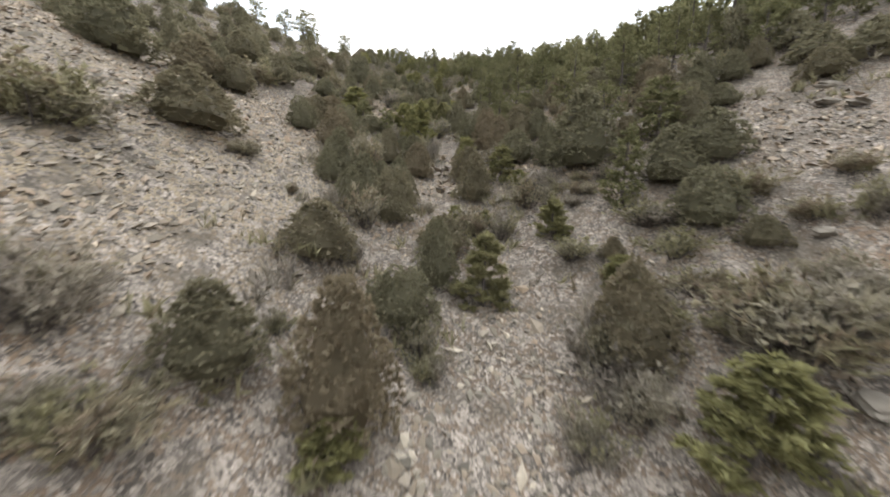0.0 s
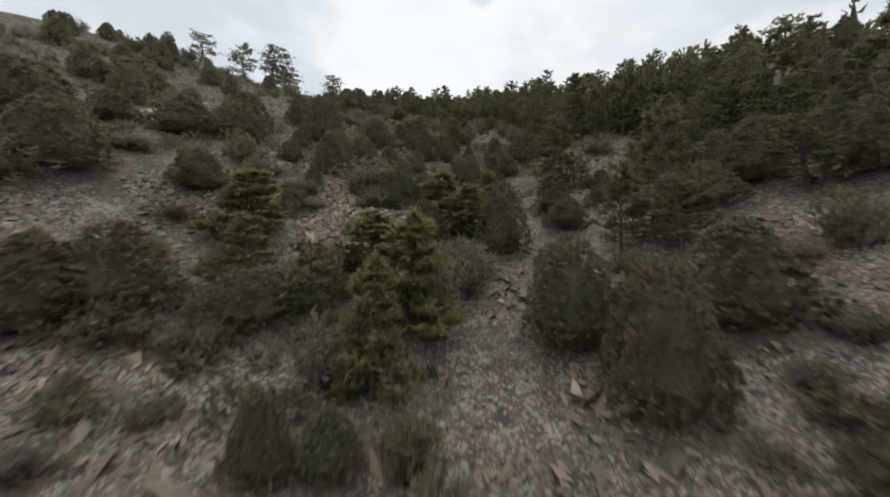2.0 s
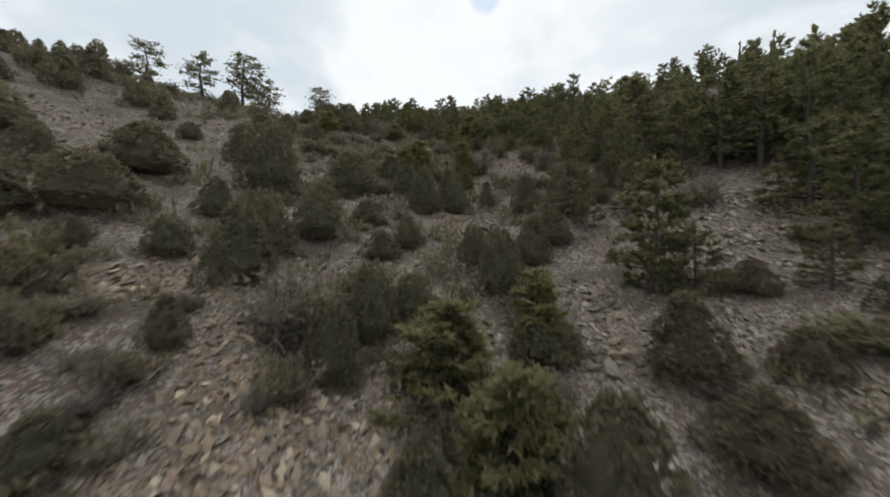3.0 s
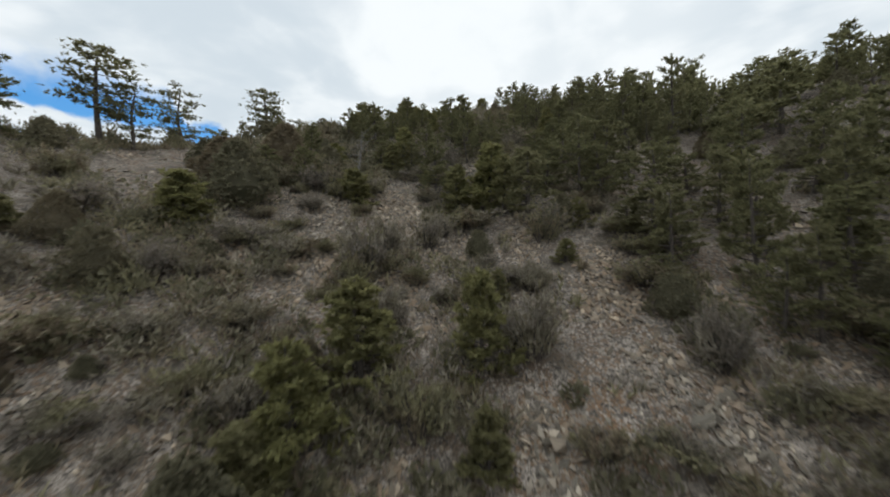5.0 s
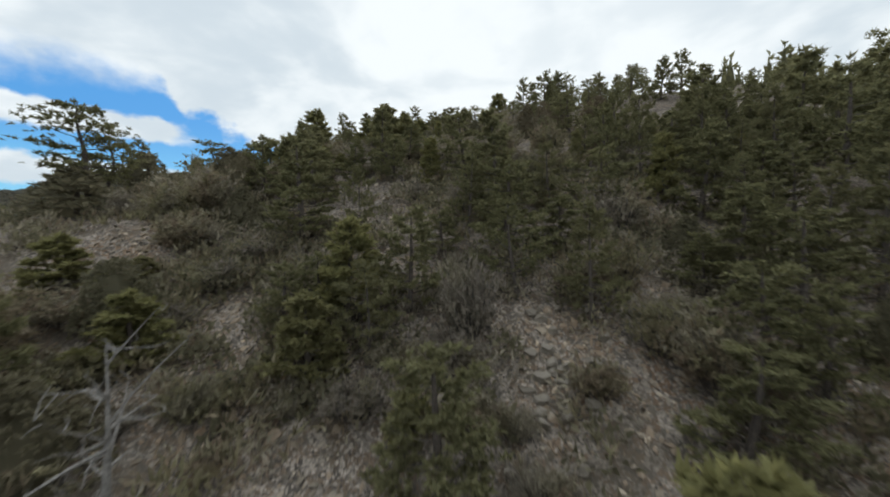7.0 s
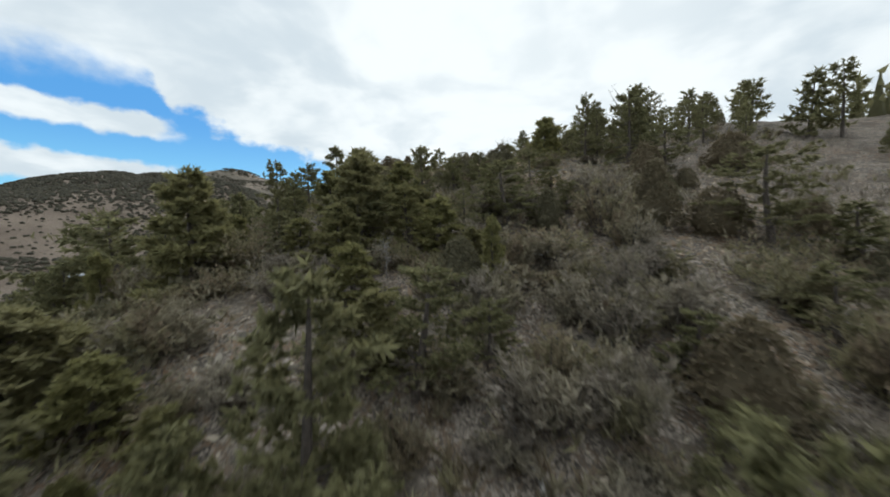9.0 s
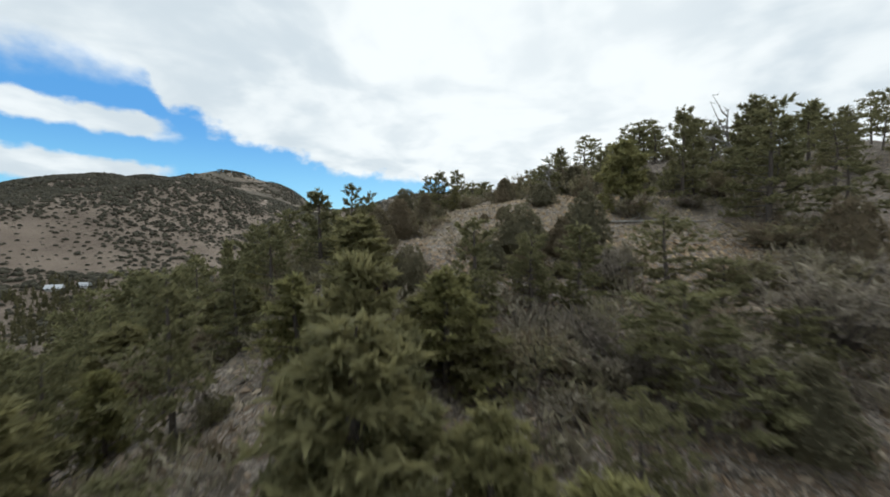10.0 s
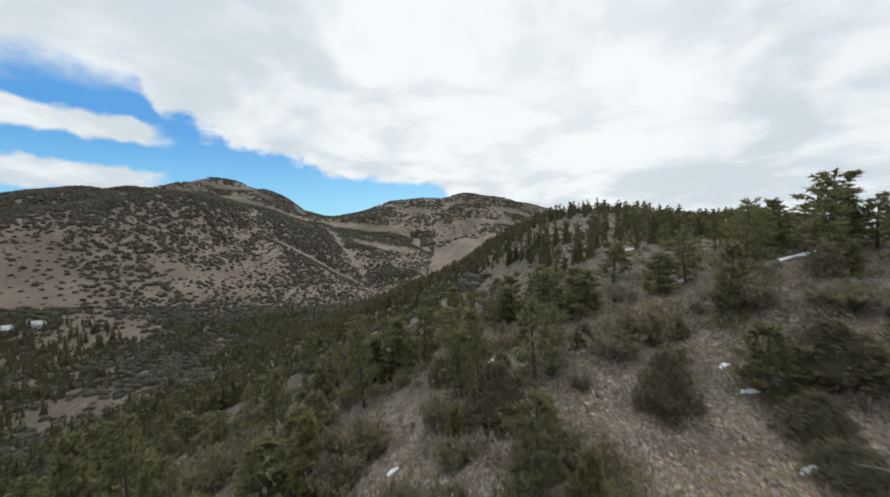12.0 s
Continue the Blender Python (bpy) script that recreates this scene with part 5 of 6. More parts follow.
PINES_CREST = [
    (9.6, 132.3, 6.5, 2.7), (25.1, 132.7, 4.9, 2.9), (14.4, 133.4, 6.4, 3.6), (11.3, 133.8, 5.5, 2.1), (16.6, 134.4, 5.9, 3.1), (-31.3, 134.4, 6.0, 4.6),
    (15.5, 135.6, 3.4, 2.9), (26.8, 136.1, 4.6, 2.7), (22.1, 136.9, 5.0, 3.2), (8.7, 138.9, 4.0, 3.8), (-6.5, 141.3, 3.8, 2.5), (27.0, 141.7, 3.9, 3.1),
    (8.5, 143.9, 3.7, 3.1), (11.9, 144.0, 3.7, 2.8), (23.9, 144.3, 3.6, 3.7), (-22.9, 145.2, 3.8, 4.3), (4.3, 145.5, 3.1, 2.8), (-23.3, 147.4, 6.4, 2.7),
    (-18.8, 149.3, 3.9, 3.8),
]
YOUNG_PINES_CREST = [
    (5.8, 132.5, 4.6, 3.2), (-13.1, 134.3, 2.1, 1.9), (-31.6, 138.5, 5.0, 3.6), (-15.2, 140.0, 2.4, 2.5), (-16.5, 148.3, 4.2, 2.3),
]
JUNIPERS_CREST = [
    (2.5, 131.2, 1.2, 1.1), (-3.3, 132.2, 0.5, 0.8), (-10.8, 132.4, 1.6, 1.6), (-2.2, 132.5, 0.8, 0.7), (-7.3, 132.5, 2.1, 1.6), (-1.9, 133.0, 0.8, 1.0),
    (-6.4, 134.8, 1.0, 1.8), (1.2, 135.2, 1.7, 2.6), (11.5, 136.0, 2.5, 2.9), (-7.9, 136.5, 1.5, 1.7), (9.7, 138.1, 1.5, 2.7), (-9.4, 139.4, 3.2, 3.2),
    (2.6, 140.6, 1.1, 2.5), (3.6, 142.6, 1.7, 2.4), (-5.7, 143.6, 1.6, 2.6), (6.8, 145.4, 2.7, 3.5), (0.0, 145.5, 2.6, 2.7), (9.3, 146.3, 1.0, 2.3),
    (-6.9, 147.5, 3.1, 3.3),
]
SHRUBS_CREST_A = [
    (-11.1, 130.6, 1.2, 2.5), (5.8, 131.0, 1.6, 2.4), (-6.8, 131.7, 0.6, 1.5), (-14.5, 131.8, 1.7, 2.6), (10.0, 131.9, 0.8, 2.3), (-8.7, 132.2, 1.1, 1.8),
    (12.7, 133.0, 1.7, 2.8), (-11.8, 134.2, 1.8, 2.4), (-8.6, 134.3, 1.3, 1.9), (-22.4, 135.5, 2.4, 3.9), (-9.7, 136.3, 1.3, 1.7), (-10.9, 138.1, 1.8, 2.3),
    (-7.4, 138.4, 1.3, 2.3), (-13.8, 139.0, 1.7, 2.1), (-19.3, 139.6, 1.9, 2.8), (5.8, 140.0, 2.0, 3.2), (-4.0, 140.4, 1.3, 1.9), (-12.3, 141.6, 1.3, 1.8),
    (-4.1, 142.8, 1.1, 3.0), (-11.1, 142.9, 1.6, 2.3), (-9.1, 145.1, 1.2, 2.2), (-25.6, 146.7, 1.9, 3.6), (7.8, 147.4, 1.3, 2.8), (-15.0, 147.7, 1.9, 2.6),
]
SHRUBS_CREST_B = [
    (-2.9, 147.9, 1.2, 1.9), (-10.0, 149.5, 1.7, 2.1), (12.0, 149.5, 1.4, 4.0), (-13.7, 149.7, 1.9, 2.8),
]
SNAGS_CREST = [
    (2.9, 138.9, 3.0, 2.9),
]
PINES_TOP_A = [
    (-31.8, 151.4, 8.9, 3.0), (7.3, 151.7, 4.4, 2.1), (26.1, 152.9, 3.3, 3.5), (-17.0, 153.2, 2.3, 2.3), (-31.8, 155.3, 8.4, 3.2), (20.5, 155.5, 3.8, 2.4),
    (-44.2, 156.5, 7.2, 4.6), (18.7, 156.8, 5.0, 4.4), (26.5, 157.1, 4.8, 3.3), (6.5, 157.4, 3.0, 2.8), (-22.5, 157.4, 6.4, 2.6), (8.6, 157.5, 3.9, 3.1),
    (-15.6, 157.5, 6.2, 2.6), (-7.3, 158.4, 4.1, 2.8), (20.8, 158.6, 5.6, 4.8), (2.1, 160.4, 3.9, 3.0), (-8.6, 162.0, 4.6, 3.8), (-0.0, 162.2, 4.6, 3.8),
    (-13.6, 163.2, 5.3, 3.3), (2.7, 163.3, 3.4, 4.0), (18.1, 164.1, 5.1, 3.7), (21.1, 164.2, 4.6, 3.2), (6.6, 165.2, 4.0, 3.4), (-14.1, 165.4, 4.9, 2.7),
]
PINES_TOP_B = [
    (-0.4, 165.5, 5.1, 4.0), (-3.5, 166.7, 3.7, 3.6), (-2.4, 169.5, 4.1, 3.0), (-51.0, 173.9, 8.0, 4.6), (-43.4, 177.9, 4.8, 4.6), (-35.0, 182.3, 4.5, 4.2),
    (-11.6, 185.4, 6.4, 4.6), (-24.4, 195.1, 6.3, 4.6), (-33.6, 195.7, 7.4, 4.6),
]
YOUNG_PINES_TOP = [
    (-18.5, 152.4, 3.7, 3.2), (-15.8, 162.4, 4.6, 3.5), (-20.5, 162.9, 3.7, 2.4), (-51.6, 179.6, 5.0, 3.6),
]
JUNIPERS_TOP = [
    (4.0, 151.1, 1.2, 1.1), (-0.8, 152.8, 1.2, 2.3), (-9.7, 156.4, 2.0, 2.3), (-18.8, 156.4, 3.2, 3.3), (-21.1, 166.2, 4.4, 3.4), (-17.5, 168.4, 5.2, 3.6),
]
SHRUBS_TOP = [
    (-0.2, 150.0, 1.6, 2.9), (2.0, 151.3, 2.6, 3.4), (8.3, 151.8, 2.4, 3.9), (-25.4, 154.4, 2.6, 3.4), (-22.1, 154.8, 2.6, 3.2), (-29.5, 160.7, 2.3, 3.9),
    (-34.6, 162.0, 2.6, 4.0), (-29.6, 168.5, 2.6, 4.0), (-11.0, 170.4, 2.5, 4.0),
]

for kind, tables in (
    ("D", (SNAGS_FLANK, SNAGS_SHOULDER, SNAGS_CREST,)),
    ("P", (PINES_LOWER, PINES_GULLY, PINES_CHUTE, PINES_APRON, PINES_FLANK_A, PINES_FLANK_B, PINES_SHOULDER_A, PINES_SHOULDER_B, PINES_BROW, PINES_CREST, PINES_TOP_A, PINES_TOP_B,)),
    ("F", (YOUNG_PINES_FOOT, YOUNG_PINES_LOWER, YOUNG_PINES_GULLY, YOUNG_PINES_CHUTE, YOUNG_PINES_APRON, YOUNG_PINES_FLANK, YOUNG_PINES_SHOULDER, YOUNG_PINES_BROW, YOUNG_PINES_CREST, YOUNG_PINES_TOP,)),
    ("J", (JUNIPERS_FOOT, JUNIPERS_LOWER_A, JUNIPERS_LOWER_B, JUNIPERS_GULLY_A, JUNIPERS_GULLY_B, JUNIPERS_CHUTE_A, JUNIPERS_CHUTE_B, JUNIPERS_APRON, JUNIPERS_FLANK, JUNIPERS_SHOULDER, JUNIPERS_BROW, JUNIPERS_CREST, JUNIPERS_TOP,)),
    ("S", (SHRUBS_FOOT_A, SHRUBS_FOOT_B, SHRUBS_LOWER_A, SHRUBS_LOWER_B, SHRUBS_GULLY_A, SHRUBS_GULLY_B, SHRUBS_CHUTE, SHRUBS_APRON_A, SHRUBS_APRON_B, SHRUBS_APRON_C, SHRUBS_FLANK_A, SHRUBS_FLANK_B, SHRUBS_SHOULDER_A, SHRUBS_SHOULDER_B, SHRUBS_BROW_A, SHRUBS_BROW_B, SHRUBS_CREST_A, SHRUBS_CREST_B, SHRUBS_TOP,)),
):
    for table in tables:
        for x, y, tall, wide in table:
            if kind in "JS":
                tall = min(tall, 0.9 * wide + 0.9)
            while not clear_of_way(x, y, wide, float(ground(x, y)) + tall) and tall > 0.6:
                tall, wide = tall * 0.92, wide * 0.97
            set_plant(kind, x, y, tall, wide)

# open-crowned pines that stand up against the sky on the rib and the crest
SKYLINE = [
    (-31.9, 73.8, 5.4, 4.2, 5), (-27.0, 76.1, 5.6, 4.2, 7), (-25.4, 81.8, 7.2, 5.6, 6), (-23.6, 82.6, 5.4, 4.2, 5), (-25.5, 90.2, 6.1, 5.0, 5), (-19.6, 95.6, 5.7, 4.4, 6), (-20.9, 97.6, 4.2, 3.4, 5), (-22.8, 109.8, 5.2, 4.6, 5),
    (-22.8, 116.9, 5.6, 3.8, 7), (-9.4, 100.3, 4.6, 3.2, 0), (-7.2, 113.2, 4.0, 2.8, 3), (33.5, 107.4, 7.6, 3.6, 5), (26.0, 106.6, 5.8, 3.8, 6),
    (16.2, 154.2, 5.2, 2.5, 5), (11.5, 155.9, 5.2, 3.0, 6), (18.8, 152.2, 5.0, 3.4, 7), (22.8, 153.4, 5.0, 3.4, 5), (13.4, 157.2, 4.4, 2.6, 5), (-7.6, 148.5, 5.0, 1.8, 3),
    (12.8, 129.4, 4.9, 2.8, 6), (15.4, 138.5, 5.3, 2.8, 5), (18.7, 131.3, 4.7, 2.7, 6), (30.4, 140.1, 4.4, 2.5, 5), (21.0, 133.0, 4.4, 2.6, 7),
]
for x, y, tall, wide, which in SKYLINE:
    set_plant("P", x, y, tall, wide, which)
set_plant("D", 15.2, 134.8, 6.6, 5.4, 1)
set_plant("D", 16.8, 140.0, 5.2, 2.6, 0)


def fill(count, kinds, box, size, gap, want=None, bare=0.35):
    """Further plants of the slope, where it is not bare scree and nothing stands yet."""
    x0, y0, x1, y1 = box
    made = tries = 0
    while made < count and tries < count * 30:
        tries += 1
        x, y = rnd.uniform(x0, x1), rnd.uniform(y0, y1)
        if chute(x, y) > bare * rnd.uniform(0.6, 1.4) or (want and not want(x, y)):
            continue
        kind = rnd.choice(kinds)
        tall = size * rnd.uniform(0.65, 1.2) * {"J": 0.48, "S": 0.34, "P": 1.0, "F": 0.62, "D": 0.8}[kind]
        wide = tall * {"J": 0.98, "S": 1.3, "P": 0.55, "F": 0.6, "D": 0.6}[kind] * rnd.uniform(0.8, 1.2)
        if any((x - a) ** 2 + (y - b) ** 2 < (gap + r) ** 2 for a, b, r in PLACED):
            continue
        if not clear_of_way(x, y, wide, float(ground(x, y)) + tall):
            continue
        set_plant(kind, x, y, tall, wide)
        made += 1


fill(16, "PPPF", (-9, 88, 12, 104), 4.1, 0.6)
fill(84, "PPPJF", (11, 62, 44, 112), 4.6, 0.6)
fill(12, "PPPJ", (22, 112, 44, 134), 3.4, 0.8)
fill(26, "SSJS", (-3, 98, 18, 126), 4.6, 0.1)
fill(50, "PPPF", (-34, 104, -11, 150), 3.8, 0.3, want=lambda x, y: x < float(spine(y)) + 1)
fill(34, "PPJJP", (14, 18, 32, 44), 5.4, 0.4)
fill(4, "SJSJ", (-4, 8, 12, 26), 4.2, 0.5)
fill(6, "JJSP", (10, 14, 18, 34), 4.8, 0.5)
fill(5, "JJSJ", (10.5, 31, 18, 45), 5.2, 0.5)
fill(40, "PPJFJ", (14, 47, 26, 66), 5.6, 0.3)
fill(7, "PPJ", (9, 54, 14, 66), 4.8, 0.4)
fill(46, "PPJJ", (20, 18, 40, 66), 5.4, 0.5)
fill(52, "JJJS", (-46, 34, -13, 84), 5.4, 0.5)
fill(24, "JJJS", (-48, 30, -26, 82), 5.0, 0.6)
fill(16, "JJS", (-44, 22, -15, 46), 5.2, 1.4)
fill(5, "JSJJ", (-12, 28, 9, 66), 4.6, 0.3, bare=0.5)
fill(14, "SSJSS", (-12, 62, 12, 104), 4.2, 0.4, bare=0.6)
fill(8, "PPJ", (18, 128, 40, 150), 3.3, 0.9)
fill(14, "PPFJ", (6, 150, 30, 176), 4.4, 1.0)
fill(18, "JSFJS", (9, 136, 22, 164), 4.0, 0.3)
fill(8, "JSPSF", (-12, 138, 0, 154), 3.8, 0.4)
fill(36, "JSPFJ", (-34, 100, -9, 150), 4.4, 0.5, want=lambda x, y: x < float(spine(y)) + 1)
fill(120, "PJSSJSS", (-40, 146, 5, 200), 4.4, 0.3)
fill(120, "PPJSS", (-80, 150, -30, 225), 4.6, 0.3)
fill(80, "PPSJS", (-62, 128, -16, 186), 4.4, 0.0, want=lambda x, y: x < float(spine(y)) - 2)
fill(10, "SSJ", (9, 2, 26, 28), 4.6, 0.6)
fill(8, "SJSJ", (-19, 83, -8, 103), 4.8, 0.1, bare=0.9)
fill(22, "SSJSS", (-30, 70, -4, 112), 4.6, 0.1, want=lambda x, y: x < float(spine(y)) + 6, bare=0.6)
fill(30, "PJPP", (17, 38, 28, 62), 5.6, 0.0)
fill(46, "PPPJ", (11, 60, 26, 108), 4.5, 0.0)
fill(30, "PPF", (-26, 112, -10, 140), 3.6, 0.0, want=lambda x, y: x < float(spine(y)) + 1)

# the trees farther back, where they close up into woods
def coords(me):
    v, t = np.empty(len(me.vertices) * 3, np.float32), np.empty(len(me.loops), np.int32)
    me.vertices.foreach_get("co", v)
    me.loops.foreach_get("vertex_index", t)
    return v.reshape(-1, 3), t.reshape(-1, 3)


for name, kinds, label in (("pine_woods", "PF", "dark pine woods closing up on the upper slope"), ("juniper_scrub", "J", "scattered junipers on the farther slope"), ("shrub_cover", "S", "grey-brown shrubs scattered over the outer slopes")):
    for piece, material in (("stem" if kinds == "S" else "trunk", BARK), ("crown", {"PF": LEAF_PINE, "J": LEAF_JUNIPER, "S": LEAF_SHRUB}[kinds])):
        heap = []
        for kind, proto, m in BACKWOODS:
            if kind in kinds:
                v, t = coords(next(o for o in proto.children if o.name.startswith(piece)).data)
                a = np.array(m)
                if piece != "crown":
                    t = t[:78]
                elif kind != "S":
                    # fewer but broader sprays
                    w = v[t[::4]]
                    w = w.mean(1, keepdims=True) + 1.75 * (w - w.mean(1, keepdims=True))
                    v, t = w.reshape(-1, 3), np.arange(w.size // 3).reshape(-1, 3)
                heap.append((v @ a[:3, :3].T + a[:3, 3], t))
        v, t = joined(heap)
        me = mesh_of(name, v, t, material)
        if piece != "crown":
            stand = tagged(new(name), label, "woods", kind="stuff")
        part("foliage" if piece == "crown" else "stems", me, stand)

# thickets of scrub, waist to head high, that nobody could count
trng = np.random.default_rng(66)
domes = []
for count, (x0, y0, x1, y1), most in ((330, (7, 4, 26, 32), 0.7), (260, (-9, 24, 10, 66), 0.45), (850, (-14, 60, 13, 126), 0.55), (600, (-34, 42, -5, 112), 0.5), (700, (-32, 118, 14, 180), 0.5), (160, (-12, 2, 4, 24), 0.4), (170, (-19, 82, -5, 102), 0.8)):
    x, y = trng.uniform(x0, x1, count * 5), trng.uniform(y0, y1, count * 5)
    keep = (chute(x, y) < most * trng.uniform(0.5, 1.3, count * 5)) & (grain(x, y, 7, 41) + 0.6 * grain(x, y, 2.6, 42) > -0.15) & (x < spine(y) + 60)
    domes.append(np.stack([x[keep][:count], y[keep][:count]], 1))
domes = np.concatenate(domes)
bulk = trng.uniform(0.4, 1.0, len(domes)) * (0.75 + 0.35 * ramp(domes[:, 1], 55, 75))
olive = trng.uniform(0, 1, len(domes)) < 0.36
for name, pick, material, label in (("shrub_thicket", ~olive, LEAF_SHRUB, "grey-brown leafless thicket covering the slope"), ("olive_scrub", olive, LEAF_JUNIPER, "low dull olive scrub spreading over the stones")):
    d, r = domes[pick], bulk[pick]
    n, m = len(d), 66
    dirs = unit(trng.normal(size=(n, m, 3)) + [0, 0, 0.5])
    dirs[:, :, 2] = np.abs(dirs[:, :, 2])
    at = np.stack([d[:, 0], d[:, 1], ground(d[:, 0], d[:, 1])], 1)[:, None] + dirs * (r[:, None] * trng.uniform(0.45, 1.0, (n, m)))[:, :, None] * [1, 1, 1.05]
    at[:, :, 2] += 0.48 * (at[:, :, 1] - d[:, None, 1]) * 0.6
    long, thin = (0.32, 0.1) if name == "shrub_thicket" else (0.26, 0.17)
    v, t = sprays(trng, at.reshape(-1, 3), dirs.reshape(-1, 3) + [0, 0, 0.5], 1, long, thin, 0.5)
    tagged(new(name, mesh_of(name, v, t, material)), label, "scrub", kind="stuff")

# low brush between the larger plants
brng = np.random.default_rng(55)
x, y = brng.uniform(-34, 26, 14000), brng.uniform(2, 175, 14000)
keep = chute(x, y) + 0.5 * grain(x, y, 6, 31) + brng.uniform(-0.3, 0.3, 14000) < 0.12
x, y = x[keep][:2600], y[keep][:2600]
foot = np.stack([x, y, ground(x, y)], 1)
size = np.repeat(brng.uniform(0.6, 1.7, len(x)), 7)[:, None]
foot = np.repeat(foot, 7, 0) + brng.normal(size=(len(x) * 7, 3)) * [0.3, 0.3, 0.06] * size + size * [0, 0, 0.12]
v, t = sprays(brng, foot, np.tile([0, 0, 1.0], (len(foot), 1)), 6, 0.6, 0.08, 0.6)
tagged(new("low_brush", mesh_of("low_brush", v, t, LEAF_SHRUB)), "low dry grey-brown brush between the trees", "brush", kind="stuff")

# ---- loose stones ----
FLAKE = np.array([(1, 0, 0.1), (-0.15, 0.9, -0.1), (-1, -0.1, 0.12), (0.1, -1, 0), (0.05, 0.1, 0.42), (0, 0, -0.4)])
FLAKE_FACES = np.array([(0, 1, 4), (1, 2, 4), (2, 3, 4), (3, 0, 4), (1, 0, 5), (2, 1, 5), (3, 2, 5), (0, 3, 5)])


def turned(rng, n, tilt):
    """Random turns about z after a tilt."""
    a, b, c = rng.uniform(0, 2 * np.pi, n), rng.normal(0, tilt, n), rng.normal(0, tilt, n)
    ca, sa, cb, sb, cc, sc = np.cos(a), np.sin(a), np.cos(b), np.sin(b), np.cos(c), np.sin(c)
    z, one = np.zeros(n), np.ones(n)
    ra = np.stack([ca, -sa, z, sa, ca, z, z, z, one], 1).reshape(n, 3, 3)
    rb = np.stack([one, z, z, z, cb, -sb, z, sb, cb], 1).reshape(n, 3, 3)
    rc = np.stack([cc, z, sc, z, one, z, -sc, z, cc], 1).reshape(n, 3, 3)
    return rb @ rc @ ra


def scattered(rng, n, box, bare_least):
    x0, y0, x1, y1 = box
    x, y = rng.uniform(x0, x1, n * 6), rng.uniform(y0, y1, n * 6)
    keep = chute(x, y) + 0.35 * grain(x, y, 3.0, 21) + 0.25 > bare_least + rng.uniform(0, 0.7, n * 6)
    x, y = x[keep][:n], y[keep][:n]
    return x, y, ground(x, y)


def flakes(rng, x, y, z, size, faces=8):
    n = len(x)
    shape = FLAKE[None] * (size * rng.uniform(0.7, 1.3, n))[:, None, None] * rng.uniform([0.7, 0.5, 0.5], [1.4, 1.0, 1.3], (n, 1, 3))
    shape = shape * rng.uniform(0.75, 1.25, (n, 6, 1))
    v = np.einsum("nij,nkj->nki", turned(rng, n, 0.4), shape)
    v[:, :, 2] += 0.48 * v[:, :, 1]
    v += np.stack([x, y, z + 0.25 * size], 1)[:, None]
    return v.reshape(-1, 3), (FLAKE_FACES[None, :faces] + 6 * np.arange(n)[:, None, None]).reshape(-1, 3)


srng = np.random.default_rng(77)
heap = []
for count, box, size, least in ((15000, (-30, 0, 20, 45), 0.095, 0.25), (15000, (-16, 38, 18, 84), 0.095, 0.3), (16000, (-16, 78, 20, 150), 0.075, 0.3), (7000, (-26, 0, 20, 84), 0.13, 0.3), (2200, (-14, 84, 16, 150), 0.105, 0.3), (300, (-20, 3, 16, 105), 0.17, 0.2), (15000, (-13, 56, 14, 126), 0.08, -0.25)):
    x, y, z = scattered(srng, count, box, least)
    # the small ones lie sunk in the soil, so that only their upper faces exist
    heap.append(flakes(srng, x, y, z - 0.1 * size, size * np.minimum(np.exp(srng.normal(0, 0.35, len(x))), 1.7), 4 if size < 0.1 else 8))
v, t = joined(heap)
tagged(new("scree", mesh_of("scree", v, t, STONE)), "loose flakes of tan and grey stone on the slope", "scree", kind="stuff")

# ---- woods and scrub farther off ----
def far_tree(rng, n, m=15):
    """Small conifers, each a ragged cone of short blades on a dark heart."""
    u = rng.uniform(0, 1, (n, m)) ** 0.8
    a = rng.uniform(0, 2 * np.pi, (n, m))
    r = 0.30 * (1 - u) ** 0.75 * rng.uniform(0.7, 1.2, (n, m))
    at = np.stack([r * np.cos(a), r * np.sin(a), 0.04 + u * 0.92], -1)
    d = unit(np.stack([np.cos(a), np.sin(a), rng.uniform(0.2, 1.2, (n, m))], -1))
    s = unit(np.cross(d, rng.normal(size=(n, m, 3))))
    v = np.stack([at - 0.1 * d - 0.06 * s, at - 0.02 * d + 0.08 * s, at + 0.14 * d], 2).reshape(n, m * 3, 3)
    heart = np.array([(0.2, 0, 0), (-0.1, 0.17, 0), (-0.1, -0.17, 0), (0, 0, 0.9)])
    v = np.concatenate([v, np.repeat(heart[None], n, 0)], 1)
    f = np.concatenate([np.arange(m * 3).reshape(-1, 3), m * 3 + np.array([(0, 1, 3), (1, 2, 3), (2, 0, 3)])])
    return v, f


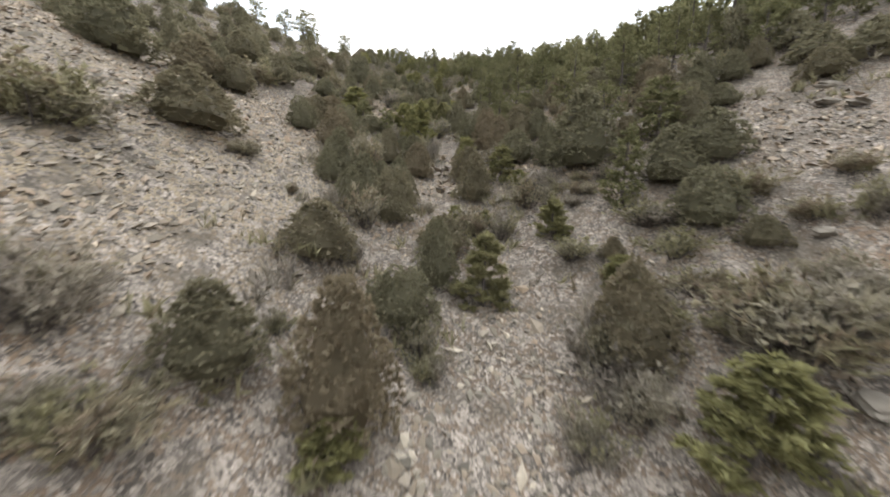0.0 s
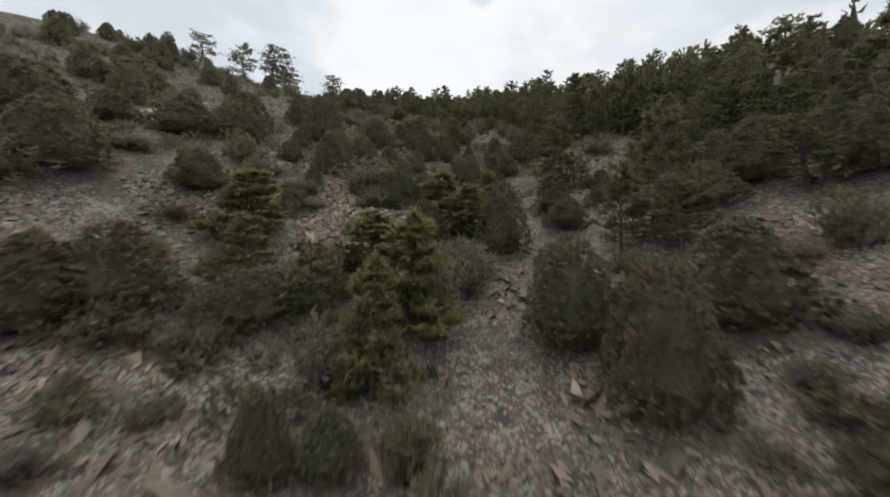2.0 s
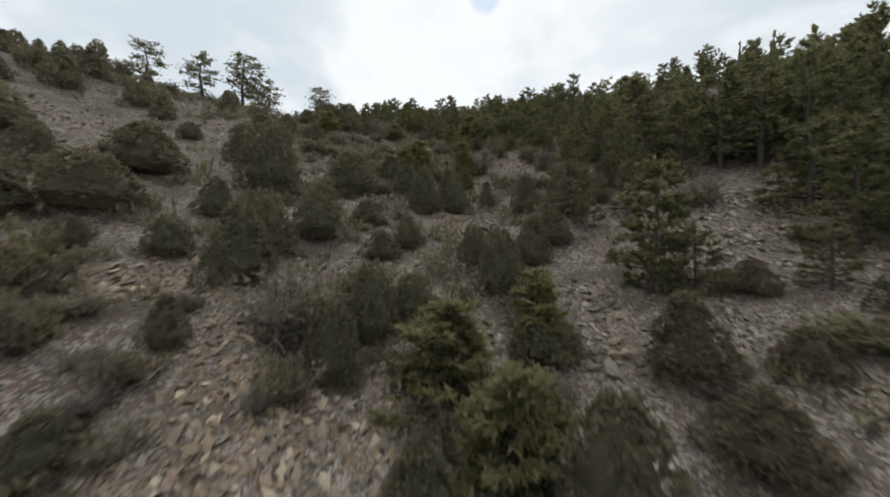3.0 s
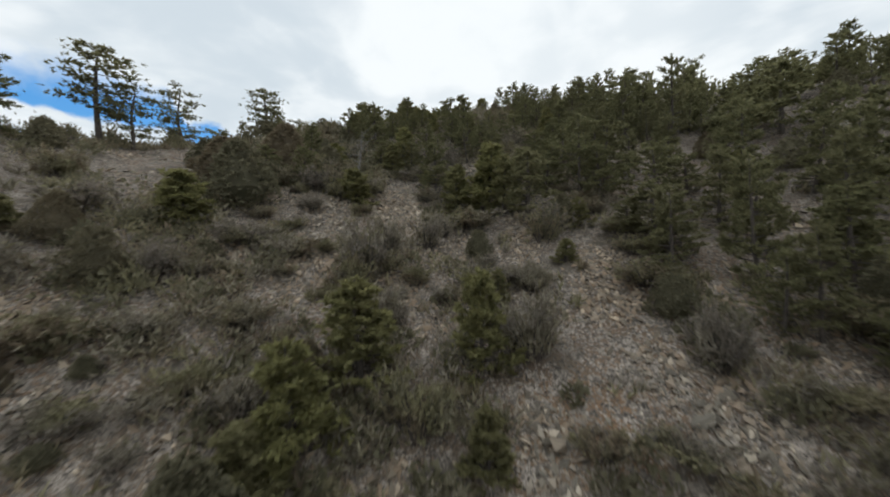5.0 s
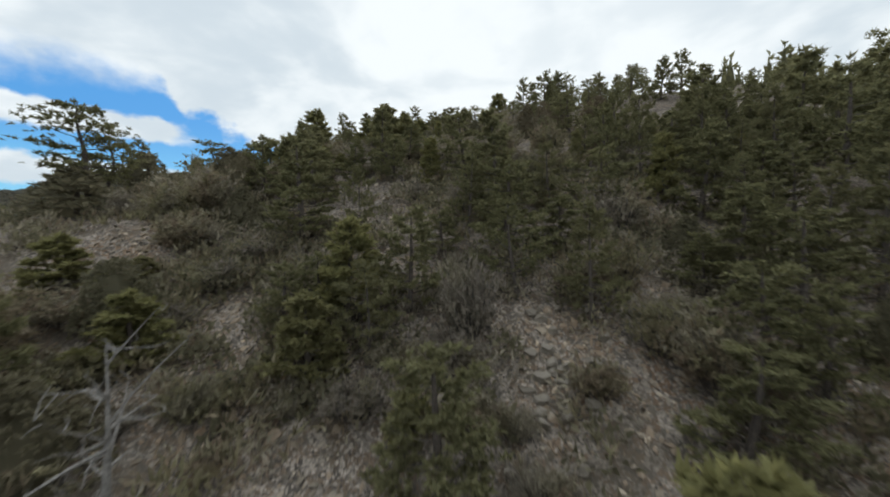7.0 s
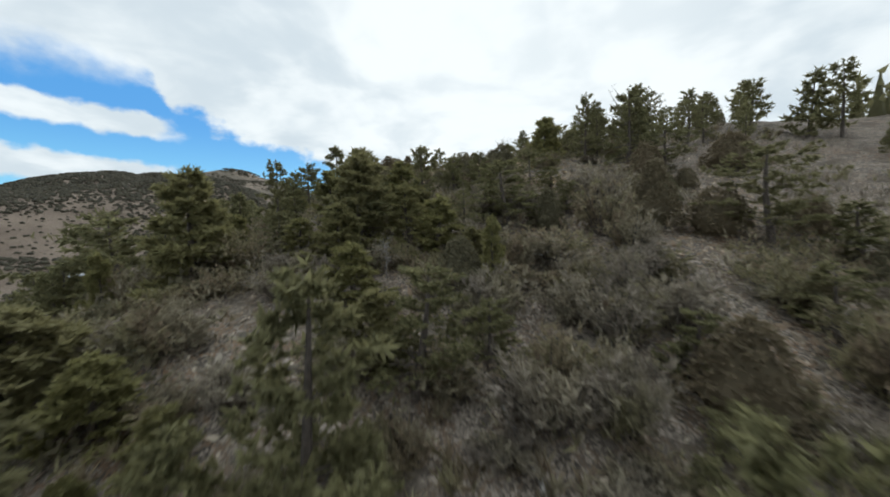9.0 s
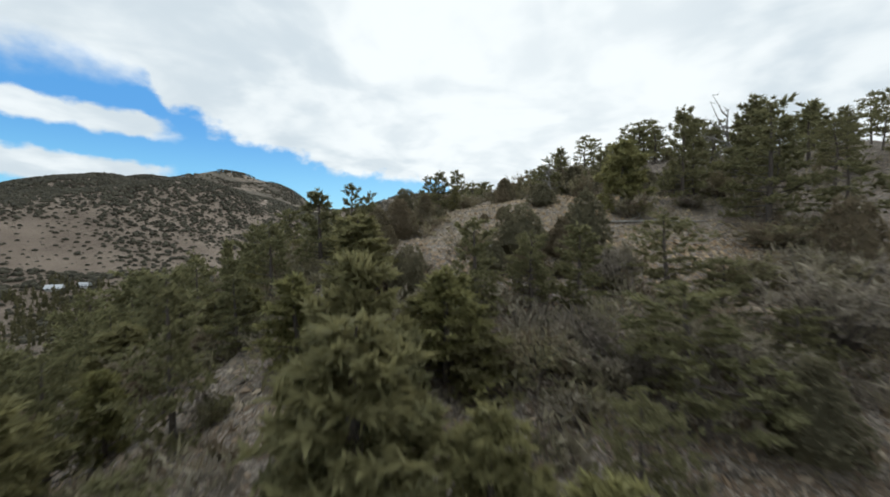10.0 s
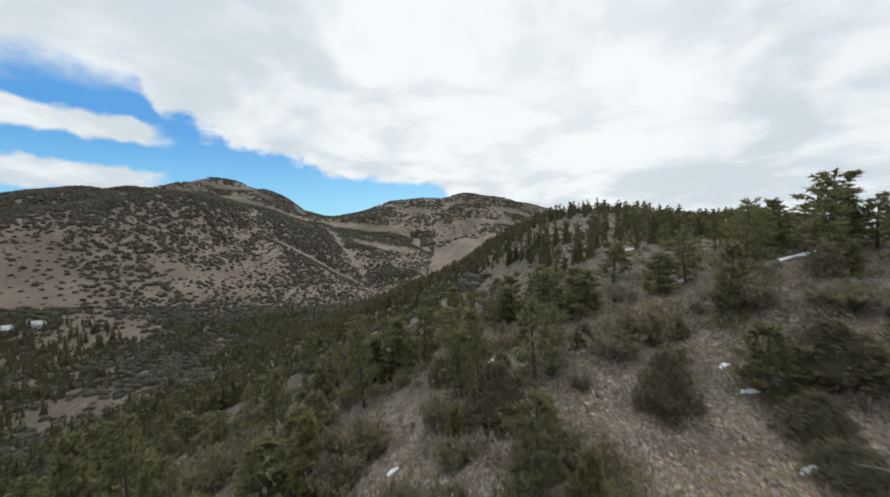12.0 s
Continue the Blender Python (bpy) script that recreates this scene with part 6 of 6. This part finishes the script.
def far_bush(rng, n, m=8):
    """Low rounded scrub: short blades over a dark domed heart."""
    d = unit(rng.normal(size=(n, m, 3)) + [0, 0, 0.6])
    d[:, :, 2] = np.abs(d[:, :, 2])
    at = d * rng.uniform(0.34, 0.5, (n, m, 1)) * [1, 1, 1.5]
    s = unit(np.cross(d, rng.normal(size=(n, m, 3))))
    v = np.stack([at - 0.12 * s - 0.05 * d, at + 0.13 * s - 0.03 * d, at + 0.13 * d], 2).reshape(n, m * 3, 3)
    a = np.arange(6) * np.pi / 3
    low = np.stack([0.42 * np.cos(a), 0.42 * np.sin(a), np.zeros(6)], 1)
    high = np.stack([0.3 * np.cos(a + 0.5), 0.3 * np.sin(a + 0.5), np.full(6, 0.5)], 1)
    heart = np.concatenate([low, high, [[0, 0, 0.72]]])
    v = np.concatenate([v, np.repeat(heart[None], n, 0) * rng.uniform(0.85, 1.15, (n, 13, 1))], 1)
    f = [(j, (j + 1) % 6, 6 + j) for j in range(6)] + [((j + 1) % 6, 6 + (j + 1) % 6, 6 + j) for j in range(6)] + [(6 + j, 6 + (j + 1) % 6, 12) for j in range(6)]
    return v, np.concatenate([np.arange(m * 3).reshape(-1, 3), m * 3 + np.array(f)])


def woods(name, label, category, rng, x, y, tall, wide, material, blades=15, shape=far_tree):
    n = len(x)
    v, f = shape(rng, n, blades)
    v = v * np.stack([wide, wide, tall], 1)[:, None] + np.stack([x, y, ground(x, y) - 0.1], 1)[:, None]
    t = (f[None] + v.shape[1] * np.arange(n)[:, None, None]).reshape(-1, 3)
    return tagged(new(name, mesh_of(name, v.reshape(-1, 3), t, material)), label, category, kind="stuff")


wrng = np.random.default_rng(33)
def across(x, y):
    """How far over the valley floor, on the face of the hill beyond."""
    return -0.6 * x + 0.8 * (y - 150) - 225


# groves in the ravines of that hill: middle, reach along and across, turn
GROVES = [(-215, 362, 62, 20, 150), (-300, 470, 90, 34, 140), (-148, 500, 85, 20, 110), (-170, 620, 110, 26, 100), (-420, 560, 130, 60, 150), (-330, 390, 50, 22, 130)]


def grove(x, y):
    cover = 0.9 * ramp(grain(x + 0.5 * y, y - 0.3 * x, 75, 61) + 0.6 * grain(x, y, 24, 62) + 1.3 * ramp(form(x, y), 50, 82) + 0.35, 0.2, 0.9)
    for cx, cy, along, wide, turn in GROVES:
        c, s = math.cos(math.radians(turn)), math.sin(math.radians(turn))
        u, v = ((x - cx) * c + (y - cy) * s) / along, ((y - cy) * c - (x - cx) * s) / wide
        cover = np.maximum(cover, 1 - ramp(np.hypot(u, v) + 0.45 * grain(x, y, 20, 63), 0.7, 1.2))
    return cover


wrng = np.random.default_rng(33)
x, y = wrng.uniform(-330, 150, 60000), wrng.uniform(150, 470, 60000)
keep = ((np.hypot(x, y - 150) > 62) | ((x > 6) & (y > 178))) & (across(x, y) < 20 * grain(x, y, 30, 64)) & (wrng.uniform(0, 1, 60000) < 0.75 * ramp(grain(x, y, 28, 8) + 0.6 * grain(x, y, 9, 9), -0.55, 0.4))
x, y = x[keep][:9000], y[keep][:9000]
h = wrng.uniform(2.0, 5.4, len(x))
woods("far_woods", "open pine and juniper woods on the farther flank", "woods", wrng, x, y, h, 0.85 * h * wrng.uniform(0.8, 1.3, len(x)), LEAF_PINE_SHADED, 15)
x, y = wrng.uniform(-330, 0, 30000), wrng.uniform(160, 460, 30000)
keep = (np.hypot(x, y - 150) > 50) & (across(x, y) < 25) & (wrng.uniform(0, 1, 30000) < ramp(grain(x, y, 34, 16) + 0.5 * grain(x, y, 11, 17), -0.9, 0.4))
x, y = x[keep][:9000], y[keep][:9000]
h = wrng.uniform(1.0, 2.6, len(x))
woods("flank_scrub", "brown and olive scrub between the far trees", "scrub", wrng, x, y, h, 1.9 * h, LEAF_FAR, 8, far_bush)
# bushes that keep apart from one another on the open faces
x, y = (v.ravel() for v in np.meshgrid(np.arange(-860, -30, 4.6), np.arange(230, 960, 4.6)))
x, y = x + wrng.uniform(-2.2, 2.2, len(x)), y + wrng.uniform(-2.2, 2.2, len(y))
keep = (across(x, y) > 0) & (wrng.uniform(0, 1, len(x)) < 0.78 + 0.25 * grain(x, y, 40, 65))
x, y = x[keep], y[keep]
h = wrng.uniform(0.9, 2.3, len(x)) * wrng.uniform(0.8, 1.2, len(x)) * (0.75 + 0.4 * ramp(np.hypot(x, y), 350, 700))
woods("far_scrub", "dark bushes dotted over the pale hill across the valley", "scrub", wrng, x, y, h, 2.1 * h, LEAF_FAR, 7, far_bush)
x, y = wrng.uniform(-860, -30, 160000), wrng.uniform(230, 960, 160000)
keep = (across(x, y) > 0) & (wrng.uniform(0, 1, len(x)) < 0.9 * grove(x, y))
x, y = x[keep][:32000], y[keep][:32000]
h = wrng.uniform(1.4, 3.4, len(x)) * (0.8 + 0.4 * ramp(np.hypot(x, y), 350, 700))
woods("ravine_woods", "dark trees crowding the ravines of the far hill", "woods", wrng, x, y, h, 1.6 * h, LEAF_FAR, 7, far_bush)
x, y = wrng.uniform(-1150, 500, 40000), wrng.uniform(850, 1420, 40000)
keep = wrng.uniform(0, 1, 40000) < 0.25 + 0.75 * ramp(grain(x, y, 60, 14) + 0.5 * grain(x, y, 24, 15), -0.5, 0.5)
x, y = x[keep][:17000], y[keep][:17000]
h = wrng.uniform(2.2, 4.6, len(x))
woods("summit_woods", "dark scrub and trees on the far summits", "woods", wrng, x, y, h, 2.0 * h, LEAF_FAR, 5, far_bush)
x, y = wrng.uniform(8, 120, 2600), wrng.uniform(40, 330, 2600)
keep = (x > 42) & (y < 150)
x, y = x[keep], y[keep]
h = wrng.uniform(3.0, 6.0, len(x))
woods("ridge_woods", "dark pine woods along the ridge", "woods", wrng, x, y, h, 0.8 * h, LEAF_PINE)

# ---- single rocks, logs, snow, the house in the valley ----
def rock_mesh(seed, size, flat):
    """An angular block, split along its beds, with chipped faces."""
    rng = random.Random(seed)
    bm = bmesh.new()
    bmesh.ops.create_cube(bm, size=2)
    bmesh.ops.subdivide_edges(bm, edges=bm.edges[:], cuts=5, use_grid_fill=True)
    for _ in range(16):
        d = Vector((rng.gauss(0, 1), rng.gauss(0, 1), rng.gauss(0, 0.7))).normalized()
        cut = rng.uniform(0.62, 1.05)
        for vert in bm.verts:
            over_by = vert.co.dot(d) - cut
            if over_by > 0:
                vert.co -= d * over_by
    for vert in bm.verts:
        bed = math.sin(vert.co.z * 7 + seed) * 0.09 + 0.12 * noise.noise(vert.co * 1.7 + Vector((seed, 0, 0))) + 0.05 * noise.noise(vert.co * 6)
        vert.co = Vector((vert.co.x * size[0] * (1 + bed), vert.co.y * size[1] * (1 + bed), (vert.co.z + 0.12 * noise.noise(vert.co * 3)) * size[2] * flat)) * 0.8
    me = bpy.data.meshes.new("rock")
    bm.to_mesh(me)
    bm.free()
    me.materials.append(ROCK)
    return me


def set_rock(name, label, x, y, size, flat, turn, seed, sink=0.3, tilt=0.35):
    ob = new(name, rock_mesh(seed, size, flat))
    ob.matrix_basis = Matrix.Translation((x, y, float(ground(x, y)) + size[2] * flat * (0.5 - sink))) @ Euler((tilt, 0, turn)).to_matrix().to_4x4()
    return tagged(ob, label, "rock", "rocks on the slope")


set_rock("rock_slab", "flat tilted slab of pale tan rock", 9.8, 7.0, (1.0, 0.5, 0.5), 0.45, 0.5, 3)
set_rock("boulder", "pale angular boulder lying in the scree", 5.4, 44.7, (0.45, 0.4, 0.4), 0.8, 1.2, 4)
set_rock("boulder", "grey angular boulder lying in the scree", -4.7, 25.3, (0.4, 0.5, 0.4), 0.7, 0.3, 5)
for i, (x, y, a, b, c, turn) in enumerate(((-11.6, 126.6, 1.2, 0.8, 0.9, 0.2), (-10.9, 124.4, 0.8, 1.1, 0.7, 0.9), (-10.6, 121.6, 0.9, 0.7, 0.8, 2.0), (-12.3, 128.6, 0.8, 1.0, 0.8, 1.4), (-9.6, 119.6, 0.6, 0.7, 0.5, 0.5), (-11.8, 123.0, 0.7, 0.9, 0.9, 2.6), (-10.2, 126.0, 0.6, 0.5, 0.5, 1.0), (-12.6, 125.2, 0.7, 1.0, 1.0, 0.4), (-9.9, 122.8, 0.5, 0.6, 0.4, 2.2), (-12.0, 128.2, 0.9, 0.7, 0.6, 0.3), (-11.2, 124.9, 0.7, 0.8, 0.5, 1.2), (-11.6, 121.4, 0.8, 0.6, 0.6, 2.3), (-10.8, 119.8, 0.6, 0.5, 0.5, 0.7))):
    set_rock("rock_outcrop", "weathered tan rock outcrop at the edge of the rib", x, y, (0.6 * a, 0.6 * b, 0.5 * c), 0.8, turn, 20 + i, 0.25)
for i, (x, y, a, b, c, turn) in enumerate(((-18.0, 119.6, 0.60, 0.40, 0.32, 1.2), (-17.5, 120.3, 0.60, 0.39, 0.31, 1.2), (-12.2, 116.4, 0.33, 0.22, 0.22, 0.8), (-20.6, 122.6, 0.22, 0.20, 0.17, 2.4), (-14.6, 119.0, 0.24, 0.19, 0.17, 2.6), (-14.3, 119.1, 0.30, 0.24, 0.20, 0.5), (-17.2, 120.6, 0.37, 0.32, 0.24, 0.9), (-12.6, 116.9, 0.36, 0.30, 0.23, 1.2), (-15.2, 118.8, 0.21, 0.15, 0.16, 0.1), (-18.3, 119.7, 0.24, 0.18, 0.15, 1.0), (-13.2, 118.3, 0.26, 0.17, 0.18, 0.8), (-15.8, 118.5, 0.24, 0.19, 0.19, 0.3), (-21.3, 122.7, 0.33, 0.26, 0.19, 1.0), (-17.9, 119.9, 0.19, 0.15, 0.14, 2.9), (-12.7, 116.3, 0.18, 0.13, 0.15, 2.3), (-14.9, 117.7, 0.30, 0.26, 0.18, 0.6))):
    set_rock("boulder", "pale angular block broken from the rocky bank", x, y, (a, b, c), 0.8, turn, 140 + i, 0.2, 0.15)
for i in range(22):
    x, y = srng.uniform(12, 24), srng.uniform(10, 26)
    set_rock("rock_ledge", "thin ledge of layered grey rock in the bank", x, y, (srng.uniform(0.5, 1.1), srng.uniform(0.3, 0.5), 0.4), 0.6, srng.uniform(-0.4, 0.4), 60 + i, 0.3)
for i in range(34):
    y = srng.uniform(83, 90)
    x = 2.4 + 0.25 * (y - 85) + srng.normal(0, 0.7)
    set_rock("rock_ledge", "broken ledge of tan rock between the pines", x, y, (srng.uniform(0.14, 0.34), srng.uniform(0.12, 0.28), 0.26), 0.8, srng.uniform(-0.8, 0.8), 90 + i, 0.32)


def set_log(x0, y0, x1, y1, thick, label):
    a = np.array([x0, y0, float(ground(x0, y0)) + thick * 0.6])
    b = np.array([x1, y1, float(ground(x1, y1)) + thick * 0.6])
    f = np.linspace(0, 1, 8)[:, None]
    p = a * (1 - f) + b * f
    p[:, 2] = np.maximum(p[:, 2], ground(p[:, 0], p[:, 1]) + thick * 0.5)
    root = tagged(new("fallen_log"), label, "log", "fallen logs")
    v, t = tube(p, np.linspace(thick, thick * 0.45, 8), 7)
    part("trunk", mesh_of("trunk", v, t, DEAD), root)
    lrng = np.random.default_rng(int(abs(x0 * 7 + y0)))
    for i in range(5):
        q = p[1 + i]
        e = q + unit(lrng.normal(size=3) + [0, 0, 0.6]) * lrng.uniform(0.3, 0.9)
        v, t = tube([q, (q + e) / 2 + 0.05, e], [0.035, 0.022, 0.007], 4)
        part("branch", mesh_of("branch", v, t, DEAD), root)


set_log(3.4, 130.7, 9.4, 129.5, 0.08, "long grey fallen log lying across the clearing")
set_log(-9.0, 118.5, -11.5, 124.5, 0.09, "thin bleached log lying beside the rock outcrop")
set_log(-0.5, 101.0, -1.8, 105.0, 0.1, "bare dead trunk fallen down the slope")


def set_snow(x, y, a, b, seed):
    rng = np.random.default_rng(seed)
    n = 22
    ang = np.linspace(0, 2 * np.pi, n, endpoint=False)
    edge = 1 + 0.4 * np.sin(2 * ang + rng.uniform(0, 6)) + 0.32 * np.sin(5 * ang + rng.uniform(0, 6)) + 0.1 * rng.normal(size=n)
    v = []
    for f, lift in ((1.0, -0.03), (0.8, 0.07), (0.4, 0.1)):
        px, py = x + f * edge * 0.55 * a * np.cos(ang), y + f * edge * 0.5 * b * np.sin(ang)
        v.append(np.stack([px, py, ground(px, py) + lift], 1))
    v.append(np.array([[x, y, float(ground(x, y)) + 0.11]]))
    faces = []
    for i in range(2):
        for j in range(n):
            p, q = i * n + j, i * n + (j + 1) % n
            faces += [(p, q, q + n), (p, q + n, p + n)]
    faces += [(2 * n + j, 2 * n + (j + 1) % n, 3 * n) for j in range(n)]
    ob = new("snow_patch", mesh_of("snow_patch", np.concatenate(v), faces, SNOW, True))
    return tagged(ob, "small leftover patch of old snow on the ground", "snow", "snow patches")


for i, (x, y, a, b) in enumerate(((-3.7, 126.9, 0.9, 0.35), (0.7, 112.1, 0.7, 0.25), (17.4, 158.0, 2.2, 0.7), (14.3, 177.5, 1.5, 0.6), (3.8, 145.8, 0.6, 0.3), (2.0, 141.2, 0.7, 0.25), (2.5, 140.7, 0.5, 0.2), (-20.8, 208, 1.4, 0.6), (8.7, 158.0, 1.6, 0.4), (20.9, 172.0, 1.4, 0.5), (-6.1, 156.8, 0.7, 0.3), (-5.3, 146.6, 0.6, 0.2), (8.8, 146.9, 0.9, 0.25), (-10.4, 133.4, 0.5, 0.25), (-8.0, 141.7, 0.4, 0.2), (4.2, 147.8, 0.5, 0.2), (-12.0, 146.7, 0.5, 0.2))):
    set_snow(x, y, a, b, 200 + i)


def box_mesh(name, size, at, material):
    bm = bmesh.new()
    bmesh.ops.create_cube(bm, size=1)
    bmesh.ops.scale(bm, vec=size, verts=bm.verts)
    bmesh.ops.translate(bm, vec=at, verts=bm.verts)
    bmesh.ops.bevel(bm, geom=bm.edges[:], offset=0.03, segments=1, affect="EDGES")
    me = bpy.data.meshes.new(name)
    bm.to_mesh(me)
    bm.free()
    me.materials.append(material)
    return me


def set_house(x, y, turn, long, deep, tall):
    root = tagged(new("house"), "small white house with a pale roof in the valley", "house", "houses in the valley")
    part("wall", box_mesh("wall", (long, deep, tall), (0, 0, tall / 2 - 0.6), WALL), root)
    o = 0.5
    v = [(-long / 2 - o, -deep / 2 - o, tall - 0.6), (long / 2 + o, -deep / 2 - o, tall - 0.6), (long / 2 + o, deep / 2 + o, tall - 0.6), (-long / 2 - o, deep / 2 + o, tall - 0.6), (-long / 2 - o, 0, tall + 1.2), (long / 2 + o, 0, tall + 1.2)]
    part("roof", mesh_of("roof", v, [(0, 1, 5), (0, 5, 4), (2, 3, 4), (2, 4, 5), (1, 2, 5), (3, 0, 4), (0, 2, 1), (0, 3, 2)], ROOF), root)
    for i in range(3):
        part("window", box_mesh("window", (1.1, 0.1, 1.0), (-long / 3 + i * long / 3, -deep / 2 - 0.02, 1.1), GLASS_DARK), root)
    root.matrix_basis = Matrix.Translation((x, y, float(ground(x, y)))) @ Euler((0, 0, turn)).to_matrix().to_4x4()


set_house(-199, 288, 0.5, 5.5, 4, 1.7)
set_house(-193, 297, 0.3, 4.0, 3.5, 1.6)

# ---- single stones of the gully ----
stone_meshes = []
for i in range(6):
    v, t = flakes(np.random.default_rng(300 + i), np.zeros(1), np.zeros(1), np.zeros(1), np.array([0.16]))
    stone_meshes.append(mesh_of("stone", v, t, STONE))
x, y, z = scattered(np.random.default_rng(8), 290, (1.0, 14, 8.5, 66), 0.6)
for i in range(len(x)):
    ob = part("stone", stone_meshes[i % 6], land)
    s = rnd.uniform(0.7, 1.9)
    ob.matrix_basis = Matrix.Translation((x[i], y[i], z[i] + 0.03)) @ Euler((0, 0, rnd.uniform(0, 6.28))).to_matrix().to_4x4() @ Matrix.Diagonal((s, s, s, 1))
